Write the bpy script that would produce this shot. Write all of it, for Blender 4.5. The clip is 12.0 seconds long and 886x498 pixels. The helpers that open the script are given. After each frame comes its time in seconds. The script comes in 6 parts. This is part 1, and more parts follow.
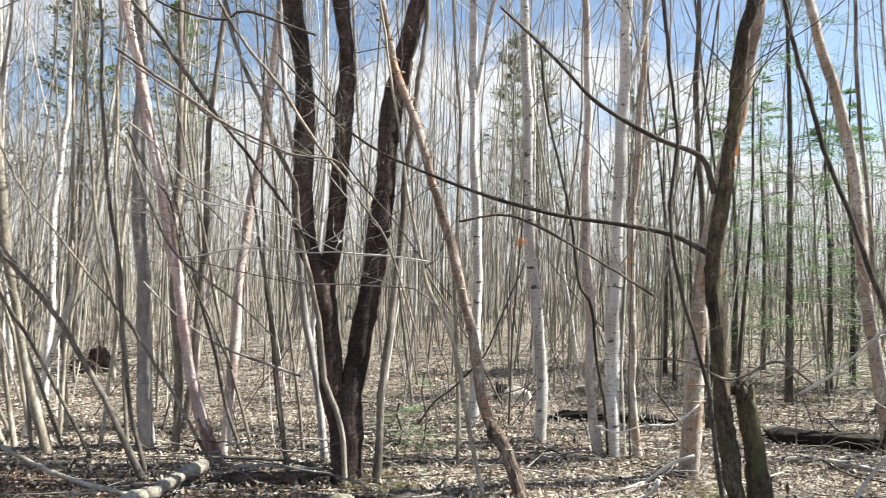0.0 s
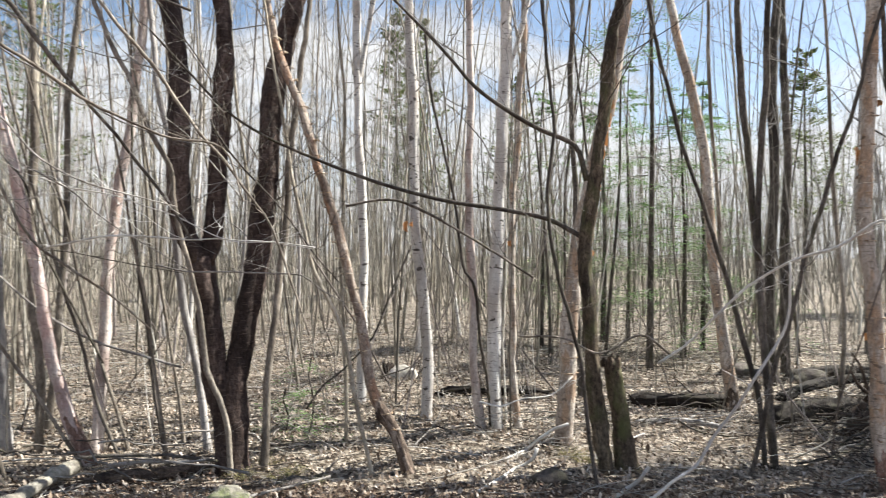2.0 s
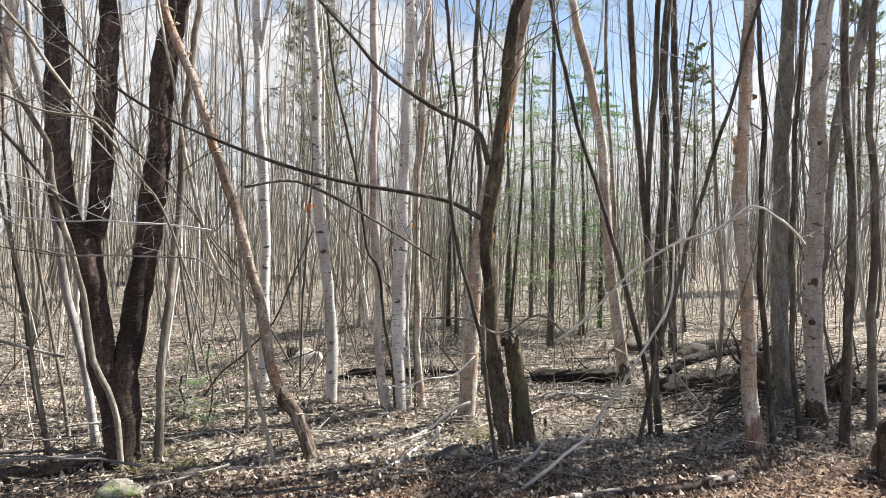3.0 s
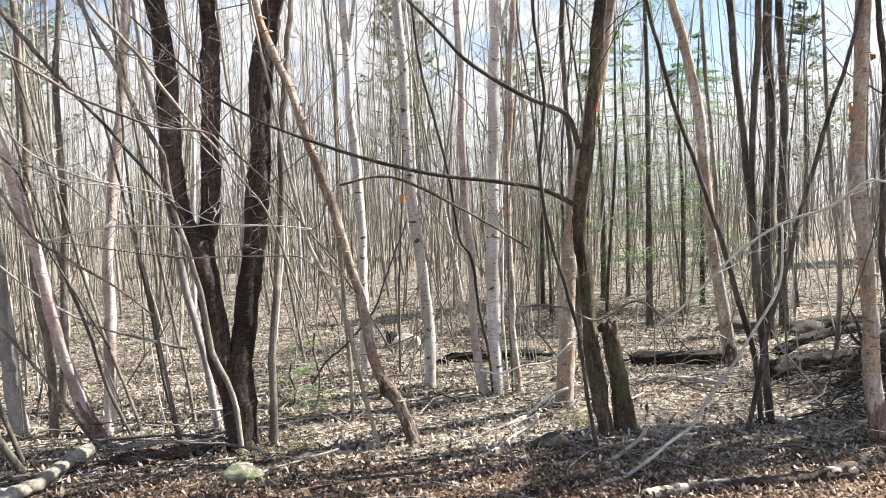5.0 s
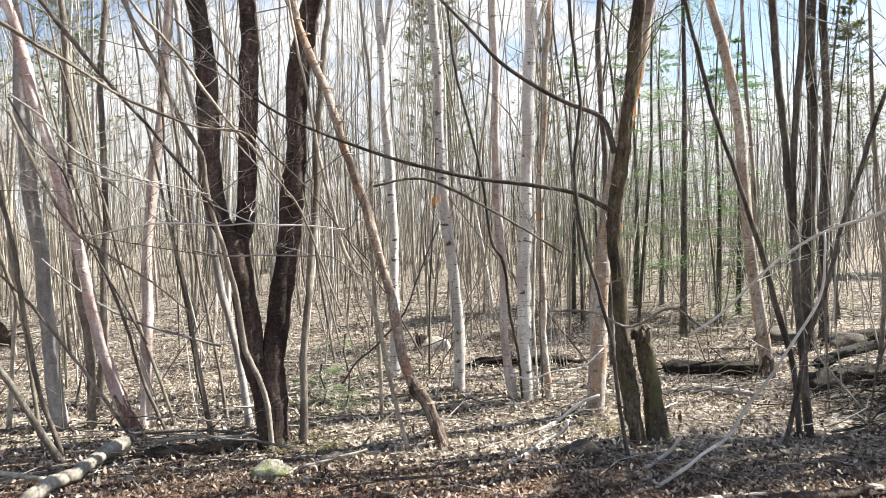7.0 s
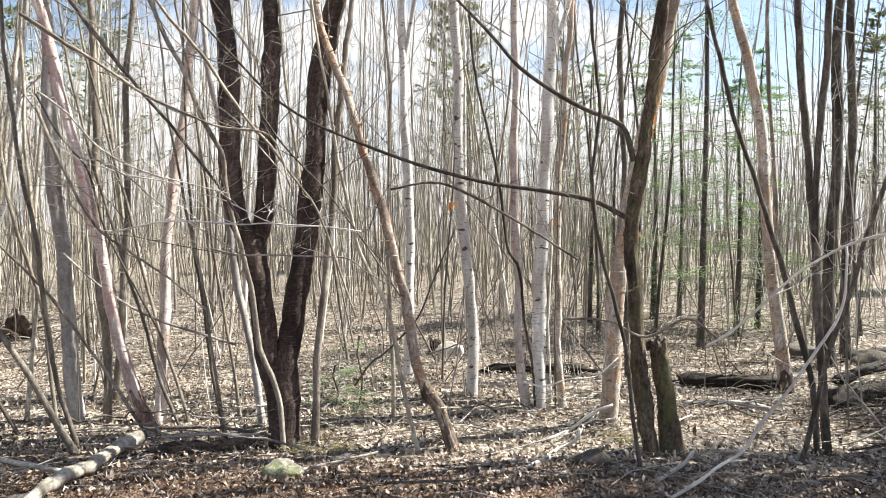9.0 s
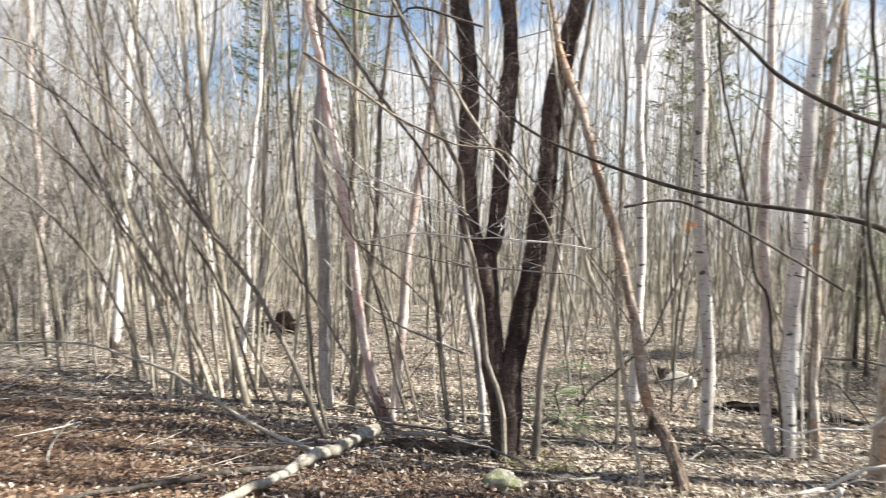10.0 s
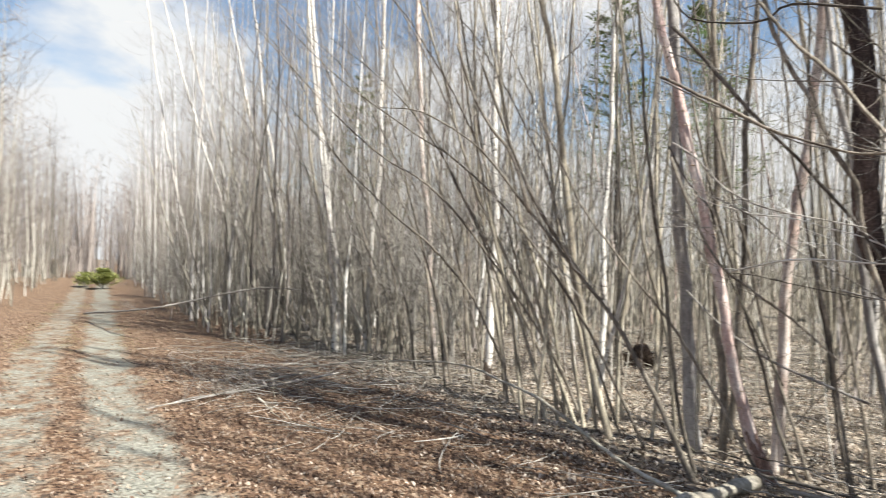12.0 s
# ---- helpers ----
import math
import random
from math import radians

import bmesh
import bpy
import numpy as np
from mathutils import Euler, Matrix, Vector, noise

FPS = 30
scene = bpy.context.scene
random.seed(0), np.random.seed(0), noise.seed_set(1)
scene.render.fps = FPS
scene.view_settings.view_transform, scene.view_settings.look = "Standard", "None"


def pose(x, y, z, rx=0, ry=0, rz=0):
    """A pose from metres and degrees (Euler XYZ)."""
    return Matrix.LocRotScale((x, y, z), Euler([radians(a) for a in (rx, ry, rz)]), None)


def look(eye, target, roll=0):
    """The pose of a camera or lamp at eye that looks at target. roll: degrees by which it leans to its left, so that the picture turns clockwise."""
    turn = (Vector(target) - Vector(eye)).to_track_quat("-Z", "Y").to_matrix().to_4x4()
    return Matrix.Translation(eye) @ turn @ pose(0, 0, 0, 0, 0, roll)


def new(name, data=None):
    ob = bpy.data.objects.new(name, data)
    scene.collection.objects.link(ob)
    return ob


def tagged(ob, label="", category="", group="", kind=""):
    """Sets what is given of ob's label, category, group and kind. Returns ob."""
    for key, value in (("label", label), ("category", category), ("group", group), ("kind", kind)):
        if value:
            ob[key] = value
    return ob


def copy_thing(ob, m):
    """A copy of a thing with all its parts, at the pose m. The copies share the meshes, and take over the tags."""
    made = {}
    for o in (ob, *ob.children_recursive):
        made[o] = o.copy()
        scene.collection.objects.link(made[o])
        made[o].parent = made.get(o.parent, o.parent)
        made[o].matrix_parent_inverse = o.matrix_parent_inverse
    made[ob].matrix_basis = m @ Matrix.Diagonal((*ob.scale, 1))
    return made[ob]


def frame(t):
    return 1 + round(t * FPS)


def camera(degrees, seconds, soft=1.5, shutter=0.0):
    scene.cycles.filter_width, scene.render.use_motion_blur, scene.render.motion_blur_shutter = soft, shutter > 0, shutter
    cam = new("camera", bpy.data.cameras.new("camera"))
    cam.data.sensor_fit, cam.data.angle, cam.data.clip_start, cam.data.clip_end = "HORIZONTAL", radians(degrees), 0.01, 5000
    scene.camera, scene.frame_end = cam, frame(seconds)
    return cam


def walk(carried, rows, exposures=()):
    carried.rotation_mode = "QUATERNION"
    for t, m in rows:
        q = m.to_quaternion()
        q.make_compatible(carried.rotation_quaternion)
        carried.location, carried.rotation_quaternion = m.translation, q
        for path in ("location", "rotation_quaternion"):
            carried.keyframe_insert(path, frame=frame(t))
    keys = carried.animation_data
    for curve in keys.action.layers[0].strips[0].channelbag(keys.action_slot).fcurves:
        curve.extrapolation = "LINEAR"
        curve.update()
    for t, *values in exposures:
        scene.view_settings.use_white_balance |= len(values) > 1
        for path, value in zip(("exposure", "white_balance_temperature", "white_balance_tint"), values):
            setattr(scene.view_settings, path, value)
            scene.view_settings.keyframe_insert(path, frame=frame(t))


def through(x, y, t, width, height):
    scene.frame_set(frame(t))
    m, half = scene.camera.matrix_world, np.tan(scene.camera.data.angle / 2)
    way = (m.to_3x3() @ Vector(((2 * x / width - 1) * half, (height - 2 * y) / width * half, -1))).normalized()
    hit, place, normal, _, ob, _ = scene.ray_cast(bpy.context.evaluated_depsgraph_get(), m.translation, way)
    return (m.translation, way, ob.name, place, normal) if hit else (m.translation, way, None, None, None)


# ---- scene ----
# seconds, stops, kelvin, tint
EXPOSURES = [(0.0, 1.66, 6500, 6), (1.0, 1.62, 6550, 7), (2.0, 1.60, 6600, 8), (2.7, 1.57, 6600, 9), (4.5, 1.76, 6600, 9), (7.0, 1.84, 6650, 8), (9.0, 1.90, 6700, 8),
             (10.5, 1.72, 6700, 8), (12.0, 1.50, 6700, 7)]
cam = camera(69.79, 12.0, soft=0.95, shutter=0.3)
PATH = [
    (0.0, pose(0.013, 0.075, 1.500, 90 + 2.40, -1.22, -0.00)),
    (0.5, pose(0.037, 0.083, 1.492, 90 + 2.69, -1.38, -2.97)),
    (1.0, pose(0.035, 0.081, 1.498, 90 + 2.56, -0.66, -3.11)),
    (1.5, pose(0.032, 0.044, 1.550, 90 + 2.41, 0.73, -4.68)),
    (2.0, pose(-0.017, 0.025, 1.557, 90 + 0.41, -0.44, -10.48)),
    (2.5, pose(0.016, 0.015, 1.554, 90 + -0.42, -0.88, -16.48)),
    (2.7, pose(0.023, 0.014, 1.554, 90 + -0.70, -0.43, -18.54)),
    (4.3, pose(0.037, -0.052, 1.659, 90 + -3.20, 0.72, -15.44)),
    (4.5, pose(0.032, -0.038, 1.646, 90 + -2.96, 1.64, -13.13)),
    (5.0, pose(0.020, -0.019, 1.660, 90 + -3.21, 1.98, -10.37)),
    (5.5, pose(0.015, -0.003, 1.646, 90 + -3.41, 1.59, -9.17)),
    (6.0, pose(0.009, -0.003, 1.644, 90 + -3.09, 1.86, -8.50)),
    (6.5, pose(0.012, -0.010, 1.641, 90 + -2.80, 2.29, -8.01)),
    (7.0, pose(0.007, -0.012, 1.644, 90 + -2.70, 1.11, -7.61)),
    (9.0, pose(0.017, -0.013, 1.633, 90 + -2.16, -0.26, -6.01)),
    (9.5, pose(0.013, -0.015, 1.625, 90 + -1.66, 0.03, 2.76)),
    (10.0, pose(-0.023, -0.018, 1.613, 90 + -0.84, -2.18, 13.96)),
    (10.5, pose(-0.048, -0.036, 1.615, 90 + -0.67, -1.80, 23.04)),
    (11.0, pose(-0.058, -0.040, 1.629, 90 + -0.35, -1.13, 30.12)),
    (11.5, pose(-0.082, -0.032, 1.616, 90 + -0.16, -2.26, 35.93)),
    (12.0, pose(-0.092, -0.011, 1.608, 90 + 1.14, -0.83, 44.86)),
]
walk(cam, PATH, exposures=EXPOSURES)

# ---- light ----
SUN_AZIMUTH, SUN_ELEVATION = 82.0, 47.0   # degrees clockwise from +y, degrees above the ground


def make_world():
    world = bpy.data.worlds.new("sky")
    scene.world = world
    world.use_nodes = True
    nt = world.node_tree
    nt.nodes.clear()
    out, bg = nt.nodes.new("ShaderNodeOutputWorld"), nt.nodes.new("ShaderNodeBackground")
    sky = nt.nodes.new("ShaderNodeTexSky")
    sky.sky_type, sky.sun_disc = "NISHITA", False
    sky.sun_elevation, sky.sun_rotation = radians(SUN_ELEVATION), radians(SUN_AZIMUTH)
    coord = nt.nodes.new("ShaderNodeTexCoord")
    stretch = nt.nodes.new("ShaderNodeMapping")
    stretch.inputs["Scale"].default_value = (1.0, 1.0, 2.2)
    puff = nt.nodes.new("ShaderNodeTexNoise")
    puff.inputs["Scale"].default_value, puff.inputs["Detail"].default_value = 2.6, 7.0
    puff.inputs["Roughness"].default_value = 0.52
    ramp = nt.nodes.new("ShaderNodeValToRGB")
    ramp.color_ramp.elements[0].position, ramp.color_ramp.elements[1].position = 0.42, 0.54
    cloud = nt.nodes.new("ShaderNodeMixRGB")
    cloud.inputs["Color2"].default_value = (CLOUD * 0.98, CLOUD, CLOUD * 1.05, 1)
    nt.links.new(coord.outputs["Generated"], stretch.inputs["Vector"])
    nt.links.new(stretch.outputs["Vector"], puff.inputs["Vector"])
    split, low, pile = nt.nodes.new("ShaderNodeSeparateXYZ"), nt.nodes.new("ShaderNodeMath"), nt.nodes.new("ShaderNodeMath")
    low.operation, pile.operation = "MULTIPLY_ADD", "ADD"
    low.inputs[1].default_value, low.inputs[2].default_value = -0.95, 0.25   # clouds crowd together towards the horizon
    nt.links.new(coord.outputs["Generated"], split.inputs["Vector"])
    nt.links.new(split.outputs["Z"], low.inputs[0])
    nt.links.new(puff.outputs["Fac"], pile.inputs[0])
    nt.links.new(low.outputs[0], pile.inputs[1])
    nt.links.new(pile.outputs[0], ramp.inputs["Fac"])
    nt.links.new(ramp.outputs["Color"], cloud.inputs["Fac"])
    nt.links.new(sky.outputs["Color"], cloud.inputs["Color1"])
    nt.links.new(cloud.outputs["Color"], bg.inputs["Color"])
    bg.inputs["Strength"].default_value = SKY_STRENGTH
    nt.links.new(bg.outputs["Background"], out.inputs["Surface"])


CLOUD, SKY_STRENGTH, SUN_STRENGTH = 5.3, 0.062, 5.0
make_world()
sun = new("sun", bpy.data.lights.new("sun", "SUN"))
sun.data.energy, sun.data.angle, sun.data.color = SUN_STRENGTH, radians(0.53), (1.0, 0.965, 0.90)
_a, _e = radians(SUN_AZIMUTH), radians(SUN_ELEVATION)
TO_SUN = Vector((math.sin(_a) * math.cos(_e), math.cos(_a) * math.cos(_e), math.sin(_e)))
sun.matrix_world = look(TO_SUN * 60, (0, 0, 0))

# ---- materials ----
def mat_base(name, rough=0.85):
    m = bpy.data.materials.new(name)
    m.use_nodes = True
    nt = m.node_tree
    bsdf = nt.nodes["Principled BSDF"]
    bsdf.inputs["Roughness"].default_value = rough
    bsdf.inputs["Specular IOR Level"].default_value = 0.25
    return m, nt, bsdf


def noise_node(nt, vec, scale, detail=4.0, rough=0.55):
    n = nt.nodes.new("ShaderNodeTexNoise")
    n.inputs["Scale"].default_value, n.inputs["Detail"].default_value, n.inputs["Roughness"].default_value = scale, detail, rough
    nt.links.new(vec, n.inputs["Vector"])
    return n.outputs["Fac"]


def mapped(nt, vec, scale):
    n = nt.nodes.new("ShaderNodeMapping")
    n.inputs["Scale"].default_value = scale
    nt.links.new(vec, n.inputs["Vector"])
    return n.outputs["Vector"]


def ramp_node(nt, fac, stops):
    n = nt.nodes.new("ShaderNodeValToRGB")
    els = n.color_ramp.elements
    while len(els) < len(stops):
        els.new(0.5)
    for el, (pos, col) in zip(els, stops):
        el.position = pos
        el.color = (*col, 1) if len(col) == 3 else col
    nt.links.new(fac, n.inputs["Fac"])
    return n.outputs["Color"]


def mixed(nt, fac, a, b, mode="MIX"):
    n = nt.nodes.new("ShaderNodeMixRGB")
    n.blend_type = mode
    for value, key in ((fac, "Fac"), (a, "Color1"), (b, "Color2")):
        if isinstance(value, bpy.types.NodeSocket):
            nt.links.new(value, n.inputs[key])
        elif key == "Fac":
            n.inputs[key].default_value = value
        else:
            n.inputs[key].default_value = (*value, 1)
    return n.outputs["Color"]


def bumped(nt, bsdf, height, strength, distance):
    n = nt.nodes.new("ShaderNodeBump")
    n.inputs["Strength"].default_value, n.inputs["Distance"].default_value = strength, distance
    nt.links.new(height, n.inputs["Height"])
    nt.links.new(n.outputs["Normal"], bsdf.inputs["Normal"])


def local(nt):
    """Coordinates of the thing, shifted by a random amount for each object."""
    coord, info = nt.nodes.new("ShaderNodeTexCoord"), nt.nodes.new("ShaderNodeObjectInfo")
    shift = nt.nodes.new("ShaderNodeVectorMath")
    shift.operation = "MULTIPLY_ADD"
    nt.links.new(info.outputs["Random"], shift.inputs[0])
    shift.inputs[1].default_value = (17.0, 31.0, 23.0)
    nt.links.new(coord.outputs["Object"], shift.inputs[2])
    return shift.outputs["Vector"], info.outputs["Random"]


def bark(name, base, pale, dark, scars=0.0, bands=0.0, moss=0.0, peel=None, rough=0.85, relief=0.5, vary=0.25, grit=0.5):
    """Bark: streaked base and pale tones, crosswise dark scars, crosswise bands, moss, rusty patches."""
    m, nt, bsdf = mat_base(name, rough)
    v, rand = local(nt)
    streak = noise_node(nt, mapped(nt, v, (30, 30, 9)), 1.0, 6.0, 0.68)
    blotch = noise_node(nt, mapped(nt, v, (5, 5, 2.2)), 1.0, 4.0)
    col = mixed(nt, ramp_node(nt, streak, ((0.38, (0, 0, 0)), (0.62, (1, 1, 1)))), base, pale)
    cloudy = noise_node(nt, mapped(nt, v, (2.2, 2.2, 0.9)), 1.0, 3.0)
    col = mixed(nt, 0.55, col, ramp_node(nt, cloudy, ((0.35, (0.5, 0.5, 0.5)), (0.6, (1, 1, 1)))), "MULTIPLY")
    col = mixed(nt, ramp_node(nt, blotch, ((0.45, (0, 0, 0)), (0.62, (0.75, 0.75, 0.75)))), col, dark)
    if peel:
        patch = noise_node(nt, mapped(nt, v, (9, 9, 4)), 1.0, 3.0)
        col = mixed(nt, ramp_node(nt, patch, ((0.52, (0, 0, 0)), (0.62, (1, 1, 1)))), col, peel)
    speck = noise_node(nt, mapped(nt, v, (70, 70, 40)), 1.0, 4.0, 0.7)
    col = mixed(nt, grit, col, ramp_node(nt, speck, ((0.36, (0.25, 0.25, 0.25)), (0.6, (1, 1, 1)))), "MULTIPLY")
    height = mixed(nt, 0.4, streak, speck)
    if bands:
        ring = noise_node(nt, mapped(nt, v, (11, 11, 38)), 1.0, 4.0, 0.65)
        col = mixed(nt, ramp_node(nt, ring, ((0.45, (bands, bands, bands)), (0.62, (0, 0, 0)))), col, dark)
        height = mixed(nt, 0.5, height, ring)
        line = noise_node(nt, mapped(nt, v, (13, 13, 95)), 1.0, 3.0, 0.6)
        col = mixed(nt, ramp_node(nt, line, ((0.60, (0, 0, 0)), (0.68, (bands, bands, bands)))), col, pale)
    if scars:
        cut = noise_node(nt, mapped(nt, v, (15, 15, 120)), 1.0, 2.0)
        col = mixed(nt, ramp_node(nt, cut, ((0.62, (0, 0, 0)), (0.69, (scars, scars, scars)))), col, (0.10, 0.08, 0.065))
        knot = noise_node(nt, mapped(nt, v, (11, 11, 24)), 1.0, 2.0)
        col = mixed(nt, ramp_node(nt, knot, ((0.635, (0, 0, 0)), (0.665, (scars, scars, scars)))), col, (0.05, 0.04, 0.035))
    if moss:
        soft = noise_node(nt, mapped(nt, v, (8, 8, 5)), 1.0, 5.0)
        col = mixed(nt, ramp_node(nt, soft, ((0.5, (0, 0, 0)), (0.68, (moss, moss, moss)))), col, (0.10, 0.11, 0.045))
    tone = nt.nodes.new("ShaderNodeHueSaturation")
    spread = nt.nodes.new("ShaderNodeMapRange")
    spread.inputs["To Min"].default_value, spread.inputs["To Max"].default_value = 1.0 - vary, 1.0 + vary
    nt.links.new(rand, spread.inputs["Value"])
    nt.links.new(spread.outputs["Result"], tone.inputs["Value"])
    nt.links.new(col, tone.inputs["Color"])
    nt.links.new(tone.outputs["Color"], bsdf.inputs["Base Color"])
    bumped(nt, bsdf, height, relief, 0.012)
    return m


def island_mat(name, stops, rough=0.8, through=None, grain=60.0):
    """For heaps of small pieces: each loose piece takes its own tone."""
    m, nt, bsdf = mat_base(name, rough)
    geo = nt.nodes.new("ShaderNodeNewGeometry")
    coord = nt.nodes.new("ShaderNodeTexCoord")
    col = ramp_node(nt, geo.outputs["Random Per Island"], stops)
    fine = noise_node(nt, coord.outputs["Object"], grain, 3.0)
    col = mixed(nt, 0.5, col, ramp_node(nt, fine, ((0.3, (0.35, 0.35, 0.35)), (0.7, (1, 1, 1)))), "MULTIPLY")
    nt.links.new(col, bsdf.inputs["Base Color"])
    if through:
        thin = nt.nodes.new("ShaderNodeBsdfTranslucent")
        nt.links.new(col, thin.inputs["Color"])
        mix = nt.nodes.new("ShaderNodeMixShader")
        mix.inputs["Fac"].default_value = through
        nt.links.new(bsdf.outputs["BSDF"], mix.inputs[1])
        nt.links.new(thin.outputs["BSDF"], mix.inputs[2])
        nt.links.new(mix.outputs["Shader"], nt.nodes["Material Output"].inputs["Surface"])
    return m


BIRCH = bark("white_birch_bark", (0.70, 0.675, 0.645), (0.86, 0.845, 0.82), (0.46, 0.415, 0.38), scars=0.9, relief=0.4, grit=0.3, vary=0.15)
PINK_BIRCH = bark("pinkish_birch_bark", (0.56, 0.485, 0.445), (0.78, 0.71, 0.67), (0.29, 0.215, 0.19), scars=0.5, relief=0.45, peel=(0.46, 0.35, 0.31), grit=0.4)
RED_BARK = bark("pinkish_red_bark", (0.66, 0.53, 0.50), (0.84, 0.75, 0.715), (0.37, 0.245, 0.225), scars=0.35, peel=(0.56, 0.40, 0.37), relief=0.8, vary=0.1, grit=0.4)
TAN_BIRCH = bark("tan_peeling_birch_bark", (0.52, 0.45, 0.38), (0.80, 0.74, 0.67), (0.24, 0.175, 0.135), scars=0.6, peel=(0.50, 0.36, 0.26), relief=1.0, grit=0.55, vary=0.1)
YELLOW_BARK = bark("flaking_yellow_birch_bark", (0.35, 0.265, 0.21), (0.66, 0.58, 0.505), (0.12, 0.08, 0.062), scars=0.5, peel=(0.40, 0.255, 0.175), relief=1.0, grit=0.7, vary=0.08)
CHERRY = bark("dark_cherry_bark", (0.092, 0.060, 0.050), (0.22, 0.165, 0.145), (0.016, 0.011, 0.010), bands=0.4, relief=1.0, grit=0.8)
GREY_BARK = bark("smooth_grey_bark", (0.42, 0.40, 0.39), (0.64, 0.61, 0.59), (0.22, 0.20, 0.19), scars=0.35, relief=0.4, grit=0.35, vary=0.12)
MOSSY = bark("mossy_brown_bark", (0.080, 0.061, 0.044), (0.25, 0.20, 0.142), (0.020, 0.015, 0.012), moss=0.6, relief=1.0, grit=0.85, vary=0.05)
MOSSY_DARK = bark("mossy_rotten_bark", (0.085, 0.062, 0.045), (0.20, 0.155, 0.11), (0.022, 0.016, 0.013), moss=0.7, relief=1.0, grit=0.85)
BROWN_BARK = bark("brown_sapling_bark", (0.20, 0.172, 0.14), (0.37, 0.33, 0.28), (0.085, 0.07, 0.058), relief=0.7)
GREEN_GREY_BARK = bark("green_grey_trunk_bark", (0.22, 0.217, 0.19), (0.40, 0.395, 0.355), (0.09, 0.085, 0.073), scars=0.3, relief=0.8, grit=0.6)
# White birch bark with shade mixed into its colour as grey.
SHADE_GREYED_BIRCH = bark("shade_greyed_birch_bark", (0.46, 0.425, 0.385), (0.64, 0.605, 0.56), (0.27, 0.235, 0.205), scars=0.8, peel=(0.42, 0.35, 0.30), relief=0.8, grit=0.5, vary=0.05)
TAN_BARK = bark("tan_sapling_bark", (0.36, 0.322, 0.255), (0.57, 0.52, 0.43), (0.18, 0.155, 0.12), relief=0.6, scars=0.25)
DARK_BARK = bark("dark_grey_bark", (0.088, 0.075, 0.066), (0.21, 0.185, 0.162), (0.032, 0.026, 0.022), relief=1.0, moss=0.25, grit=0.7)
TWIG = bark("grey_brown_twig_bark", (0.27, 0.25, 0.232), (0.45, 0.43, 0.405), (0.133, 0.118, 0.106), relief=0.2)
PALE_TWIG = bark("pale_dry_wood", (0.68, 0.66, 0.625), (0.84, 0.825, 0.79), (0.45, 0.42, 0.38), relief=0.4, vary=0.1, grit=0.3)
PALE_LOG = bark("pale_log_bark", (0.429, 0.4, 0.338), (0.606, 0.57, 0.5), (0.249, 0.22, 0.176), relief=0.5, moss=0.25)
# Rotten wood, coloured darker than it is to include the debris pile's shade.
SHADE_DARK_ROTTEN = bark("shade_darkened_rotten_wood", (0.017, 0.013, 0.011), (0.042, 0.032, 0.026), (0.0186, 0.015, 0.0132), moss=0.12, relief=1.0, grit=0.8)
FOOT_BARK = bark("rough_dark_foot_bark", (0.10, 0.070, 0.053), (0.24, 0.185, 0.147), (0.025, 0.018, 0.015), relief=1.0, grit=0.85, vary=0.1)
RED_FOOT = bark("rough_red_brown_foot_bark", (0.24, 0.135, 0.108), (0.44, 0.305, 0.26), (0.08, 0.045, 0.036), relief=1.0, grit=0.8)
FAR_BARK = island_mat("thicket_bark", ((0.0, (0.085, 0.078, 0.066)), (0.4, (0.20, 0.184, 0.155)), (0.75, (0.34, 0.315, 0.265)), (0.93, (0.50, 0.475, 0.42)), (1.0, (0.74, 0.72, 0.68))), grain=9.0)
FAR_BIRCH = island_mat("track_side_bark", ((0.0, (0.15, 0.132, 0.122)), (0.45, (0.30, 0.268, 0.25)), (0.6, (0.44, 0.405, 0.385)), (0.66, (0.78, 0.765, 0.745)), (1.0, (0.88, 0.87, 0.85))), grain=9.0)
TRACK_TWIG = island_mat("track_side_twigs", ((0.0, (0.12, 0.102, 0.093)), (0.6, (0.235, 0.202, 0.187)), (1.0, (0.40, 0.355, 0.335))), grain=9.0)
FAR_TWIG = island_mat("thicket_twigs", ((0.0, (0.13, 0.12, 0.105)), (0.6, (0.25, 0.232, 0.205)), (1.0, (0.42, 0.395, 0.36))), grain=9.0)
NEEDLES = island_mat("hemlock_needles", ((0.0, (0.085, 0.165, 0.055)), (0.6, (0.16, 0.27, 0.10)), (1.0, (0.27, 0.38, 0.16))), through=0.5)
PINE = island_mat("pine_needles", ((0.0, (0.090, 0.128, 0.045)), (0.6, (0.150, 0.195, 0.068)), (1.0, (0.240, 0.270, 0.105))), through=0.3)
LITTER = island_mat("pale_leaf_litter", ((0.0, (0.05, 0.034, 0.025)), (0.22, (0.165, 0.12, 0.088)), (0.5, (0.40, 0.32, 0.25)), (0.8, (0.60, 0.51, 0.42)), (1.0, (0.74, 0.665, 0.59))), through=0.15)
RUSTY = island_mat("rusty_leaf_litter", ((0.0, (0.065, 0.038, 0.028)), (0.3, (0.145, 0.090, 0.064)), (0.62, (0.28, 0.188, 0.135)), (0.90, (0.40, 0.305, 0.235)), (1.0, (0.60, 0.53, 0.455))), through=0.25)
STICKS = island_mat("fallen_twigs", ((0.0, (0.076, 0.064, 0.053)), (0.3, (0.215, 0.192, 0.164)), (0.65, (0.391, 0.368, 0.333)), (1.0, (0.535, 0.512, 0.477))))
FLAKES = island_mat("flaking_bark", ((0.0, (0.22, 0.15, 0.10)), (0.4, (0.45, 0.33, 0.22)), (0.75, (0.62, 0.52, 0.40)), (1.0, (0.74, 0.68, 0.60))), through=0.2)
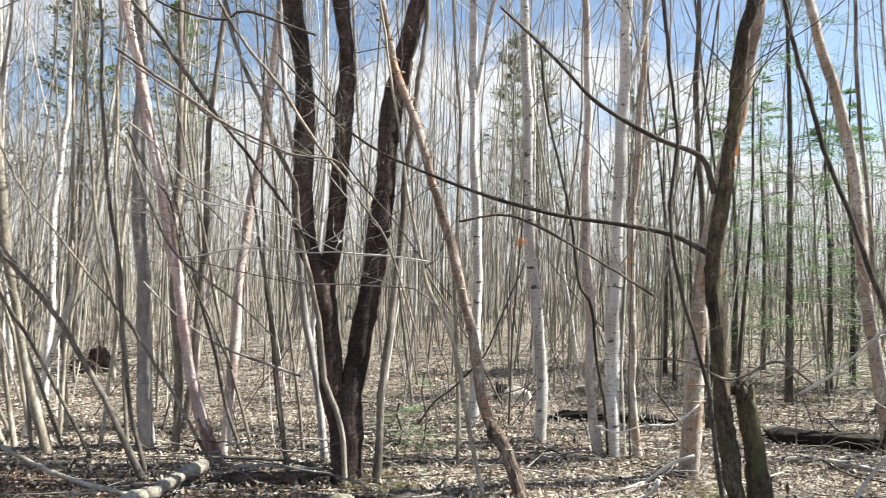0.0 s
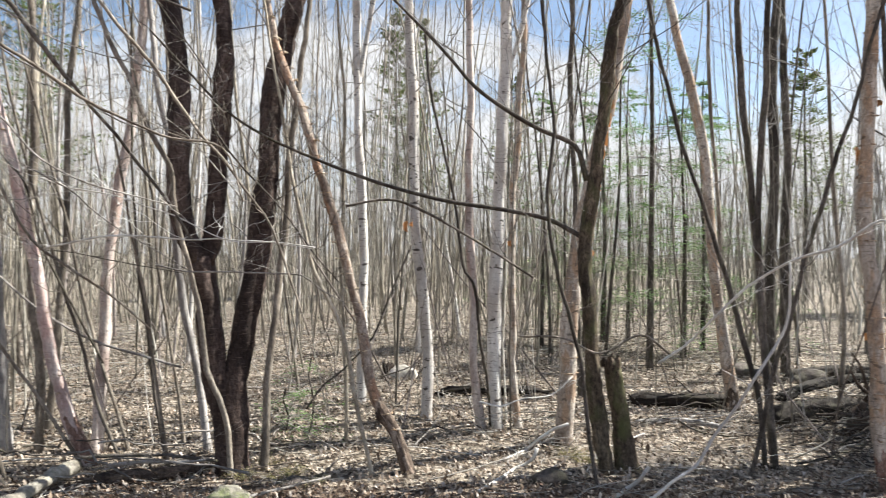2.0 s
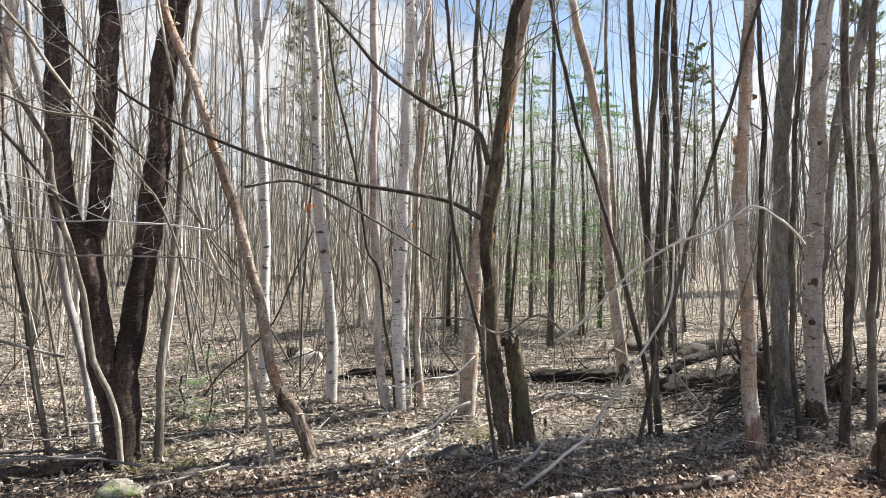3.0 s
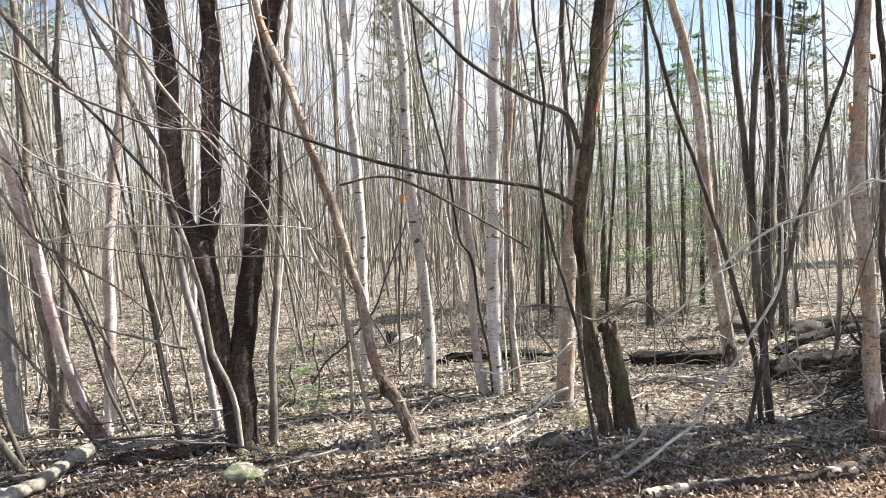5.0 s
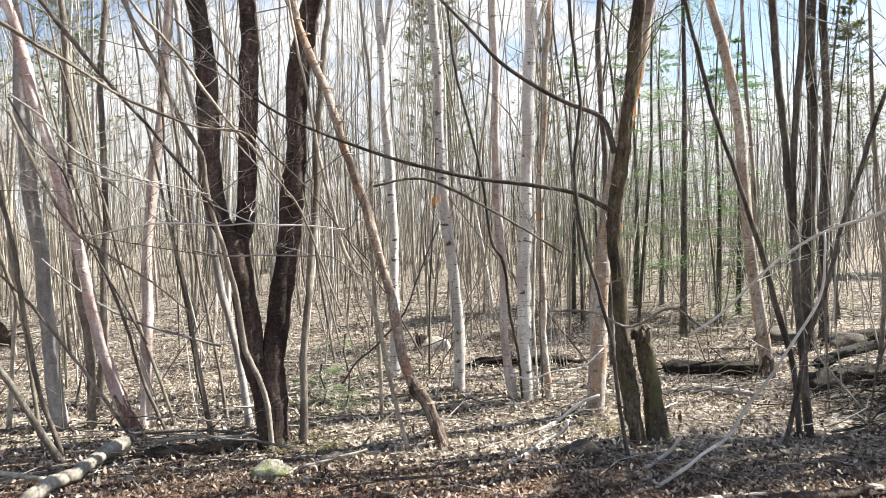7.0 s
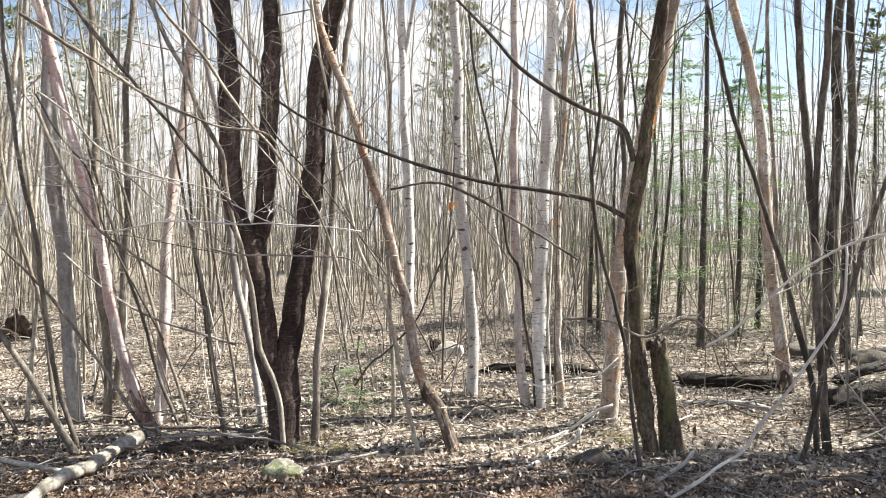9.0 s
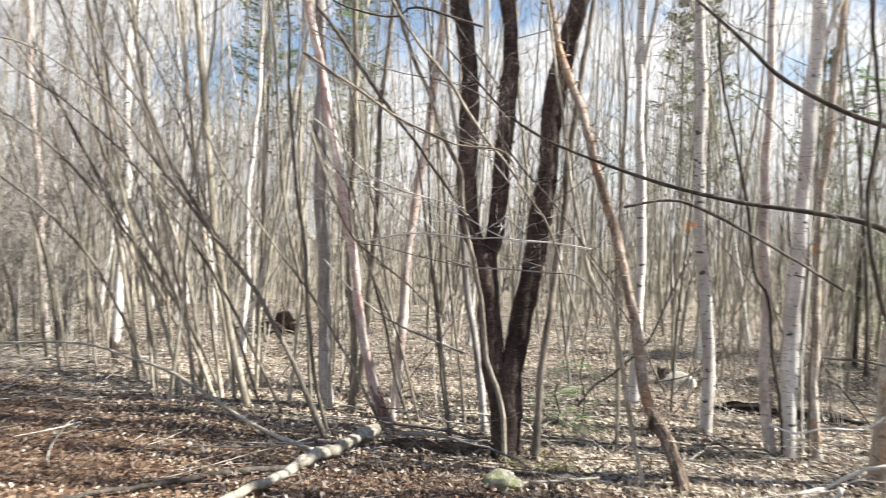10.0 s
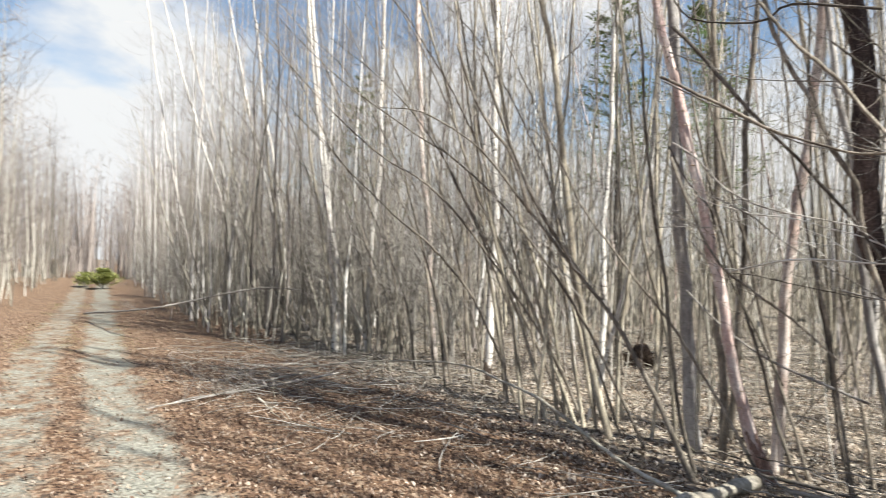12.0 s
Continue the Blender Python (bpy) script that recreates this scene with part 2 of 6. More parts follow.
GRASS = island_mat("dry_grass", ((0.0, (0.16, 0.17, 0.06)), (0.5, (0.34, 0.31, 0.15)), (1.0, (0.50, 0.44, 0.28))), through=0.3)
PEEL = island_mat("orange_curled_bark", ((0.0, (0.46, 0.20, 0.07)), (0.5, (0.62, 0.37, 0.19)), (1.0, (0.70, 0.54, 0.38))), through=0.45, grain=90.0)
BRIGHT_NEEDLES = island_mat("yellow_green_needles", ((0.0, (0.24, 0.28, 0.09)), (1.0, (0.50, 0.52, 0.20))), through=0.45)


def make_rock_mat(name, low, high, moss, share):
    m, nt, bsdf = mat_base(name, 0.9)
    v, _ = local(nt)
    grain = noise_node(nt, v, 38.0, 7.0, 0.7)
    patch = noise_node(nt, v, 9.0, 5.0)
    col = ramp_node(nt, grain, ((0.3, low), (0.7, high)))
    col = mixed(nt, ramp_node(nt, patch, ((0.42, (0, 0, 0)), (0.58, (share, share, share)))), col, moss)
    nt.links.new(col, bsdf.inputs["Base Color"])
    bumped(nt, bsdf, mixed(nt, 0.5, grain, patch), 0.9, 0.03)
    return m


ROCK = make_rock_mat("mossy_stone", (0.12, 0.11, 0.09), (0.36, 0.34, 0.28), (0.19, 0.23, 0.085), 0.8)
DULL_ROCK = make_rock_mat("dull_brown_stone", (0.045, 0.038, 0.034), (0.14, 0.12, 0.11), (0.075, 0.075, 0.045), 0.5)
# The far stone's sunlight is put into this paler colour.
SUNLIT_ROCK = make_rock_mat("pale_sunlit_stone", (0.36, 0.34, 0.30), (0.72, 0.68, 0.61), (0.40, 0.36, 0.28), 0.4)

# The track runs past the camera: a line through (-13.6, 4.15) towards (-0.957, 0.290), and bends a little near the camera.
TRACK_AT, TRACK_WAY = Vector((-13.60, 4.15, 0)), Vector((-0.9570, 0.2900, 0))
TRACK_BEND = 0.0039
RUT_GAP, RUT_HALF = 0.95, 0.29


def make_ground_mat():
    m, nt, bsdf = mat_base("forest_floor", 0.95)
    coord = nt.nodes.new("ShaderNodeTexCoord")
    pos = coord.outputs["Object"]
    fine = noise_node(nt, pos, 26.0, 6.0, 0.7)
    leafy = nt.nodes.new("ShaderNodeTexVoronoi")
    leafy.inputs["Scale"].default_value = 26.0
    nt.links.new(pos, leafy.inputs["Vector"])
    cell = nt.nodes.new("ShaderNodeSeparateColor")
    nt.links.new(leafy.outputs["Color"], cell.inputs["Color"])
    forest = ramp_node(nt, cell.outputs["Red"], ((0.0, (0.035, 0.026, 0.02)), (0.35, (0.13, 0.105, 0.08)), (0.7, (0.29, 0.25, 0.2)), (1.0, (0.46, 0.41, 0.35))))
    verge = ramp_node(nt, cell.outputs["Red"], ((0.0, (0.045, 0.026, 0.018)), (0.4, (0.135, 0.080, 0.050)), (0.8, (0.225, 0.148, 0.097)), (1.0, (0.30, 0.235, 0.175))))
    # signed distance from the right-hand wheel rut, to the forest's side
    sep = nt.nodes.new("ShaderNodeSeparateXYZ")
    nt.links.new(pos, sep.inputs["Vector"])

    def maths(op, a, b):
        n = nt.nodes.new("ShaderNodeMath")
        n.operation = op
        for value, socket in ((a, n.inputs[0]), (b, n.inputs[1])):
            if isinstance(value, bpy.types.NodeSocket):
                nt.links.new(value, socket)
            else:
                socket.default_value = value
        return n.outputs[0]

    off = maths("ADD", maths("MULTIPLY", maths("SUBTRACT", sep.outputs["X"], TRACK_AT.x), 0.2900), maths("MULTIPLY", maths("SUBTRACT", sep.outputs["Y"], TRACK_AT.y), 0.9570))
    past = maths("MAXIMUM", maths("SUBTRACT", sep.outputs["X"], TRACK_AT.x), 0.0)
    off = maths("SUBTRACT", off, maths("MULTIPLY", maths("MULTIPLY", past, past), TRACK_BEND))
    wobble = noise_node(nt, pos, 1.3, 6.0, 0.65)
    off = maths("ADD", off, maths("MULTIPLY", maths("SUBTRACT", wobble, 0.5), 0.9))
    edge = nt.nodes.new("ShaderNodeMapRange")
    edge.inputs["From Min"].default_value, edge.inputs["From Max"].default_value = 2.9, 3.6
    nt.links.new(off, edge.inputs["Value"])
    col = mixed(nt, edge.outputs["Result"], verge, forest)
    stone = ramp_node(nt, fine, ((0.3, (0.12, 0.12, 0.10)), (0.7, (0.34, 0.335, 0.29))))
    for centre in (0.0, -RUT_GAP):
        near = maths("ABSOLUTE", maths("SUBTRACT", off, centre), 0.0)
        rut = nt.nodes.new("ShaderNodeMapRange")
        rut.inputs["From Min"].default_value, rut.inputs["From Max"].default_value = RUT_HALF + 0.1, RUT_HALF - 0.08
        nt.links.new(near, rut.inputs["Value"])
        worn = ramp_node(nt, noise_node(nt, pos, 2.1 - centre, 5.0, 0.7), ((0.34 - 0.06 * centre, (0, 0, 0)), (0.54 - 0.06 * centre, (1, 1, 1))))
        col = mixed(nt, mixed(nt, 1.0, rut.outputs["Result"], worn, "MULTIPLY"), col, stone)
    col = mixed(nt, 0.6, col, ramp_node(nt, fine, ((0.3, (0.4, 0.4, 0.4)), (0.65, (1, 1, 1)))), "MULTIPLY")
    nt.links.new(col, bsdf.inputs["Base Color"])
    bumped(nt, bsdf, mixed(nt, 0.5, fine, leafy.outputs["Distance"]), 0.8, 0.03)
    return m


GROUND = make_ground_mat()

# ---- shape helpers ----
rng = np.random.default_rng(7)


def curve_through(points, step):
    """A smooth line through a few control points, resampled about every step metres."""
    p = np.asarray(points, float)
    q = np.vstack([2 * p[0] - p[1], p, 2 * p[-1] - p[-2]])
    out = []
    for i in range(1, len(q) - 2):
        n = max(1, int(round(np.linalg.norm(q[i + 1] - q[i]) / step)))
        u = (np.arange(n) / n)[:, None]
        a, b, c, d = q[i - 1], q[i], q[i + 1], q[i + 2]
        out.append(0.5 * (2 * b + (c - a) * u + (2 * a - 5 * b + 4 * c - d) * u ** 2 + (3 * b - a - 3 * c + d) * u ** 3))
    return np.vstack(out + [p[-1:]])


class Heap:
    """Collects tubes and quads, and turns them into one mesh."""

    def __init__(self):
        self.v, self.f, self.n = [], [], 0

    def tubes(self, pts, radii, sides, wobble=0.0):
        """pts (B, N, 3), radii (B, N)."""
        pts, radii = np.asarray(pts, float), np.asarray(radii, float)
        b, n, _ = pts.shape
        tan = np.gradient(pts, axis=1)
        tan /= np.linalg.norm(tan, axis=2, keepdims=True) + 1e-9
        mean = pts[:, -1] - pts[:, 0]
        ref = np.where((np.abs(mean[:, 2]) > 0.6 * np.linalg.norm(mean, axis=1))[:, None], [[1.0, 0.13, 0.0]], [[0.05, 0.1, 1.0]])
        side = np.cross(tan, ref[:, None, :])
        side /= np.linalg.norm(side, axis=2, keepdims=True) + 1e-9
        up = np.cross(tan, side)
        ang = np.arange(sides) * 2 * np.pi / sides
        r = radii[:, :, None] * np.ones(sides)
        if wobble:
            ph = rng.random((b, 4)) * 6.28
            k = np.arange(n)[None, :, None]
            a = ang[None, None, :]
            r = r * (1 + wobble * (0.5 * np.sin(2 * a + 0.31 * k + ph[:, :1, None]) + 0.35 * np.sin(3 * a - 0.83 * k + ph[:, 1:2, None])
                                   + 0.4 * np.sin(0.47 * k + ph[:, 2:3, None]) + 0.3 * np.sin(5 * a + 1.7 * k + ph[:, 3:4, None])))
            r = r * (1 + 0.45 * wobble * rng.normal(0, 1, r.shape).clip(-1.5, 1.5))
        ring = pts[:, :, None, :] + r[..., None] * (np.cos(ang)[:, None] * side[:, :, None, :] + np.sin(ang)[:, None] * up[:, :, None, :])
        idx = np.arange(b * n * sides).reshape(b, n, sides) + self.n
        nxt = np.roll(idx, -1, axis=2)
        quads = np.stack([idx[:, :-1], nxt[:, :-1], nxt[:, 1:], idx[:, 1:]], axis=-1).reshape(-1, 4)
        self.v.append(ring.reshape(-1, 3))
        self.f.extend(quads.tolist())
        self.n += b * n * sides
        return idx

    def limb(self, pts, radii, sides, wobble=0.0, caps=False):
        idx = self.tubes(np.asarray(pts)[None], np.asarray(radii)[None], sides, wobble)
        if caps:
            self.f.append(idx[0, 0, ::-1].tolist())
            self.f.append(idx[0, -1].tolist())

    def quads(self, corners):
        """corners (B, 4, 3)."""
        b = len(corners)
        self.v.append(np.asarray(corners).reshape(-1, 3))
        self.f.extend((np.arange(b * 4).reshape(b, 4) + self.n).tolist())
        self.n += b * 4

    def mesh(self, name, material, smooth=True):
        me = bpy.data.meshes.new(name)
        me.from_pydata(np.vstack(self.v).tolist(), [], self.f)
        me.polygons.foreach_set("use_smooth", [smooth] * len(me.polygons))
        me.materials.append(material)
        me.update()
        return me


def part(name, heap, material, parent, label="", smooth=True, kind=""):
    ob = new(name, heap.mesh(name, material, smooth))
    ob.parent = parent
    return tagged(ob, label, kind=kind)


def thing(name, at, label, category, group=""):
    ob = new(name)
    ob.empty_display_size = 0.2
    ob.location = at
    return tagged(ob, label, category, group)


def unit(v):
    return v / (np.linalg.norm(v, axis=-1, keepdims=True) + 1e-9)


def sprays(heap, starts, ways, lengths, radius, sides=3, n=4, rise=0.25, bend=0.18):
    """Curving twigs from starts along ways; returns their points (B, n, 3)."""
    b = len(starts)
    u = np.linspace(0, 1, n)[None, :, None]
    ways = unit(ways)
    kink = rng.normal(0, bend, (b, n, 3)).cumsum(axis=1) * (lengths[:, None, None] / n)
    kink[:, 0] = 0
    pts = starts[:, None, :] + ways[:, None, :] * u * lengths[:, None, None] + kink
    pts[:, :, 2] += rise * (u[:, :, 0] ** 2) * lengths[:, None]
    rad = radius[:, None] * (1 - 0.75 * u[:, :, 0])
    heap.tubes(pts, rad, sides)
    return pts


def crown(heap, line, r_line, first, count, reach, subs=5, subsubs=2, thick=0.35, slope=0.7, sides=4, up=0.9, finest=0.0015, coarse=False):
    """Bare branches with twigs along a stem, from the share 'first' of its length upwards."""
    t = first + (1 - first) * np.sort(rng.random(count)) ** 0.85
    k = np.clip(t * (len(line) - 1), 0, len(line) - 1.001)
    i = k.astype(int)
    starts = line[i] + (line[i + 1] - line[i]) * (k - i)[:, None]
    ang = rng.random(count) * 6.283
    ways = np.stack([np.cos(ang), np.sin(ang), up * (0.5 + rng.random(count))], 1)
    size = reach * (1.15 - slope * (t - first) / (1 - first)) * (0.5 + 0.8 * rng.random(count))
    size = np.maximum(size, 0.12 * reach)
    rad = np.minimum(r_line[i] * thick, 0.0016 + 0.0027 * size)
    rad = np.maximum(rad, finest * 1.3)
    main = sprays(heap, starts, ways, size, rad, sides, 4 if coarse else 7, 0.18, 0.14 if coarse else 0.2)
    level, lrad, llen, num = main, rad, size, subs
    for depth in (0, 1):
        if not num:
            break
        b = len(level)
        which = np.repeat(np.arange(b), num)
        s = 0.25 + 0.7 * rng.random(len(which))
        j = np.clip(s * (level.shape[1] - 1), 0, level.shape[1] - 1.001)
        jj = j.astype(int)
        st = level[which, jj] + (level[which, jj + 1] - level[which, jj]) * (j - jj)[:, None]
        along = unit(level[which, -1] - level[which, 0])
        w = along + rng.normal(0, 0.6, (len(which), 3)) + [0, 0, 0.1]
        ln = llen[which] * (0.25 + 0.35 * rng.random(len(which)))
        rr = np.maximum(lrad[which] * 0.45, finest)
        level = sprays(heap, st, w, ln, rr, 3, 2 if coarse else (5 if depth == 0 else 4), 0.12, 0.22)
        lrad, llen, num = rr, ln, subsubs


def stem_line(points, height, lean_back=0.6, step=0.11):
    """Continues a stem upwards to the tree's full height."""
    p = [np.asarray(q, float) for q in points]
    way = unit(p[-1] - p[-2])
    while p[-1][2] < height:
        way = unit(way * (1 - 0.22 * lean_back) + np.array([0, 0, 0.22 * lean_back]) + rng.normal(0, 0.035, 3))
        p.append(p[-1] + way * 1.1)
    line = curve_through(p, step)
    u = np.arange(len(line))[:, None] * step
    for wave, size in ((2.3, 0.012), (0.83, 0.005), (0.31, 0.0025)):
        line = line + size * np.sin(u * 6.283 / wave + rng.random(3) * 6.283) * [1, 1, 0.2] * np.minimum(u, 1)
    return line


def tapered(n, r0, r1, flare=0.0, line=None):
    u = np.linspace(0, 1, n)
    r = r0 + (r1 - r0) * u ** 0.85
    if flare and line is not None:
        r = r * (1 + flare * np.exp(-np.maximum(line[:, 2] - line[0, 2], 0) / 0.13))
    return r


def rooted(line):
    """Lets a stem start a little below the floor."""
    low = line[0] - unit(line[1] - line[0]) * 0.12
    return np.vstack([low[None], line])


def foot_bark(trunk, line, rr, height, material):
    """Rough old bark round the foot of a trunk, with a torn upper rim."""
    n = max(4, int(np.searchsorted(line[:, 2], height)))
    low = curve_through(line[:n], 0.035)
    rad = np.interp(np.linspace(0, n - 1, len(low)), np.arange(n), rr[:n]) * 1.04 + 0.0015
    rad[-1] *= 0.86
    h, sides = Heap(), 20
    h.limb(low, rad, sides, 0.07)
    rim = h.v[-1].reshape(len(low), sides, 3)
    a = np.arange(sides) * 6.283 / sides
    tear = 0.5 * np.sin(2 * a + rng.uniform(0, 6)) + 0.4 * np.sin(5 * a + rng.uniform(0, 6)) + rng.normal(0, 0.25, sides)
    rim[:, :, 2] += tear * 0.13 * height * (np.linspace(0, 1, len(low))[:, None] ** 3)
    part("foot_bark", h, material, trunk, "rough dark bark round the foot")


def grown_tree(name, label, category, base, stems, material, top=11.0, twigs=14, reach=1.7, first=0.16, flare=0.3, group="", sides=12, limbs=(), twig_mat=None, wobble=0.11, subs=5, subsubs=2, flakes=0, foot=None):
    """A bare tree: one trunk a stem, each with its radii (at the foot, at its top)."""
    tree = thing(name, base, label, category, group)
    base = np.asarray(base, float)
    heap = Heap()
    for points, r0, r1, full in stems:
        line = stem_line(np.asarray(points, float) - base, top if full else 0, step=0.06 if sides > 18 else 0.11)
        if points[0][2] < 0.1:
            line = rooted(line)
        rr = tapered(len(line), r0, r1 if full else r1, flare if points[0][2] < 0.1 else 0, line)
        h = Heap()
        h.limb(line, rr, sides if r0 > 0.04 else 8, wobble, caps=True)
        trunk = part("trunk", h, material, tree)
        if foot and points[0][2] < 0.1:
            foot_bark(trunk, line, rr, *foot)
        if twigs and full:
            cut = max(6, int(np.searchsorted(line[:, 2], 4.6)))
            if cut < len(line) - 4:
                crown(heap, line[:cut], rr[:cut], 0.3, int(twigs * 0.5), reach * 0.75, subs, subsubs, slope=0.1)
                crown(heap, line[cut - 1:], rr[cut - 1:], 0.0, int(twigs * 0.2), reach, 4, 0, coarse=True)
            else:
                crown(heap, line, rr, first, int(twigs * 1.4), reach, subs, subsubs)
    if flakes:
        h, main = Heap(), stem_line(np.asarray(stems[0][0], float) - base, 4.2)
        spot = rng.integers(3, len(main) - 3, flakes)
        a = rng.random(flakes) * 6.283
        out = np.stack([np.cos(a), np.sin(a), np.zeros(flakes)], 1)
        side = np.stack([-np.sin(a), np.cos(a), rng.normal(0, 0.25, flakes)], 1)
        foot = main[spot] + out * (stems[0][1] * (1.0 - 0.5 * spot / len(main)))[:, None]
        u = np.linspace(-0.5, 0.5, 4)[None, :, None]
        ln = rng.uniform(0.012, 0.035, flakes)[:, None, None]
        h.tubes(foot[:, None] + side[:, None] * u * ln + out[:, None] * (u + 0.5) * ln * 0.5, np.repeat(rng.uniform(0.002, 0.006, (flakes, 1)), 4, 1) * [[0.6, 1, 1, 0.5]], 5)
        part("flaking_bark", h, FLAKES, tree, "small curled flakes of peeling bark", kind="stuff")
    for points, r0, r1, n_twigs in limbs:
        line = curve_through(np.asarray(points, float) - base, 0.07)
        h = Heap()
        rr = tapered(len(line), r0, r1)
        h.limb(line, rr, 8, 0.05, caps=True)
        part("branch", h, twig_mat or material, tree)
        if n_twigs:
            crown(heap, line, rr * 2, 0.2, n_twigs, 0.55, 3, 0, up=0.5, sides=3)
    if heap.n:
        part("crown", heap, twig_mat or TWIG, tree, kind="stuff")
    return tree

# ---- trees that can be told apart, from the ones by the track to the ones behind ----
grown_tree("cherry_tree", "dark rough cherry tree with three black-brown stems from one foot", "tree", (-0.64, 4.79, 0.00),
           [([(-0.64, 4.79, 0.00), (-0.65, 4.79, 0.38), (-0.66, 4.79, 0.63), (-0.60, 4.80, 0.96), (-0.55, 4.80, 1.26), (-0.50, 4.81, 1.50), (-0.46, 4.82, 1.80), (-0.43, 4.82, 2.09), (-0.42, 4.82, 2.50), (-0.39, 4.82, 2.83), (-0.34, 4.83, 3.12), (-0.29, 4.84, 3.29)], 0.095, 0.023, True),
            ([(-0.69, 4.78, 0.08), (-0.72, 4.78, 0.39), (-0.77, 4.77, 0.64), (-0.81, 4.77, 0.98), (-0.84, 4.76, 1.27), (-0.88, 4.76, 1.52)], 0.077, 0.086, False),
            ([(-0.88, 4.76, 1.48), (-0.97, 4.75, 1.65), (-1.02, 4.74, 1.85), (-1.03, 4.74, 2.14), (-1.02, 4.74, 2.46), (-1.04, 4.74, 2.81), (-1.07, 4.73, 3.05), (-1.11, 4.73, 3.24)], 0.077, 0.021, True),
            ([(-0.87, 4.76, 1.48), (-0.81, 4.77, 1.66), (-0.78, 4.77, 1.93), (-0.76, 4.77, 2.25), (-0.75, 4.78, 2.66), (-0.74, 4.78, 2.94), (-0.76, 4.77, 3.18), (-0.78, 4.77, 3.30)], 0.068, 0.018, True)], CHERRY, top=12.5, twigs=16, sides=22, wobble=0.13)
grown_tree("sapling", "slender sinuous grey-brown sapling beside the dark cherry tree", "tree", (-0.65, 4.65, 0.00),
           [([(-0.65, 4.65, 0.00), (-0.69, 4.64, 0.42), (-0.80, 4.63, 0.74), (-0.85, 4.62, 1.09), (-0.94, 4.61, 1.49), (-1.04, 4.59, 1.85), (-1.07, 4.59, 2.14), (-1.19, 4.57, 2.37), (-1.27, 4.56, 2.62), (-1.39, 4.55, 2.86), (-1.47, 4.53, 3.08), (-1.50, 4.53, 3.17)], 0.021, 0.007, True)], BROWN_BARK, top=7.5, twigs=10, reach=1.3, flare=0.2)
grown_tree("sapling", "pale grey sapling leaning behind the cherry tree", "tree", (-0.91, 5.27, 0.00),
           [([(-0.91, 5.27, 0.00), (-0.97, 5.26, 0.46), (-1.05, 5.24, 0.88), (-1.11, 5.23, 1.29), (-1.16, 5.22, 1.83), (-1.21, 5.22, 2.36), (-1.30, 5.20, 2.80), (-1.33, 5.20, 3.06)], 0.033, 0.009, True)], GREY_BARK, top=8, twigs=10, reach=1.1)
grown_tree("yellow_birch", "leaning tree with flaking yellow-brown bark and dark foot", "tree", (0.58, 4.54, 0.00),
           [([(0.58, 4.54, 0.00), (0.47, 4.55, 0.31), (0.35, 4.57, 0.52), (0.29, 4.57, 0.76), (0.23, 4.58, 1.11), (0.11, 4.60, 1.52), (-0.02, 4.61, 1.98), (-0.10, 4.62, 2.24), (-0.19, 4.63, 2.58), (-0.30, 4.65, 2.86), (-0.38, 4.66, 3.07), (-0.42, 4.66, 3.22)], 0.041, 0.009, True)], YELLOW_BARK, top=8.5, twigs=12, reach=1.2, flakes=420, sides=20, wobble=0.1, foot=(0.5, FOOT_BARK))
grown_tree("birch_tree", "white birch with dark scars and a forked top", "tree", (0.35, 6.48, 0.00),
           [([(0.35, 6.48, 0.00), (0.36, 6.48, 0.60), (0.36, 6.48, 1.18), (0.34, 6.48, 1.99), (0.31, 6.48, 2.73), (0.29, 6.48, 3.29), (0.26, 6.48, 3.85)], 0.052, 0.016, True),
            ([(0.29, 6.48, 3.23), (0.34, 6.48, 3.51), (0.40, 6.47, 3.85)], 0.028, 0.009, True)], BIRCH, top=12.5, twigs=14)
grown_tree("birch_tree", "white birch with a curled orange strip of bark", "tree", (0.92, 5.87, 0.00),
           [([(0.92, 5.87, 0.00), (0.92, 5.87, 0.50), (0.88, 5.87, 1.14), (0.83, 5.88, 1.67), (0.78, 5.89, 2.36), (0.76, 5.89, 3.03), (0.74, 5.90, 3.65)], 0.054, 0.015, True)], BIRCH, top=12.5, twigs=14)
grown_tree("birch_tree", "slim pinkish birch in the middle group", "tree", (1.34, 5.44, 0.00),
           [([(1.34, 5.44, 0.00), (1.27, 5.46, 0.55), (1.25, 5.46, 1.15), (1.23, 5.47, 1.80), (1.23, 5.47, 2.54), (1.22, 5.47, 3.03), (1.20, 5.47, 3.51)], 0.041, 0.011, True)], PINK_BIRCH, top=12, twigs=12)
grown_tree("birch_tree", "tall pale birch with dark branch scars", "tree", (1.46, 5.41, 0.00),
           [([(1.46, 5.41, 0.00), (1.44, 5.41, 0.75), (1.45, 5.41, 1.55), (1.49, 5.40, 2.28), (1.51, 5.39, 2.91), (1.52, 5.39, 3.49)], 0.065, 0.019, True),
            ([(1.51, 5.39, 3.13), (1.57, 5.38, 3.27), (1.64, 5.36, 3.48)], 0.022, 0.007, True)], BIRCH, top=13, twigs=16)
grown_tree("birch_tree", "slim tan birch beside the tall pale birch", "tree", (1.66, 5.41, 0.00),
           [([(1.66, 5.41, 0.00), (1.62, 5.42, 0.53), (1.60, 5.42, 1.14), (1.59, 5.43, 1.79), (1.64, 5.41, 2.43), (1.66, 5.40, 3.01), (1.68, 5.40, 3.49)], 0.037, 0.011, True)], TAN_BIRCH, top=12, twigs=12, flakes=120)
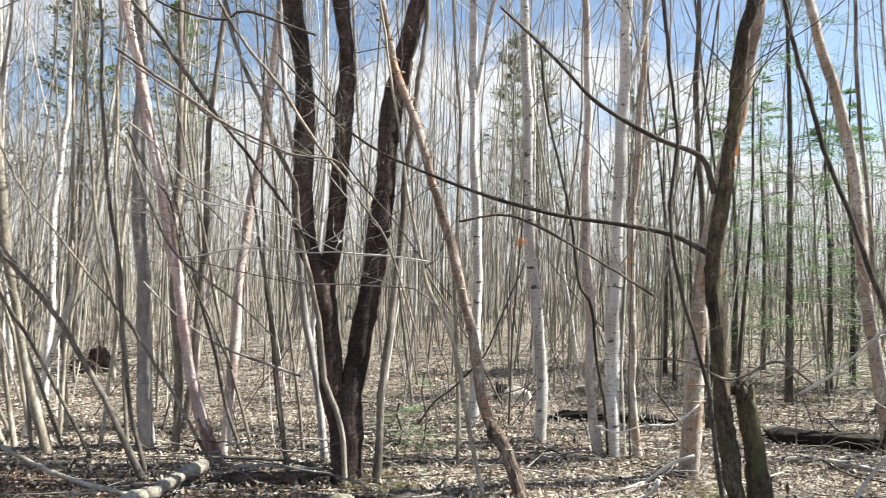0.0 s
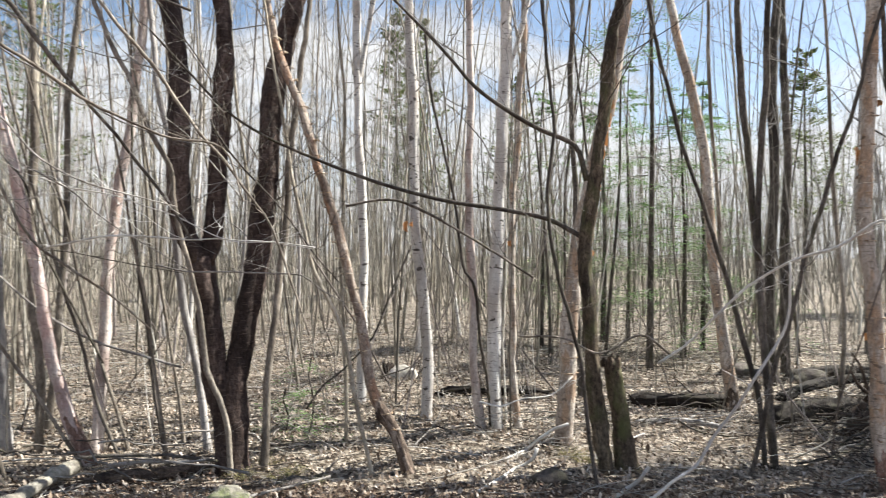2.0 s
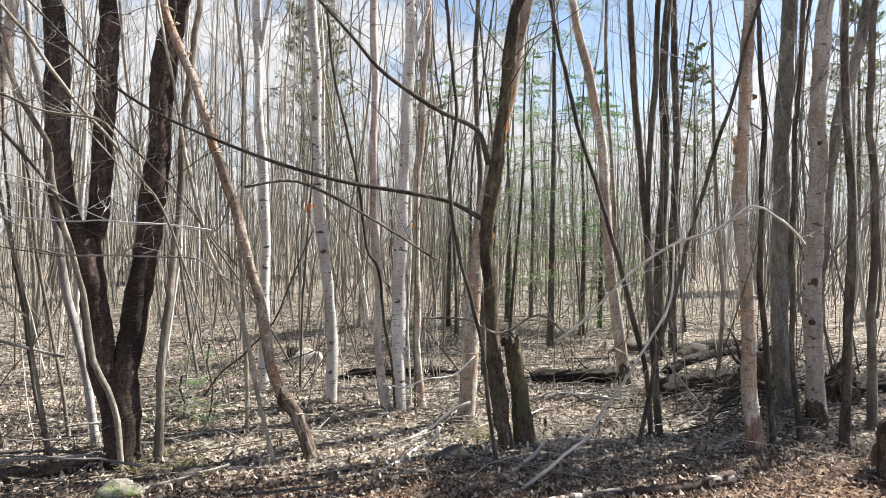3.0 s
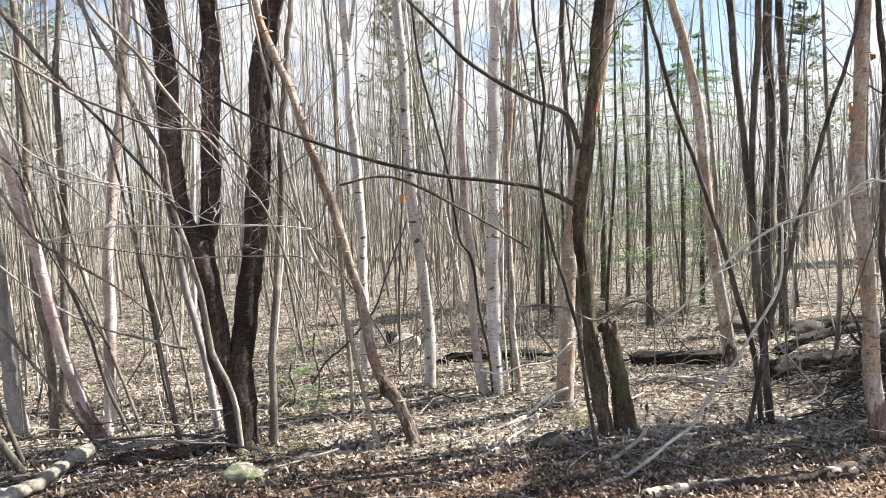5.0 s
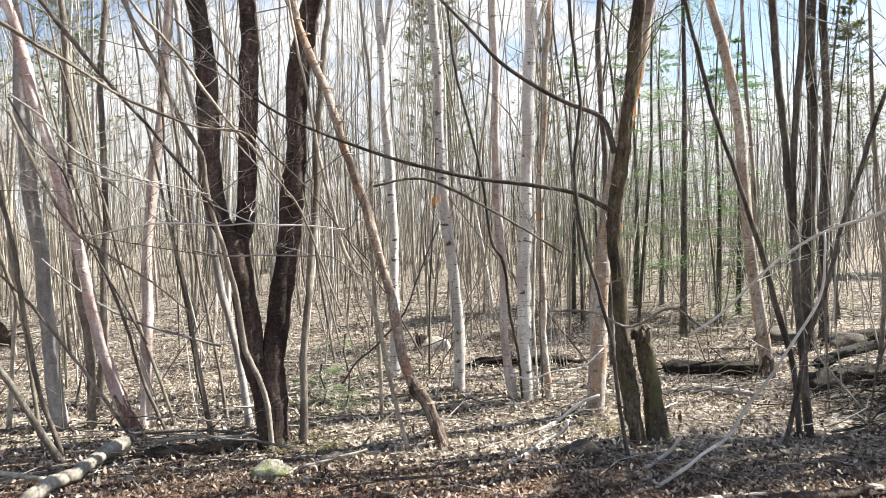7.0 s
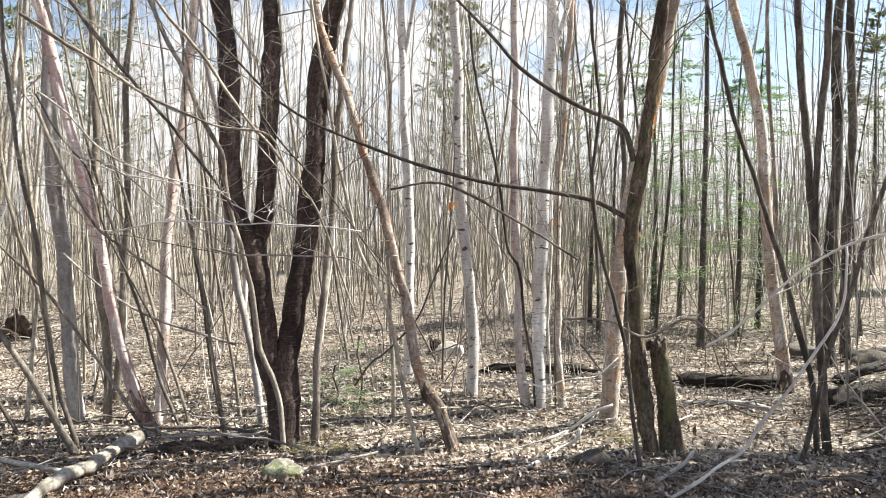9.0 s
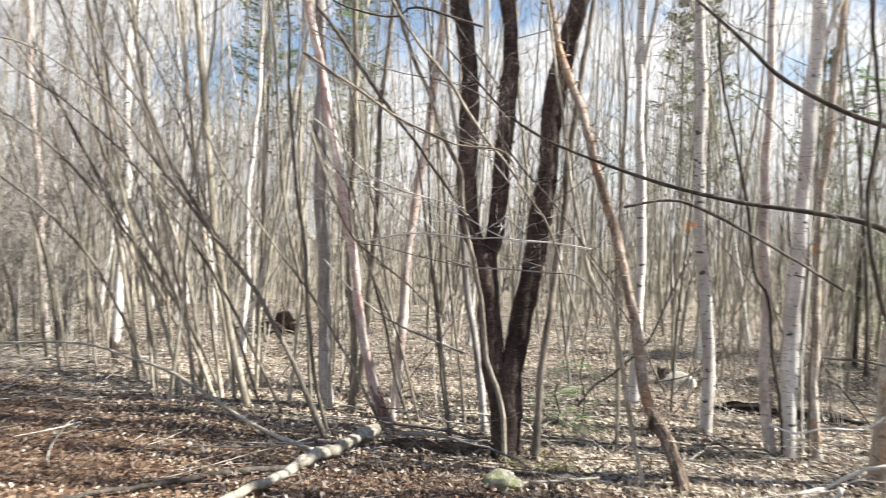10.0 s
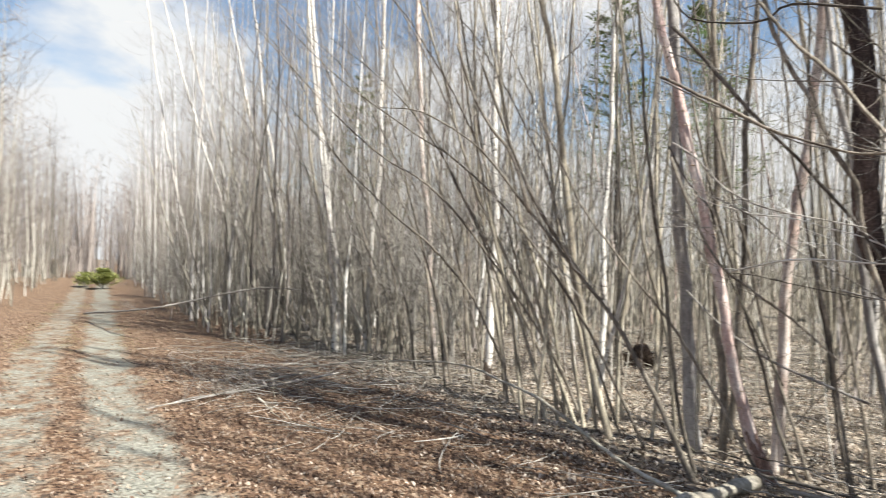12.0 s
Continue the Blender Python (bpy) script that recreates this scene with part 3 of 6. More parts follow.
grown_tree("yellow_birch", "pale peeling birch with orange curls and a scarred foot", "tree", (1.90, 4.95, 0.00),
           [([(1.90, 4.95, 0.00), (1.93, 4.93, 0.60), (1.93, 4.93, 1.07), (2.00, 4.91, 1.57), (2.11, 4.87, 2.16), (2.20, 4.83, 2.68), (2.29, 4.80, 3.29)], 0.073, 0.018, True)], TAN_BIRCH, top=12, twigs=12, flakes=420, sides=20, wobble=0.09)
grown_tree("maple_tree", "mossy dark brown tree with long sweeping branches", "tree", (1.97, 4.28, 0.00),
           [([(1.97, 4.28, 0.00), (1.90, 4.31, 0.51), (1.87, 4.32, 1.05), (1.83, 4.34, 1.46), (1.83, 4.34, 1.76), (1.88, 4.32, 2.18), (1.94, 4.29, 2.57), (1.97, 4.28, 2.88), (2.00, 4.26, 3.11)], 0.055, 0.016, True)], MOSSY,
           limbs=[([(1.81, 4.35, 1.68), (1.56, 4.39, 1.81), (1.21, 4.44, 1.88), (0.84, 4.47, 1.93), (0.48, 4.47, 2.01), (0.17, 4.44, 2.10), (-0.17, 4.39, 2.22), (-0.42, 4.32, 2.32), (-0.65, 4.24, 2.46), (-0.86, 4.15, 2.67), (-1.06, 4.05, 2.88)], 0.0189, 0.0063, 10),
                  ([(1.83, 4.34, 2.09), (1.77, 4.33, 2.29), (1.69, 4.34, 2.37), (1.50, 4.38, 2.45), (1.27, 4.42, 2.58), (1.03, 4.45, 2.75), (0.84, 4.47, 2.96), (0.61, 4.48, 3.19), (0.38, 4.48, 3.40)], 0.0210, 0.0084, 6)], top=11, twigs=12, sides=24, wobble=0.2, flare=0.25, twig_mat=DARK_BARK)
grown_tree("sapling", "thin dark stem curving beside the mossy tree", "tree", (1.76, 3.96, 0.00),
           [([(1.76, 3.96, 0.00), (1.69, 3.99, 0.45), (1.65, 4.01, 0.83), (1.58, 4.04, 1.17), (1.50, 4.07, 1.51), (1.46, 4.09, 1.97), (1.48, 4.08, 2.38), (1.45, 4.10, 2.71), (1.41, 4.11, 3.05)], 0.014, 0.008, True)], DARK_BARK, top=8, twigs=9, reach=1.2, flare=0.1)
grown_tree("maple_tree", "dark straight young tree behind the mossy tree", "tree", (2.73, 6.56, 0.00),
           [([(2.73, 6.56, 0.00), (2.69, 6.58, 0.99), (2.67, 6.59, 1.85), (2.64, 6.60, 2.59), (2.62, 6.60, 3.31), (2.62, 6.61, 3.91)], 0.039, 0.012, True)], DARK_BARK, top=11, twigs=12)
grown_tree("birch_tree", "cream and tan birch leaning among dark stems", "tree", (4.06, 5.82, 0.00),
           [([(4.06, 5.82, 0.00), (3.98, 5.87, 0.70), (3.93, 5.91, 1.27), (3.87, 5.95, 1.84), (3.83, 5.98, 2.41), (3.77, 6.02, 2.99), (3.71, 6.06, 3.39), (3.63, 6.11, 3.75)], 0.062, 0.022, True)], TAN_BIRCH, top=11, twigs=12, flakes=120, foot=(0.3, FOOT_BARK))
grown_tree("sapling", "dark thin leaning sapling with upright twigs", "tree", (3.21, 4.24, 0.00),
           [([(3.21, 4.24, 0.00), (3.18, 4.27, 0.47), (3.10, 4.33, 0.89), (3.01, 4.40, 1.32), (2.90, 4.48, 1.81), (2.78, 4.57, 2.27), (2.67, 4.65, 2.79), (2.58, 4.72, 3.27)], 0.021, 0.008, True)], DARK_BARK, top=8, twigs=8, reach=1.0, flare=0.1)
grown_tree("sapling", "thin grey sapling beside the tan birch", "tree", (4.18, 6.09, 0.00),
           [([(4.18, 6.09, 0.00), (4.13, 6.12, 0.96), (4.09, 6.15, 2.08), (4.04, 6.18, 3.02), (4.01, 6.21, 3.78)], 0.027, 0.009, True)], BROWN_BARK, top=9, twigs=8)
grown_tree("maple_tree", "dark forked tree in the clump near the debris", "tree", (3.31, 4.27, 0.00),
           [([(3.31, 4.27, 0.00), (3.27, 4.30, 0.63), (3.24, 4.33, 1.14), (3.22, 4.34, 1.52), (3.18, 4.37, 2.07), (3.14, 4.40, 2.66), (3.11, 4.43, 3.17)], 0.030, 0.013, True),
            ([(3.22, 4.34, 1.52), (3.22, 4.34, 2.03), (3.25, 4.32, 2.60), (3.26, 4.31, 3.13)], 0.026, 0.010, True)], DARK_BARK, top=11, twigs=12, flare=0.1)
grown_tree("maple_tree", "dark grey straight tree in the clump", "tree", (5.26, 6.82, 0.00),
           [([(5.26, 6.82, 0.00), (5.25, 6.83, 1.25), (5.28, 6.80, 2.63), (5.27, 6.82, 3.42), (5.26, 6.82, 4.00)], 0.069, 0.021, True)], DARK_BARK, top=12, twigs=12)
grown_tree("maple_tree", "dark grey slim tree in the clump", "tree", (5.90, 7.37, 0.00),
           [([(5.90, 7.37, 0.00), (5.89, 7.39, 1.64), (5.92, 7.36, 2.78), (5.88, 7.39, 3.64), (5.87, 7.40, 4.20)], 0.062, 0.019, True)], DARK_BARK, top=12, twigs=12)
grown_tree("sapling", "dark sapling leaning out over the debris", "tree", (3.02, 4.13, 0.00),
           [([(3.02, 4.13, 0.00), (3.13, 4.05, 0.69), (3.24, 3.97, 1.25), (3.32, 3.91, 1.75), (3.40, 3.85, 2.12), (3.50, 3.78, 2.50)], 0.017, 0.007, True)], DARK_BARK, top=7, twigs=8, reach=0.9, flare=0.1)
grown_tree("sapling", "thin brown sapling behind the cherry tree", "tree", (-0.44, 4.77, 0.00),
           [([(-0.44, 4.77, 0.00), (-0.41, 4.78, 0.62), (-0.36, 4.78, 1.21), (-0.32, 4.78, 1.71), (-0.28, 4.79, 2.25), (-0.20, 4.80, 2.86), (-0.16, 4.80, 3.27)], 0.030, 0.007, True)], BROWN_BARK, top=9, twigs=10)
grown_tree("sapling", "thin crooked dark sapling with side shoots", "tree", (-1.20, 5.16, 0.00),
           [([(-1.20, 5.16, 0.00), (-1.26, 5.15, 0.37), (-1.31, 5.14, 0.78), (-1.36, 5.13, 1.14), (-1.41, 5.11, 1.54), (-1.43, 5.11, 1.97)], 0.014, 0.004, True)], DARK_BARK, top=4.5, twigs=7, reach=0.7, flare=0.1)
grown_tree("sapling", "thin pale sapling on the leaf litter", "tree", (0.32, 4.52, 0.00),
           [([(0.32, 4.52, 0.00), (0.22, 4.53, 0.42), (0.13, 4.53, 0.84), (0.05, 4.54, 1.13), (-0.10, 4.55, 1.45), (-0.18, 4.56, 1.82)], 0.018, 0.005, True)], TAN_BARK, top=5, twigs=8, reach=0.8, flare=0.1)
grown_tree("sapling", "thin tan sapling near the yellow birch", "tree", (0.16, 5.16, 0.00),
           [([(0.16, 5.16, 0.00), (0.15, 5.16, 0.49), (0.12, 5.16, 1.05), (0.12, 5.16, 1.69), (0.12, 5.16, 2.51)], 0.017, 0.004, True)], TAN_BARK, top=7, twigs=8, reach=0.8, flare=0.1)
grown_tree("maple_tree", "dark pink-brown tree at the thicket edge", "tree", (-2.35, 6.00, 0.00),
           [([(-2.35, 6.00, 0.00), (-2.28, 6.02, 0.68), (-2.25, 6.04, 1.69), (-2.23, 6.05, 2.70), (-2.16, 6.07, 3.69)], 0.033, 0.012, True)], BROWN_BARK, top=10, twigs=10)
grown_tree("maple_tree", "brown tree beside the grey straight tree", "tree", (-2.18, 5.42, 0.00),
           [([(-2.18, 5.42, 0.00), (-2.18, 5.42, 0.60), (-2.22, 5.40, 1.34), (-2.24, 5.39, 2.01), (-2.24, 5.39, 2.76), (-2.24, 5.39, 3.46)], 0.034, 0.010, True)], BROWN_BARK, top=10, twigs=10)
grown_tree("sapling", "leaning brown sapling near the fallen log", "tree", (-2.22, 4.95, 0.00),
           [([(-2.22, 4.95, 0.00), (-2.33, 4.90, 0.52), (-2.40, 4.87, 1.06), (-2.44, 4.86, 1.51), (-2.49, 4.83, 1.99)], 0.020, 0.006, True)], BROWN_BARK, top=6, twigs=8, reach=0.8, flare=0.1)
grown_tree("birch_tree", "leaning pink-barked birch with a red-brown foot", "tree", (-1.74, 5.17, 0.00),
           [([(-1.74, 5.17, 0.00), (-1.85, 5.13, 0.30), (-1.96, 5.09, 0.78), (-2.06, 5.06, 1.32), (-2.14, 5.04, 1.75), (-2.23, 5.01, 2.29), (-2.31, 4.98, 2.73), (-2.42, 4.95, 3.21), (-2.54, 4.91, 3.70)], 0.047, 0.016, True)], RED_BARK, top=10, twigs=12, sides=20, wobble=0.1, flare=0.15, flakes=200, foot=(0.4, RED_FOOT))
grown_tree("birch_tree", "pinkish white birch beside the leaning birch", "tree", (-1.79, 5.49, 0.00),
           [([(-1.79, 5.49, 0.00), (-1.76, 5.50, 0.70), (-1.72, 5.51, 1.32), (-1.66, 5.53, 2.04), (-1.58, 5.56, 2.75), (-1.51, 5.58, 3.31), (-1.46, 5.59, 3.82)], 0.047, 0.014, True)], PINK_BIRCH, top=11, twigs=12)
grown_tree("beech_tree", "straight smooth grey trunk among saplings", "tree", (-2.45, 5.49, 0.00),
           [([(-2.45, 5.49, 0.00), (-2.50, 5.47, 0.69), (-2.55, 5.45, 1.76), (-2.60, 5.43, 2.83), (-2.64, 5.41, 3.89)], 0.062, 0.019, True)], GREY_BARK, top=12, twigs=13)
grown_tree("maple_tree", "arching dark brown stem that bends over the verge", "tree", (-2.16, 4.77, 0.00),
           [([(-2.16, 4.77, 0.00), (-2.32, 4.70, 0.38), (-2.48, 4.63, 0.75), (-2.66, 4.55, 1.12), (-2.93, 4.43, 1.51), (-3.33, 4.26, 2.03), (-3.59, 4.14, 2.41), (-3.87, 4.02, 2.71), (-4.24, 3.86, 2.95), (-4.62, 3.69, 3.02)], 0.027, 0.003, True)], BROWN_BARK,
           limbs=[([(-3.33, 4.26, 2.03), (-3.47, 4.20, 2.51), (-3.64, 4.12, 2.76), (-3.80, 4.05, 3.08), (-3.94, 3.99, 3.53)], 0.0187, 0.0093, 5),
                  ([(-2.93, 4.43, 1.51), (-3.24, 4.30, 2.03), (-3.42, 4.22, 2.44), (-3.60, 4.14, 2.95), (-3.72, 4.09, 3.31)], 0.0187, 0.0093, 5)], top=3.0, twigs=26, reach=1.2, first=0.25, flare=0.2)
grown_tree("maple_tree", "clump tree with ochre stained bark", "tree", (-3.13, 5.24, 0.00),
           [([(-3.13, 5.24, 0.00), (-3.26, 5.17, 0.61), (-3.37, 5.10, 1.20), (-3.43, 5.06, 1.62), (-3.47, 5.04, 2.26), (-3.53, 5.00, 2.90), (-3.61, 4.96, 3.53), (-3.66, 4.93, 3.84)], 0.038, 0.013, True)], TAN_BARK, top=10, twigs=12)
grown_tree("birch_tree", "slim white birch inside the thicket", "tree", (-4.38, 7.19, 0.00),
           [([(-4.38, 7.19, 0.00), (-4.37, 7.20, 1.19), (-4.37, 7.20, 1.94), (-4.33, 7.22, 2.90), (-4.29, 7.25, 4.02), (-4.25, 7.27, 4.76)], 0.040, 0.013, True)], BIRCH, top=11, twigs=10)
grown_tree("birch_tree", "white birch leaning inside the thicket", "tree", (-3.67, 5.77, 0.00),
           [([(-3.67, 5.77, 0.00), (-3.53, 5.87, 0.67), (-3.42, 5.93, 1.21), (-3.28, 6.02, 1.77), (-3.20, 6.07, 2.38), (-3.13, 6.11, 3.23), (-3.09, 6.14, 4.21)], 0.027, 0.009, True)], BIRCH, top=10, twigs=10)
grown_tree("birch_tree", "white birch with a dark foot in the thicket", "tree", (-5.63, 6.40, 0.00),
           [([(-5.63, 6.40, 0.00), (-5.60, 6.43, 0.72), (-5.57, 6.45, 1.88), (-5.57, 6.45, 3.18), (-5.58, 6.45, 4.62)], 0.053, 0.017, True)], BIRCH, top=12, twigs=12, foot=(0.35, FOOT_BARK))
grown_tree("birch_tree", "white birch with a red bark patch", "tree", (-7.56, 7.32, 0.00),
           [([(-7.56, 7.32, 0.00), (-7.61, 7.26, 1.04), (-7.64, 7.23, 1.98), (-7.73, 7.14, 3.43), (-7.79, 7.08, 5.11)], 0.054, 0.016, True)], PINK_BIRCH, top=12, twigs=12)
grown_tree("birch_tree", "white birch in the thicket by the track", "tree", (-8.96, 7.05, 0.00),
           [([(-8.96, 7.05, 0.00), (-8.95, 7.05, 1.34), (-8.91, 7.10, 2.23), (-8.86, 7.17, 3.49), (-8.85, 7.18, 4.74), (-8.85, 7.18, 5.63)], 0.054, 0.016, True)], BIRCH, top=12, twigs=12)
grown_tree("birch_tree", "twin white birch in the thicket by the track", "tree", (-9.45, 6.70, 0.00),
           [([(-9.45, 6.70, 0.00), (-9.48, 6.66, 1.32), (-9.57, 6.53, 2.96), (-9.65, 6.41, 4.41), (-9.70, 6.34, 5.24)], 0.059, 0.020, True)], BIRCH, top=12, twigs=12)
grown_tree("sapling", "thin tan sapling of the clump by the verge", "tree", (-3.88, 5.65, 0.00),
           [([(-3.88, 5.65, 0.00), (-3.97, 5.59, 0.78), (-4.10, 5.50, 1.38), (-4.26, 5.39, 2.02), (-4.37, 5.32, 2.66)], 0.021, 0.005, True)], TAN_BARK, top=7, twigs=12, reach=0.9, flare=0.2, group="saplings of the clump", subsubs=1)
grown_tree("sapling", "thin tan sapling of the clump by the verge", "tree", (-3.91, 5.35, 0.00),
           [([(-3.91, 5.35, 0.00), (-4.04, 5.26, 0.64), (-4.18, 5.15, 1.15), (-4.33, 5.05, 1.71), (-4.43, 4.98, 2.27)], 0.021, 0.005, True)], TAN_BARK, top=7, twigs=12, reach=0.9, flare=0.2, group="saplings of the clump", subsubs=1)
grown_tree("sapling", "thin tan sapling of the clump by the verge", "tree", (-3.53, 5.44, 0.00),
           [([(-3.53, 5.44, 0.00), (-3.64, 5.37, 0.83), (-3.73, 5.31, 1.51), (-3.79, 5.27, 2.29)], 0.020, 0.005, True)], TAN_BARK, top=7, twigs=12, reach=0.9, flare=0.2, group="saplings of the clump", subsubs=1)
grown_tree("sapling", "thin tan sapling of the clump by the verge", "tree", (-4.28, 5.41, 0.00),
           [([(-4.28, 5.41, 0.00), (-4.34, 5.37, 0.72), (-4.42, 5.30, 1.37), (-4.55, 5.21, 2.12)], 0.021, 0.005, True)], TAN_BARK, top=7, twigs=12, reach=0.9, flare=0.2, group="saplings of the clump", subsubs=1)
grown_tree("sapling", "thin tan sapling of the clump by the verge", "tree", (-3.39, 5.94, 0.00),
           [([(-3.39, 5.94, 0.00), (-3.44, 5.92, 0.79), (-3.43, 5.92, 1.64), (-3.43, 5.92, 2.49)], 0.021, 0.005, True)], TAN_BARK, top=7, twigs=12, reach=0.9, flare=0.2, group="saplings of the clump", subsubs=1)
grown_tree("sapling", "thin tan sapling of the clump by the verge", "tree", (-3.74, 5.31, 0.00),
           [([(-3.74, 5.31, 0.00), (-3.83, 5.25, 0.82), (-3.98, 5.15, 1.55), (-4.11, 5.06, 2.27), (-4.20, 5.00, 3.10)], 0.020, 0.005, True)], TAN_BARK, top=7, twigs=12, reach=0.9, flare=0.2, group="saplings of the clump", subsubs=1)
grown_tree("sapling", "thin tan sapling of the clump by the verge", "tree", (-3.49, 5.59, 0.00),
           [([(-3.49, 5.59, 0.00), (-3.61, 5.52, 0.81), (-3.77, 5.42, 1.56), (-3.89, 5.35, 2.59)], 0.020, 0.005, True)], TAN_BARK, top=7, twigs=12, reach=0.9, flare=0.2, group="saplings of the clump", subsubs=1)
grown_tree("sapling", "thin tan sapling of the clump by the verge", "tree", (-4.98, 5.99, 0.00),
           [([(-4.98, 5.99, 0.00), (-5.04, 5.94, 0.80), (-5.16, 5.84, 1.59), (-5.22, 5.79, 2.38)], 0.024, 0.006, True)], TAN_BARK, top=7, twigs=12, reach=0.9, flare=0.2, group="saplings of the clump", subsubs=1)
grown_tree("sapling", "thin tan sapling of the clump by the verge", "tree", (-3.87, 5.11, 0.00),
           [([(-3.87, 5.11, 0.00), (-3.82, 5.15, 0.67), (-3.79, 5.17, 1.34), (-3.74, 5.20, 2.12)], 0.020, 0.005, True)], TAN_BARK, top=7, twigs=12, reach=0.9, flare=0.2, group="saplings of the clump", subsubs=1)
grown_tree("sapling", "thin tan sapling of the clump by the verge", "tree", (-3.66, 5.49, 0.00),
           [([(-3.66, 5.49, 0.00), (-3.84, 5.38, 0.58), (-4.02, 5.26, 1.10), (-4.29, 5.08, 1.71), (-4.53, 4.93, 2.38)], 0.020, 0.005, True)], TAN_BARK, top=7, twigs=12, reach=0.9, flare=0.2, group="saplings of the clump", subsubs=1)
grown_tree("sapling", "thin tan sapling of the clump by the verge", "tree", (-2.47, 5.21, 0.00),
           [([(-2.47, 5.21, 0.00), (-2.51, 5.19, 0.52), (-2.57, 5.17, 1.03), (-2.70, 5.10, 1.64), (-2.77, 5.08, 2.26)], 0.018, 0.004, True)], TAN_BARK, top=7, twigs=12, reach=0.9, flare=0.2, group="saplings of the clump", subsubs=1)
grown_tree("sapling", "thin tan sapling of the clump by the verge", "tree", (-2.83, 5.46, 0.00),
           [([(-2.83, 5.46, 0.00), (-2.78, 5.49, 0.66), (-2.76, 5.50, 1.32), (-2.79, 5.48, 2.14)], 0.019, 0.004, True)], TAN_BARK, top=7, twigs=12, reach=0.9, flare=0.2, group="saplings of the clump", subsubs=1)
grown_tree("sapling", "thin tan sapling of the clump by the verge", "tree", (-3.32, 5.70, 0.00),
           [([(-3.32, 5.70, 0.00), (-3.29, 5.71, 0.82), (-3.23, 5.75, 1.52), (-3.14, 5.79, 2.17)], 0.020, 0.005, True)], TAN_BARK, top=7, twigs=12, reach=0.9, flare=0.2, group="saplings of the clump", subsubs=1)
grown_tree("sapling", "thin crooked brown sapling in the undergrowth", "tree", (-1.52, 5.16, 0.00),
           [([(-1.52, 5.16, 0.00), (-1.65, 5.12, 0.38), (-1.75, 5.09, 0.80), (-1.86, 5.06, 1.18), (-1.96, 5.03, 1.56)], 0.015, 0.004, True)], BROWN_BARK, top=5, twigs=7, reach=0.7, flare=0.1, group="undergrowth saplings", subsubs=1)
grown_tree("sapling", "thin crooked brown sapling in the undergrowth", "tree", (-1.11, 5.38, 0.00),
           [([(-1.11, 5.38, 0.00), (-1.18, 5.37, 0.62), (-1.27, 5.35, 1.20), (-1.33, 5.34, 1.68)], 0.015, 0.004, True)], BROWN_BARK, top=5, twigs=7, reach=0.7, flare=0.1, group="undergrowth saplings", subsubs=1)
grown_tree("sapling", "thin crooked brown sapling in the undergrowth", "tree", (-1.15, 5.02, 0.00),
           [([(-1.15, 5.02, 0.00), (-1.21, 5.01, 0.45), (-1.27, 5.00, 0.86)], 0.014, 0.004, True)], BROWN_BARK, top=5, twigs=7, reach=0.7, flare=0.1, group="undergrowth saplings", subsubs=1)
grown_tree("sapling", "thin crooked brown sapling in the undergrowth", "tree", (-1.57, 5.51, 0.00),
           [([(-1.57, 5.51, 0.00), (-1.71, 5.47, 0.55), (-1.82, 5.44, 0.96)], 0.016, 0.004, True)], BROWN_BARK, top=5, twigs=7, reach=0.7, flare=0.1, group="undergrowth saplings", subsubs=1)
grown_tree("sapling", "thin crooked brown sapling in the undergrowth", "tree", (-1.27, 6.90, 0.00),
           [([(-1.27, 6.90, 0.00), (-1.39, 6.88, 0.85), (-1.47, 6.86, 1.52)], 0.019, 0.005, True)], BROWN_BARK, top=5, twigs=7, reach=0.7, flare=0.1, group="undergrowth saplings", subsubs=1)
grown_tree("yellow_birch", "orange-brown peeling birch near the debris pile", "tree", (3.73, 3.68, 0.00),
           [([(3.73, 3.68, 0.00), (3.68, 3.73, 0.43), (3.67, 3.74, 0.85), (3.65, 3.76, 1.35), (3.63, 3.78, 1.89), (3.64, 3.77, 2.52), (3.63, 3.78, 2.94), (3.65, 3.76, 3.35)], 0.054, 0.019, True)], TAN_BIRCH, top=12, twigs=12, flakes=420, sides=20, wobble=0.1, foot=(0.3, RED_FOOT))
grown_tree("maple_tree", "thick green-grey trunk behind the peeling birch", "tree", (4.68, 4.32, 0.00),
           [([(4.68, 4.32, 0.00), (4.64, 4.35, 0.72), (4.62, 4.38, 1.46), (4.63, 4.37, 2.21), (4.65, 4.35, 2.95), (4.64, 4.35, 3.69)], 0.078, 0.027, True)], GREEN_GREY_BARK, top=12, twigs=12, sides=20, wobble=0.08, flare=0.2)
knotted = grown_tree("birch_tree", "thick white birch with round dark knots, greyed to look shaded", "tree", (4.65, 3.98, 0.00),
           [([(4.65, 3.98, 0.00), (4.63, 4.00, 0.77), (4.61, 4.03, 1.47), (4.63, 4.01, 2.17), (4.64, 4.00, 2.87), (4.65, 3.98, 3.56)], 0.075, 0.027, True)], SHADE_GREYED_BIRCH, top=13, twigs=14, sides=20, wobble=0.08, flare=0.2, foot=(0.25, FOOT_BARK))
for x, y, z, size in ((4.575, 3.965, 1.22, 0.027), (4.56, 3.975, 0.88, 0.030), (4.59, 3.955, 2.35, 0.020)):
    heap = Heap()
    out = unit(np.array([x - 4.63, y - 4.01, 0.0]))
    turn = np.linspace(0, 1, 5)[:, None]
    heap.limb(np.array([x - 4.65, y - 3.98, z]) + out * 0.030 * (turn - 0.5), size * np.array([1.0, 1.05, 0.9, 0.7, 0.35]), 12, 0.12, caps=True)
    part("knot", heap, FOOT_BARK, knotted.children[0], "round dark knot")

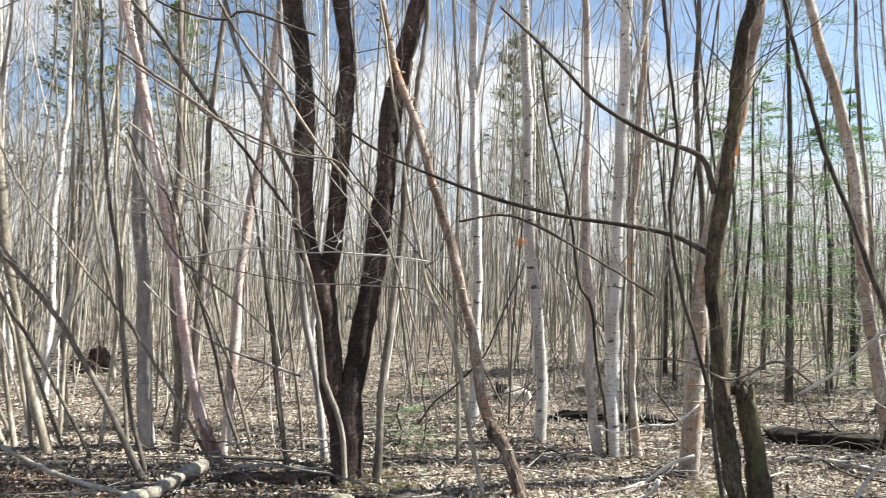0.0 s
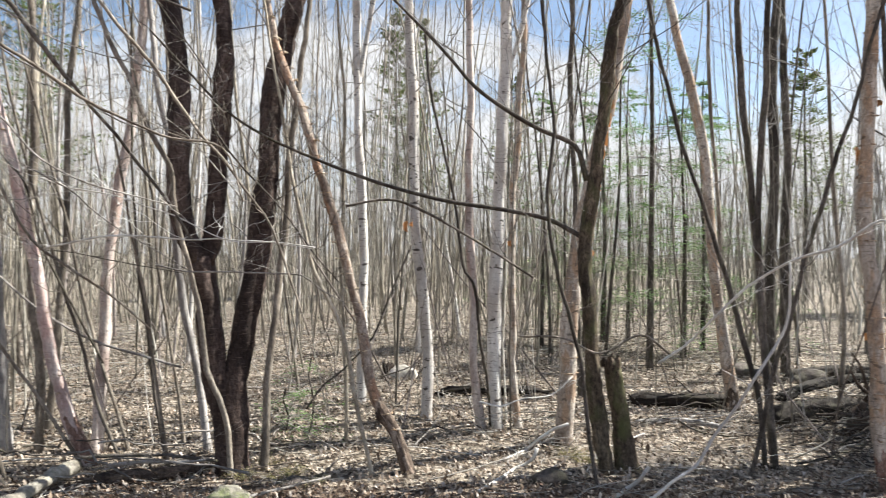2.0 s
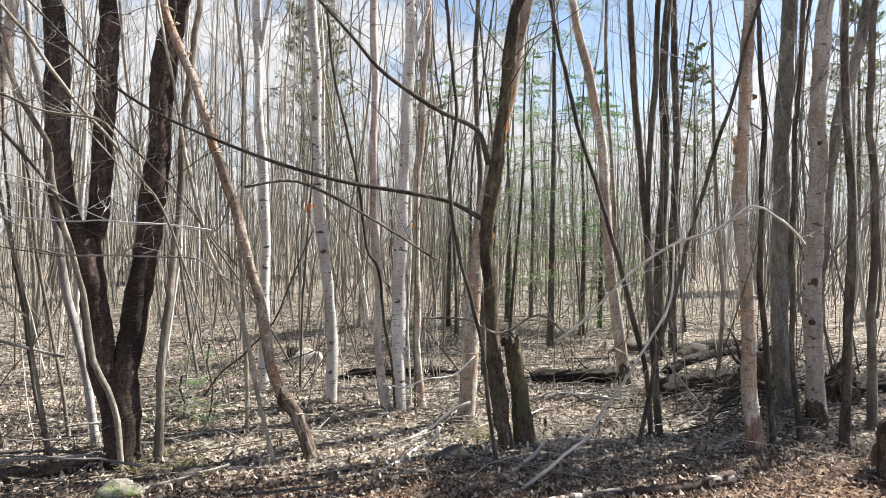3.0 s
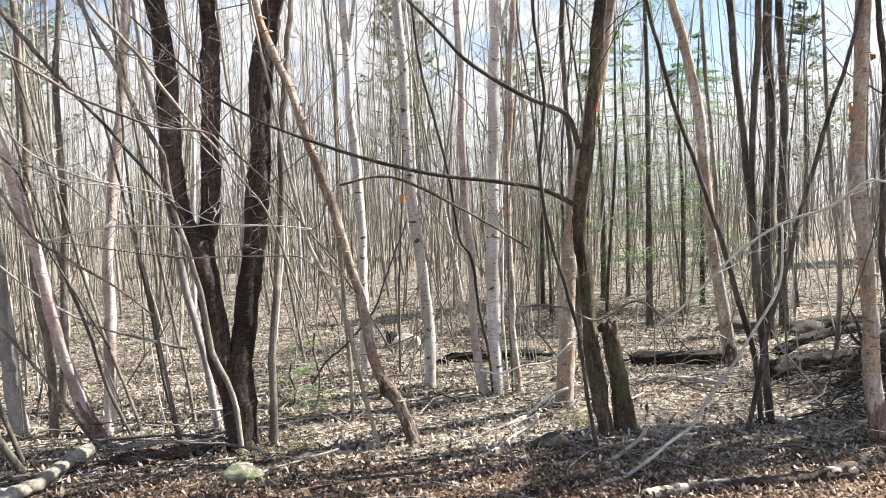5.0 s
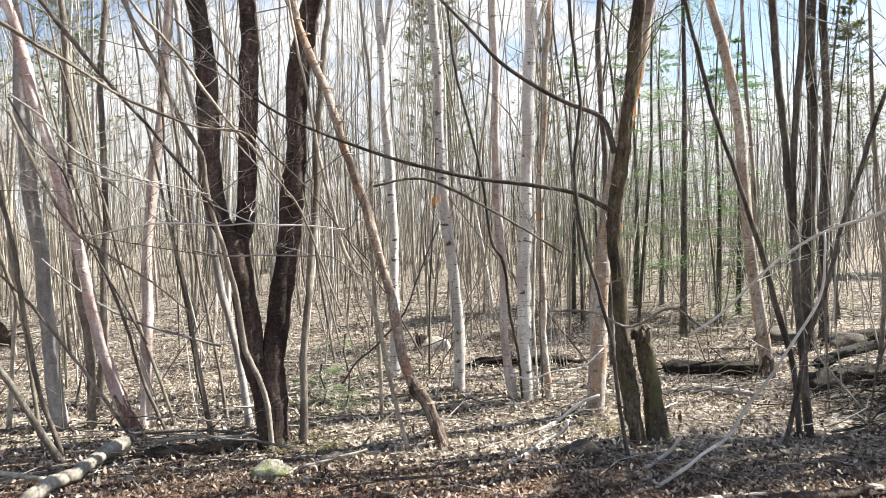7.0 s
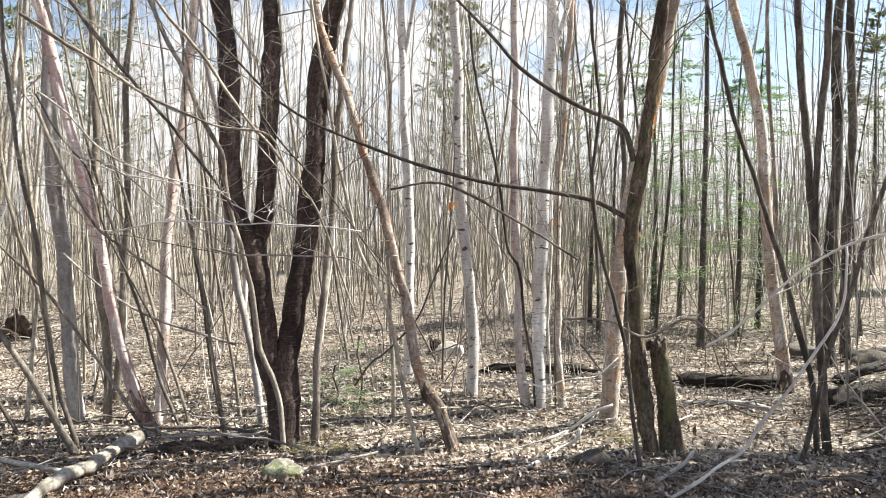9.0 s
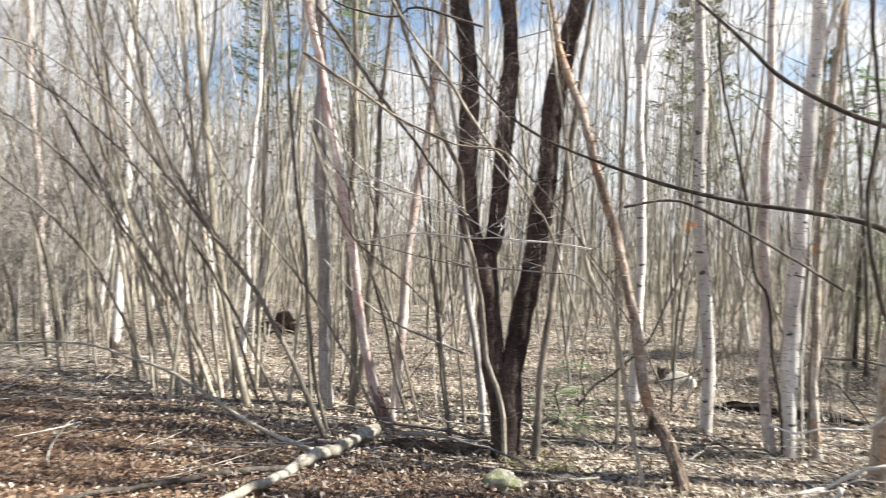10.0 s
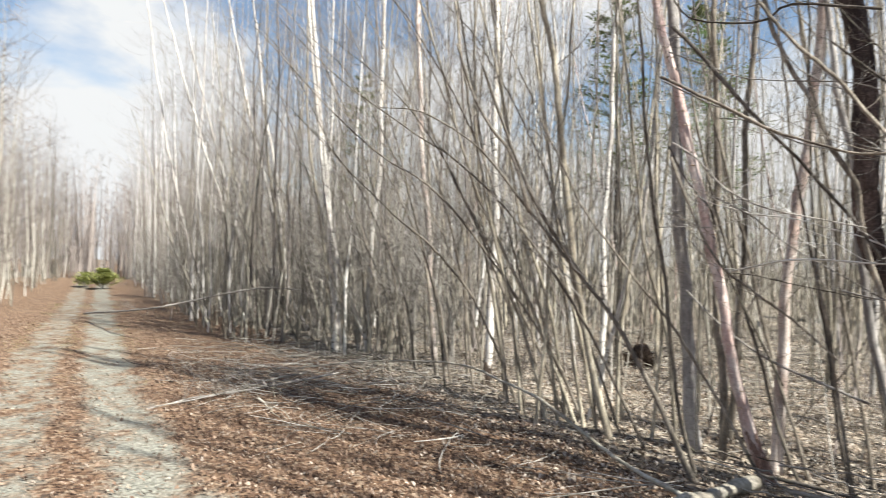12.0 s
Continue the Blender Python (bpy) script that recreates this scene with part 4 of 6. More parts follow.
grown_tree("maple_tree", "dark leaning trunk behind the white birch", "tree", (4.97, 4.32, 0.00),
           [([(4.97, 4.32, 0.00), (4.99, 4.30, 0.91), (5.02, 4.26, 1.72), (5.07, 4.21, 2.56), (5.14, 4.13, 3.04), (5.22, 4.04, 3.65)], 0.055, 0.024, True)], GREEN_GREY_BARK, top=11, twigs=12)
grown_tree("sapling", "thin dark stem by the peeling birch", "tree", (4.00, 3.80, 0.00),
           [([(4.00, 3.80, 0.00), (3.95, 3.85, 0.82), (3.92, 3.88, 1.60), (3.92, 3.89, 2.56), (3.89, 3.92, 3.44)], 0.024, 0.008, True)], DARK_BARK, top=8, twigs=8)
grown_tree("sapling", "thin dark stem of the shaded clump", "tree", (4.21, 3.74, 0.00),
           [([(4.21, 3.74, 0.00), (4.16, 3.79, 0.65), (4.14, 3.81, 1.34), (4.16, 3.79, 2.00), (4.17, 3.78, 2.78)], 0.025, 0.007, True)], DARK_BARK, top=7, twigs=8)
grown_tree("maple_tree", "dark stem at the edge of the debris", "tree", (4.41, 3.54, 0.00),
           [([(4.41, 3.54, 0.00), (4.42, 3.53, 0.85), (4.42, 3.52, 1.69), (4.39, 3.56, 2.37), (4.38, 3.58, 2.96), (4.38, 3.57, 3.38)], 0.037, 0.011, True)], DARK_BARK, top=9, twigs=10)
grown_tree("sapling", "thin grey stem at the edge of the debris", "tree", (5.02, 3.78, 0.00),
           [([(5.02, 3.78, 0.00), (5.01, 3.81, 0.97), (5.02, 3.79, 1.80), (4.98, 3.84, 2.63), (5.00, 3.82, 3.54)], 0.037, 0.011, True)], BROWN_BARK, top=9, twigs=10)
grown_tree("birch_tree", "white birch leaning towards the track", "tree", (-18.79, 9.86, 0.00),
           [([(-18.79, 9.86, 0.00), (-18.97, 9.53, 1.93), (-19.20, 9.09, 3.79), (-19.49, 8.54, 5.70), (-19.75, 8.04, 7.68), (-19.98, 7.61, 9.56)], 0.062, 0.02, True)], BIRCH, top=9.5, twigs=14, reach=1.4, group="birches along the track")
grown_tree("birch_tree", "white birch leaning towards the track", "tree", (-17.10, 9.29, 0.00),
           [([(-17.10, 9.29, 0.00), (-17.28, 8.96, 1.91), (-17.49, 8.57, 3.54), (-17.70, 8.19, 5.23), (-17.95, 7.74, 7.22), (-18.11, 7.44, 8.98)], 0.052, 0.016, True)], BIRCH, top=9.5, twigs=14, reach=1.4, group="birches along the track")
grown_tree("birch_tree", "white birch leaning towards the track", "tree", (-15.93, 9.62, 0.00),
           [([(-15.93, 9.62, 0.00), (-15.98, 9.54, 0.96), (-16.15, 9.27, 3.03), (-16.41, 8.84, 4.92), (-16.64, 8.45, 7.11), (-16.81, 8.17, 8.83)], 0.056, 0.018, True)], BIRCH, top=9.5, twigs=14, reach=1.4, group="birches along the track")
grown_tree("birch_tree", "white birch leaning towards the track", "tree", (-12.48, 8.11, 0.00),
           [([(-12.48, 8.11, 0.00), (-12.74, 7.70, 1.09), (-12.87, 7.51, 3.13), (-13.04, 7.25, 4.91), (-13.16, 7.07, 6.69)], 0.044, 0.014, True)], BIRCH, top=9.5, twigs=14, reach=1.4, group="birches along the track")
grown_tree("birch_tree", "white birch leaning towards the track", "tree", (-8.96, 7.10, 0.00),
           [([(-8.96, 7.10, 0.00), (-9.16, 6.86, 0.82), (-9.33, 6.64, 1.61), (-9.49, 6.45, 2.81), (-9.60, 6.31, 4.41), (-9.71, 6.17, 6.21)], 0.036, 0.012, True)], BIRCH, top=9.5, twigs=14, reach=1.4, group="birches along the track")
grown_tree("birch_tree", "white birch leaning towards the track", "tree", (-20.24, 9.01, 0.00),
           [([(-20.24, 9.01, 0.00), (-20.32, 8.83, 1.37), (-20.46, 8.52, 3.00), (-20.63, 8.15, 4.80)], 0.05, 0.016, True)], BIRCH, top=9.5, twigs=14, reach=1.4, group="birches along the track")
grown_tree("birch_tree", "white birch leaning towards the track", "tree", (-10.83, 7.64, 0.00),
           [([(-10.83, 7.64, 0.00), (-10.88, 7.58, 1.38), (-10.91, 7.53, 3.12), (-10.90, 7.55, 5.21), (-10.91, 7.54, 6.97)], 0.036, 0.012, True)], BIRCH, top=9.5, twigs=14, reach=1.4, group="birches along the track")
grown_tree("sapling", "leaning twiggy brown sapling over the verge", "tree", (-2.74, 5.17, 0.00),
           [([(-2.74, 5.17, 0.00), (-2.99, 5.04, 0.60), (-3.23, 4.92, 1.11), (-3.56, 4.75, 1.67), (-3.93, 4.55, 2.21), (-4.34, 4.34, 2.62), (-4.65, 4.18, 2.84)], 0.015, 0.003, True)], BROWN_BARK, top=3.6, twigs=16, reach=1.1, first=0.25, flare=0.1, group="leaning saplings", twig_mat=BROWN_BARK, subsubs=1)
grown_tree("sapling", "leaning twiggy brown sapling over the verge", "tree", (-3.59, 5.54, 0.00),
           [([(-3.59, 5.54, 0.00), (-3.84, 5.37, 0.64), (-4.19, 5.15, 1.32), (-4.62, 4.88, 1.98), (-5.03, 4.62, 2.46), (-5.43, 4.37, 2.76)], 0.017, 0.004, True)], BROWN_BARK, top=3.6, twigs=16, reach=1.1, first=0.25, flare=0.1, group="leaning saplings", twig_mat=BROWN_BARK, subsubs=1)
grown_tree("sapling", "leaning twiggy brown sapling over the verge", "tree", (-4.77, 5.93, 0.00),
           [([(-4.77, 5.93, 0.00), (-4.98, 5.77, 0.69), (-5.23, 5.57, 1.27), (-5.61, 5.27, 1.82), (-5.93, 5.01, 2.17)], 0.019, 0.004, True)], BROWN_BARK, top=3.6, twigs=16, reach=1.1, first=0.25, flare=0.1, group="leaning saplings", twig_mat=BROWN_BARK, subsubs=1)
grown_tree("sapling", "leaning twiggy brown sapling over the verge", "tree", (-1.81, 5.18, 0.00),
           [([(-1.81, 5.18, 0.00), (-2.11, 5.08, 0.58), (-2.45, 4.97, 1.15), (-2.80, 4.85, 1.64), (-3.10, 4.75, 2.07), (-3.30, 4.68, 2.47)], 0.014, 0.003, True)], BROWN_BARK, top=3.6, twigs=16, reach=1.1, first=0.25, flare=0.1, group="leaning saplings", twig_mat=BROWN_BARK, subsubs=1)
grown_tree("sapling", "leaning twiggy brown sapling over the verge", "tree", (-3.88, 5.65, 0.00),
           [([(-3.88, 5.65, 0.00), (-4.19, 5.44, 0.90), (-4.54, 5.21, 1.71), (-4.92, 4.95, 2.56), (-5.16, 4.79, 3.23), (-5.31, 4.69, 3.84)], 0.018, 0.004, True)], BROWN_BARK, top=3.6, twigs=16, reach=1.1, first=0.25, flare=0.1, group="leaning saplings", twig_mat=BROWN_BARK, subsubs=1)
grown_tree("sapling", "leaning twiggy brown sapling over the verge", "tree", (-3.12, 5.42, 0.00),
           [([(-3.12, 5.42, 0.00), (-3.38, 5.27, 0.86), (-3.69, 5.10, 1.73), (-3.99, 4.93, 2.58), (-4.23, 4.79, 3.32), (-4.38, 4.71, 3.85)], 0.016, 0.004, True)], BROWN_BARK, top=3.6, twigs=16, reach=1.1, first=0.25, flare=0.1, group="leaning saplings", twig_mat=BROWN_BARK, subsubs=1)



def leaning_sapling(x, y, height, out, girth):
    """A slender stem that bows towards the open track, with long thin branches on it."""
    way = unit(np.array([-0.85 + rng.normal(0, 0.2), -0.5 + rng.normal(0, 0.2)]))
    points = [(x + way[0] * out * u ** 1.6, y + way[1] * out * u ** 1.6, height * (u - 0.18 * u ** 3) / 0.82) for u in (0, 0.2, 0.4, 0.6, 0.8, 1.0)]
    grown_tree("sapling", "slender grey-brown sapling bowed over the verge", "tree", points[0], [(points, girth, 0.004, True)], DARK_BARK if rng.random() < 0.4 else BROWN_BARK,
               top=0, twigs=40, reach=1.1, first=0.2, flare=0.1, group="leaning saplings", subsubs=1)


for x, y, height, out, girth in ((-3.3, 5.3, 4.6, 1.9, 0.016), (-4.3, 5.5, 4.2, 2.3, 0.015), (-4.7, 5.7, 5.2, 1.8, 0.018), (-5.2, 5.9, 3.8, 2.2, 0.013), (-5.5, 6.0, 5.4, 2.0, 0.018),
                                 (-6.0, 6.1, 4.4, 2.4, 0.015), (-6.5, 6.3, 5.6, 1.8, 0.018), (-6.9, 6.3, 4.0, 2.2, 0.014), (-7.4, 6.5, 5.8, 2.2, 0.019), (-8.0, 6.6, 4.6, 2.0, 0.016),
                                 (-8.6, 6.8, 6.0, 2.4, 0.020), (-9.4, 6.9, 5.0, 2.0, 0.017), (-10.2, 7.2, 6.2, 2.2, 0.020), (-11.2, 7.4, 5.4, 2.4, 0.018), (-12.4, 7.7, 6.4, 2.2, 0.020), (-13.8, 8.0, 6.0, 2.4, 0.020), (-15.2, 8.4, 6.4, 2.6, 0.021), (-16.8, 8.9, 6.6, 2.4, 0.021), (-8.9, 6.6, 3.6, 2.2, 0.013), (-10.6, 7.0, 4.0, 2.4, 0.014),
                                 (-12.0, 7.4, 4.4, 2.4, 0.015), (-7.0, 6.1, 3.2, 2.0, 0.012), (-5.8, 5.8, 5.0, 2.6, 0.016), (-4.0, 5.4, 5.2, 2.4, 0.016), (-18.5, 9.3, 6.8, 2.6, 0.022), (-20.5, 9.8, 7.0, 2.6, 0.022)):
    leaning_sapling(x, y, height, out, girth)


# ---- fallen and hanging branches ----


def fallen_branch(name, label, points, r0, r1, material, twigs):
    points = np.asarray(points, float)
    ob = thing(name, points[0], label, "log" if name == "fallen_log" else "branch")
    line = curve_through(points - points[0], 0.06)
    rr = tapered(len(line), r0, r1)
    line = line + rng.normal(0, 1, line.shape) * 0.16 * rr[:, None]
    h = Heap()
    h.limb(line, rr, 14 if name == "fallen_log" else 8, 0.16 if name == "fallen_log" else 0.1, caps=True)
    part("stem", h, material, ob)
    if twigs:
        h = Heap()
        crown(h, line, rr * 2, 0.15, twigs * 2, 0.5, 3, 1, up=0.35, sides=3)
        part("spray", h, material, ob, kind="stuff")
    return ob


fallen_branch("fallen_log", "pale birch log lying on the verge", [(-2.11, 3.06, 0.05), (-2.07, 3.36, 0.05), (-1.98, 3.64, 0.05), (-1.94, 4.04, 0.05), (-1.84, 4.37, 0.05), (-1.77, 4.70, 0.05), (-1.71, 4.84, 0.05)], 0.0215, 0.0527, PALE_LOG, 0)
fallen_branch("fallen_branch", "grey bowed branch arching over the leaves", [(-1.98, 4.26, 0.03), (-2.09, 4.29, 0.04), (-2.49, 4.35, 0.12), (-2.86, 4.42, 0.24), (-3.20, 4.51, 0.35), (-3.59, 4.68, 0.41), (-4.08, 4.80, 0.46), (-4.46, 4.88, 0.51), (-4.87, 4.90, 0.52), (-5.42, 4.76, 0.49), (-6.01, 4.51, 0.43), (-6.65, 4.12, 0.32)], 0.0175, 0.0075, PALE_LOG, 4)
fallen_branch("fallen_branch", "dark branch half hidden in rusty leaves", [(-2.00, 3.88, 0.03), (-2.22, 3.77, 0.03), (-2.45, 3.57, 0.03), (-2.65, 3.35, 0.03), (-2.86, 3.15, 0.03), (-3.00, 2.97, 0.03), (-3.15, 2.76, 0.03)], 0.0253, 0.0130, DARK_BARK, 3)
fallen_branch("fallen_branch", "white barkless branch arching out of the ground", [(1.56, 3.47, 0.02), (1.75, 3.53, 0.02), (1.88, 3.45, 0.15), (2.04, 3.47, 0.24), (2.18, 3.50, 0.30), (2.32, 3.53, 0.46), (2.44, 3.51, 0.62), (2.56, 3.48, 0.82), (2.66, 3.47, 0.97), (2.75, 3.46, 1.13), (2.77, 3.45, 1.30), (2.77, 3.45, 1.52)], 0.0110, 0.0070, PALE_TWIG, 2)
fallen_branch("hanging_branch", "pale dead branch hung up among the stems", [(2.28, 4.13, 0.80), (2.44, 4.04, 0.94), (2.54, 3.87, 1.14), (2.71, 3.75, 1.36), (2.85, 3.52, 1.53), (3.03, 3.36, 1.62), (3.18, 3.22, 1.77), (3.27, 3.13, 1.71), (3.33, 3.06, 1.64), (3.46, 3.07, 1.53)], 0.0084, 0.0082, PALE_TWIG, 4)
fallen_branch("fallen_branch", "grey branch propped against the mossy tree", [(1.27, 4.59, 0.02), (1.54, 4.82, 0.02), (1.61, 4.73, 0.12), (1.73, 4.69, 0.21), (1.83, 4.65, 0.26)], 0.0127, 0.0111, PALE_TWIG, 2)
fallen_branch("fallen_branch", "pale stick on the leaf litter", [(0.97, 4.03, 0.02), (1.14, 4.20, 0.02), (1.33, 4.42, 0.02), (1.44, 4.36, 0.09), (1.47, 4.35, 0.18)], 0.0129, 0.0123, PALE_TWIG, 1)
fallen_branch("fallen_branch", "pale forked stick leaning on leaves", [(1.69, 3.71, 0.02), (1.92, 3.90, 0.02), (1.98, 3.81, 0.12), (2.03, 3.79, 0.20)], 0.0145, 0.0115, PALE_TWIG, 0)
fallen_branch("fallen_branch", "long thin stick by the mossy rock", [(-0.50, 4.14, 0.03), (-0.31, 4.25, 0.03), (-0.12, 4.35, 0.03), (0.03, 4.44, 0.03)], 0.0112, 0.0079, TWIG, 1)
fallen_branch("fallen_branch", "thin dark stick across the verge", [(-0.15, 3.80, 0.03), (0.06, 3.88, 0.03), (0.27, 3.89, 0.03), (0.55, 3.89, 0.03), (0.72, 4.02, 0.03)], 0.0102, 0.0073, DARK_BARK, 2)
fallen_branch("fallen_branch", "thin grey stick under the birches", [(1.00, 4.07, 0.03), (1.23, 3.91, 0.03), (1.38, 3.72, 0.03), (1.50, 3.56, 0.03)], 0.0093, 0.0052, BROWN_BARK, 2)
fallen_branch("fallen_branch", "thin sticks lying on the mound by the cherry tree", [(-1.69, 4.83, 0.12), (-1.41, 4.84, 0.12), (-1.13, 4.80, 0.12), (-0.84, 4.66, 0.12), (-0.74, 4.60, 0.12)], 0.0137, 0.0104, DARK_BARK, 2)
fallen_branch("fallen_branch", "grey stick on the mound by the cherry tree", [(-1.44, 4.63, 0.12), (-1.18, 4.66, 0.12), (-0.96, 4.62, 0.12), (-0.80, 4.65, 0.12)], 0.0130, 0.0084, TWIG, 1)
fallen_branch("fallen_branch", "long grey branch lying across the verge", [(-6.86, 2.52, 0.05), (-6.98, 2.85, 0.05), (-7.07, 3.10, 0.05), (-7.05, 3.39, 0.05), (-7.08, 3.76, 0.05), (-7.16, 4.42, 0.05), (-7.05, 5.05, 0.11)], 0.006, 0.0150, TWIG, 14)
fallen_branch("fallen_branch", "grey branch lying by the brush", [(-6.87, 2.51, 0.06), (-6.93, 3.01, 0.06), (-7.12, 3.63, 0.06), (-7.43, 4.26, 0.06), (-7.57, 4.86, 0.06)], 0.005, 0.0150, TWIG, 14)
fallen_branch("fallen_branch", "long pale branch bowed out of the brush", [(-18.69, 5.26, 0.10), (-13.26, 4.74, 0.57), (-12.50, 5.31, 0.74), (-11.74, 5.76, 0.93), (-10.96, 6.16, 1.06), (-10.16, 6.51, 1.04)], 0.0258, 0.0133, TWIG, 10)
fallen_branch("hanging_branch", "long thin grey branch crossing the thicket", [(-1.07, 5.06, 0.69), (-1.36, 5.10, 0.78), (-1.62, 5.13, 0.86), (-1.88, 5.15, 0.98), (-2.15, 5.15, 1.18), (-2.38, 5.16, 1.40)], 0.0104, 0.0076, TWIG, 4)
fallen_branch("hanging_branch", "white horizontal dead branch by the cherry tree", [(0.10, 4.19, 1.24), (-0.06, 4.19, 1.33), (-0.17, 4.24, 1.41), (-0.39, 4.27, 1.42), (-0.64, 4.29, 1.43), (-0.88, 4.30, 1.43), (-1.07, 4.31, 1.47)], 0.0041, 0.0059, TWIG, 4)
fallen_branch("hanging_branch", "pale thin branch crossing the cherry tree", [(-0.08, 4.19, 1.59), (-0.33, 4.18, 1.62), (-0.55, 4.20, 1.63), (-0.70, 4.23, 1.64), (-0.86, 4.20, 1.63), (-1.13, 4.19, 1.65), (-1.36, 4.17, 1.64), (-1.66, 4.17, 1.57)], 0.0037, 0.0060, PALE_TWIG, 4)
fallen_branch("hanging_branch", "grey drooping branch over the saplings", [(-0.11, 3.99, 1.05), (-0.23, 3.98, 1.41), (-0.35, 3.97, 1.73), (-0.50, 3.96, 1.94), (-0.62, 3.94, 2.11), (-0.73, 3.92, 2.23), (-0.87, 3.89, 2.43), (-1.00, 3.86, 2.63), (-1.19, 3.81, 2.85), (-1.38, 3.85, 3.13)], 0.0053, 0.0109, BROWN_BARK, 7)
fallen_branch("hanging_branch", "dark drooping branch over the saplings", [(-0.85, 4.20, 1.65), (-0.95, 4.18, 1.83), (-1.10, 4.14, 2.04), (-1.26, 4.10, 2.26), (-1.46, 4.03, 2.51), (-1.63, 3.96, 2.75), (-1.81, 4.00, 2.99), (-1.94, 3.93, 3.15)], 0.0077, 0.0137, DARK_BARK, 7)
fallen_branch("hanging_branch", "thin drooping branch with fine twigs", [(-0.49, 3.86, 1.85), (-0.60, 3.84, 2.15), (-0.87, 3.79, 2.19), (-1.01, 3.75, 2.24), (-1.26, 3.73, 2.35), (-1.48, 3.70, 2.50), (-1.64, 3.64, 2.60), (-1.87, 3.63, 2.75)], 0.0052, 0.0091, BROWN_BARK, 7)
fallen_branch("hanging_branch", "thin grey branch slanting through the saplings", [(-1.08, 4.25, 1.07), (-1.29, 4.19, 1.28), (-1.52, 4.11, 1.47), (-1.68, 4.05, 1.62), (-1.86, 4.08, 1.93), (-1.99, 4.02, 2.32)], 0.0059, 0.0100, BROWN_BARK, 7)
fallen_branch("hanging_branch", "fine grey branch among the stems", [(-0.88, 3.99, 1.82), (-1.12, 3.93, 1.88), (-1.34, 3.86, 1.94), (-1.58, 3.88, 2.07), (-1.72, 3.82, 2.25), (-1.89, 3.84, 2.38)], 0.0033, 0.0057, TWIG, 6)
fallen_branch("hanging_branch", "thin dark branch below the long sweeping one", [(1.44, 4.36, 1.39), (1.19, 4.44, 1.56), (0.88, 4.51, 1.75), (0.61, 4.55, 1.89), (0.41, 4.57, 1.94), (0.12, 4.59, 1.89)], 0.0082, 0.0102, DARK_BARK, 5)
fallen_branch("hanging_branch", "dark leaning dead stem in the birches", [(1.40, 5.36, 0.01), (1.32, 5.16, 0.46), (1.20, 4.96, 0.88), (1.11, 4.76, 1.28), (1.02, 4.79, 1.48), (0.97, 4.80, 1.87), (0.88, 4.81, 2.31), (0.77, 4.83, 2.78), (0.72, 4.84, 3.29)], 0.0120, 0.0110, DARK_BARK, 3)
fallen_branch("hanging_branch", "thin bowed branch by the stump", [(1.35, 4.39, 0.97), (1.60, 4.20, 0.98), (1.82, 4.06, 0.89), (2.07, 3.99, 1.02), (2.24, 3.90, 0.90)], 0.0082, 0.0080, BROWN_BARK, 3)
fallen_branch("hanging_branch", "overhanging branch above the verge", [(-2.00, 3.96, 3.43), (-1.91, 4.11, 3.26), (-1.62, 4.12, 3.15), (-1.41, 4.08, 3.11), (-1.26, 4.02, 3.14), (-0.80, 3.92, 2.96)], 0.0059, 0.0080, DARK_BARK, 6)

fallen_branch("hanging_branch", "long thin grey branch arching above the cherry tree", [(-2.00, 4.00, 3.02), (-1.78, 4.02, 2.90), (-1.68, 4.03, 2.84), (-1.54, 4.05, 2.77), (-1.39, 4.07, 2.73), (-1.25, 4.08, 2.70), (-1.08, 4.10, 2.67), (-0.91, 4.12, 2.62), (-0.75, 4.13, 2.52), (-0.64, 4.15, 2.42)], 0.0045, 0.0030, TWIG, 8)
fallen_branch("hanging_branch", "pale grey branch sweeping across the saplings", [(-2.06, 4.05, 2.85), (-1.88, 4.07, 2.73), (-1.77, 4.09, 2.66), (-1.64, 4.12, 2.59), (-1.53, 4.14, 2.51), (-1.38, 4.16, 2.42), (-1.26, 4.18, 2.35), (-1.08, 4.21, 2.29), (-0.92, 4.23, 2.25), (-0.67, 4.25, 2.22)], 0.0060, 0.0030, TWIG, 6)
fallen_branch("hanging_branch", "thin dark branch hooked over the cherry stems", [(-1.09, 4.30, 3.16), (-1.00, 4.32, 3.03), (-0.91, 4.33, 2.91), (-0.81, 4.35, 2.77), (-0.77, 4.37, 2.71), (-0.76, 4.38, 2.61), (-0.71, 4.40, 2.44)], 0.0050, 0.0030, DARK_BARK, 3)
fallen_branch("hanging_branch", "dark thin stem slanting through the thicket", [(-2.23, 4.50, 2.49), (-2.14, 4.55, 2.27), (-2.07, 4.60, 2.15), (-1.99, 4.65, 2.03), (-1.96, 4.70, 1.89), (-1.92, 4.75, 1.62), (-1.84, 4.80, 1.40), (-1.72, 4.85, 1.12), (-1.56, 4.90, 0.76)], 0.0065, 0.0075, DARK_BARK, 5)
fallen_branch("hanging_branch", "fine pale branch among the birch stems", [(-2.18, 4.20, 1.87), (-2.00, 4.20, 1.87), (-1.81, 4.20, 1.86), (-1.68, 4.20, 1.89), (-1.57, 4.20, 1.91), (-1.42, 4.20, 1.94)], 0.0030, 0.0020, TWIG, 3)
fallen_branch("hanging_branch", "thin grey branch drooping to the cherry tree", [(-1.75, 4.10, 2.06), (-1.62, 4.13, 1.98), (-1.51, 4.17, 1.91), (-1.40, 4.20, 1.80), (-1.25, 4.23, 1.68), (-1.06, 4.27, 1.56), (-0.86, 4.30, 1.43)], 0.0050, 0.0030, TWIG, 4)
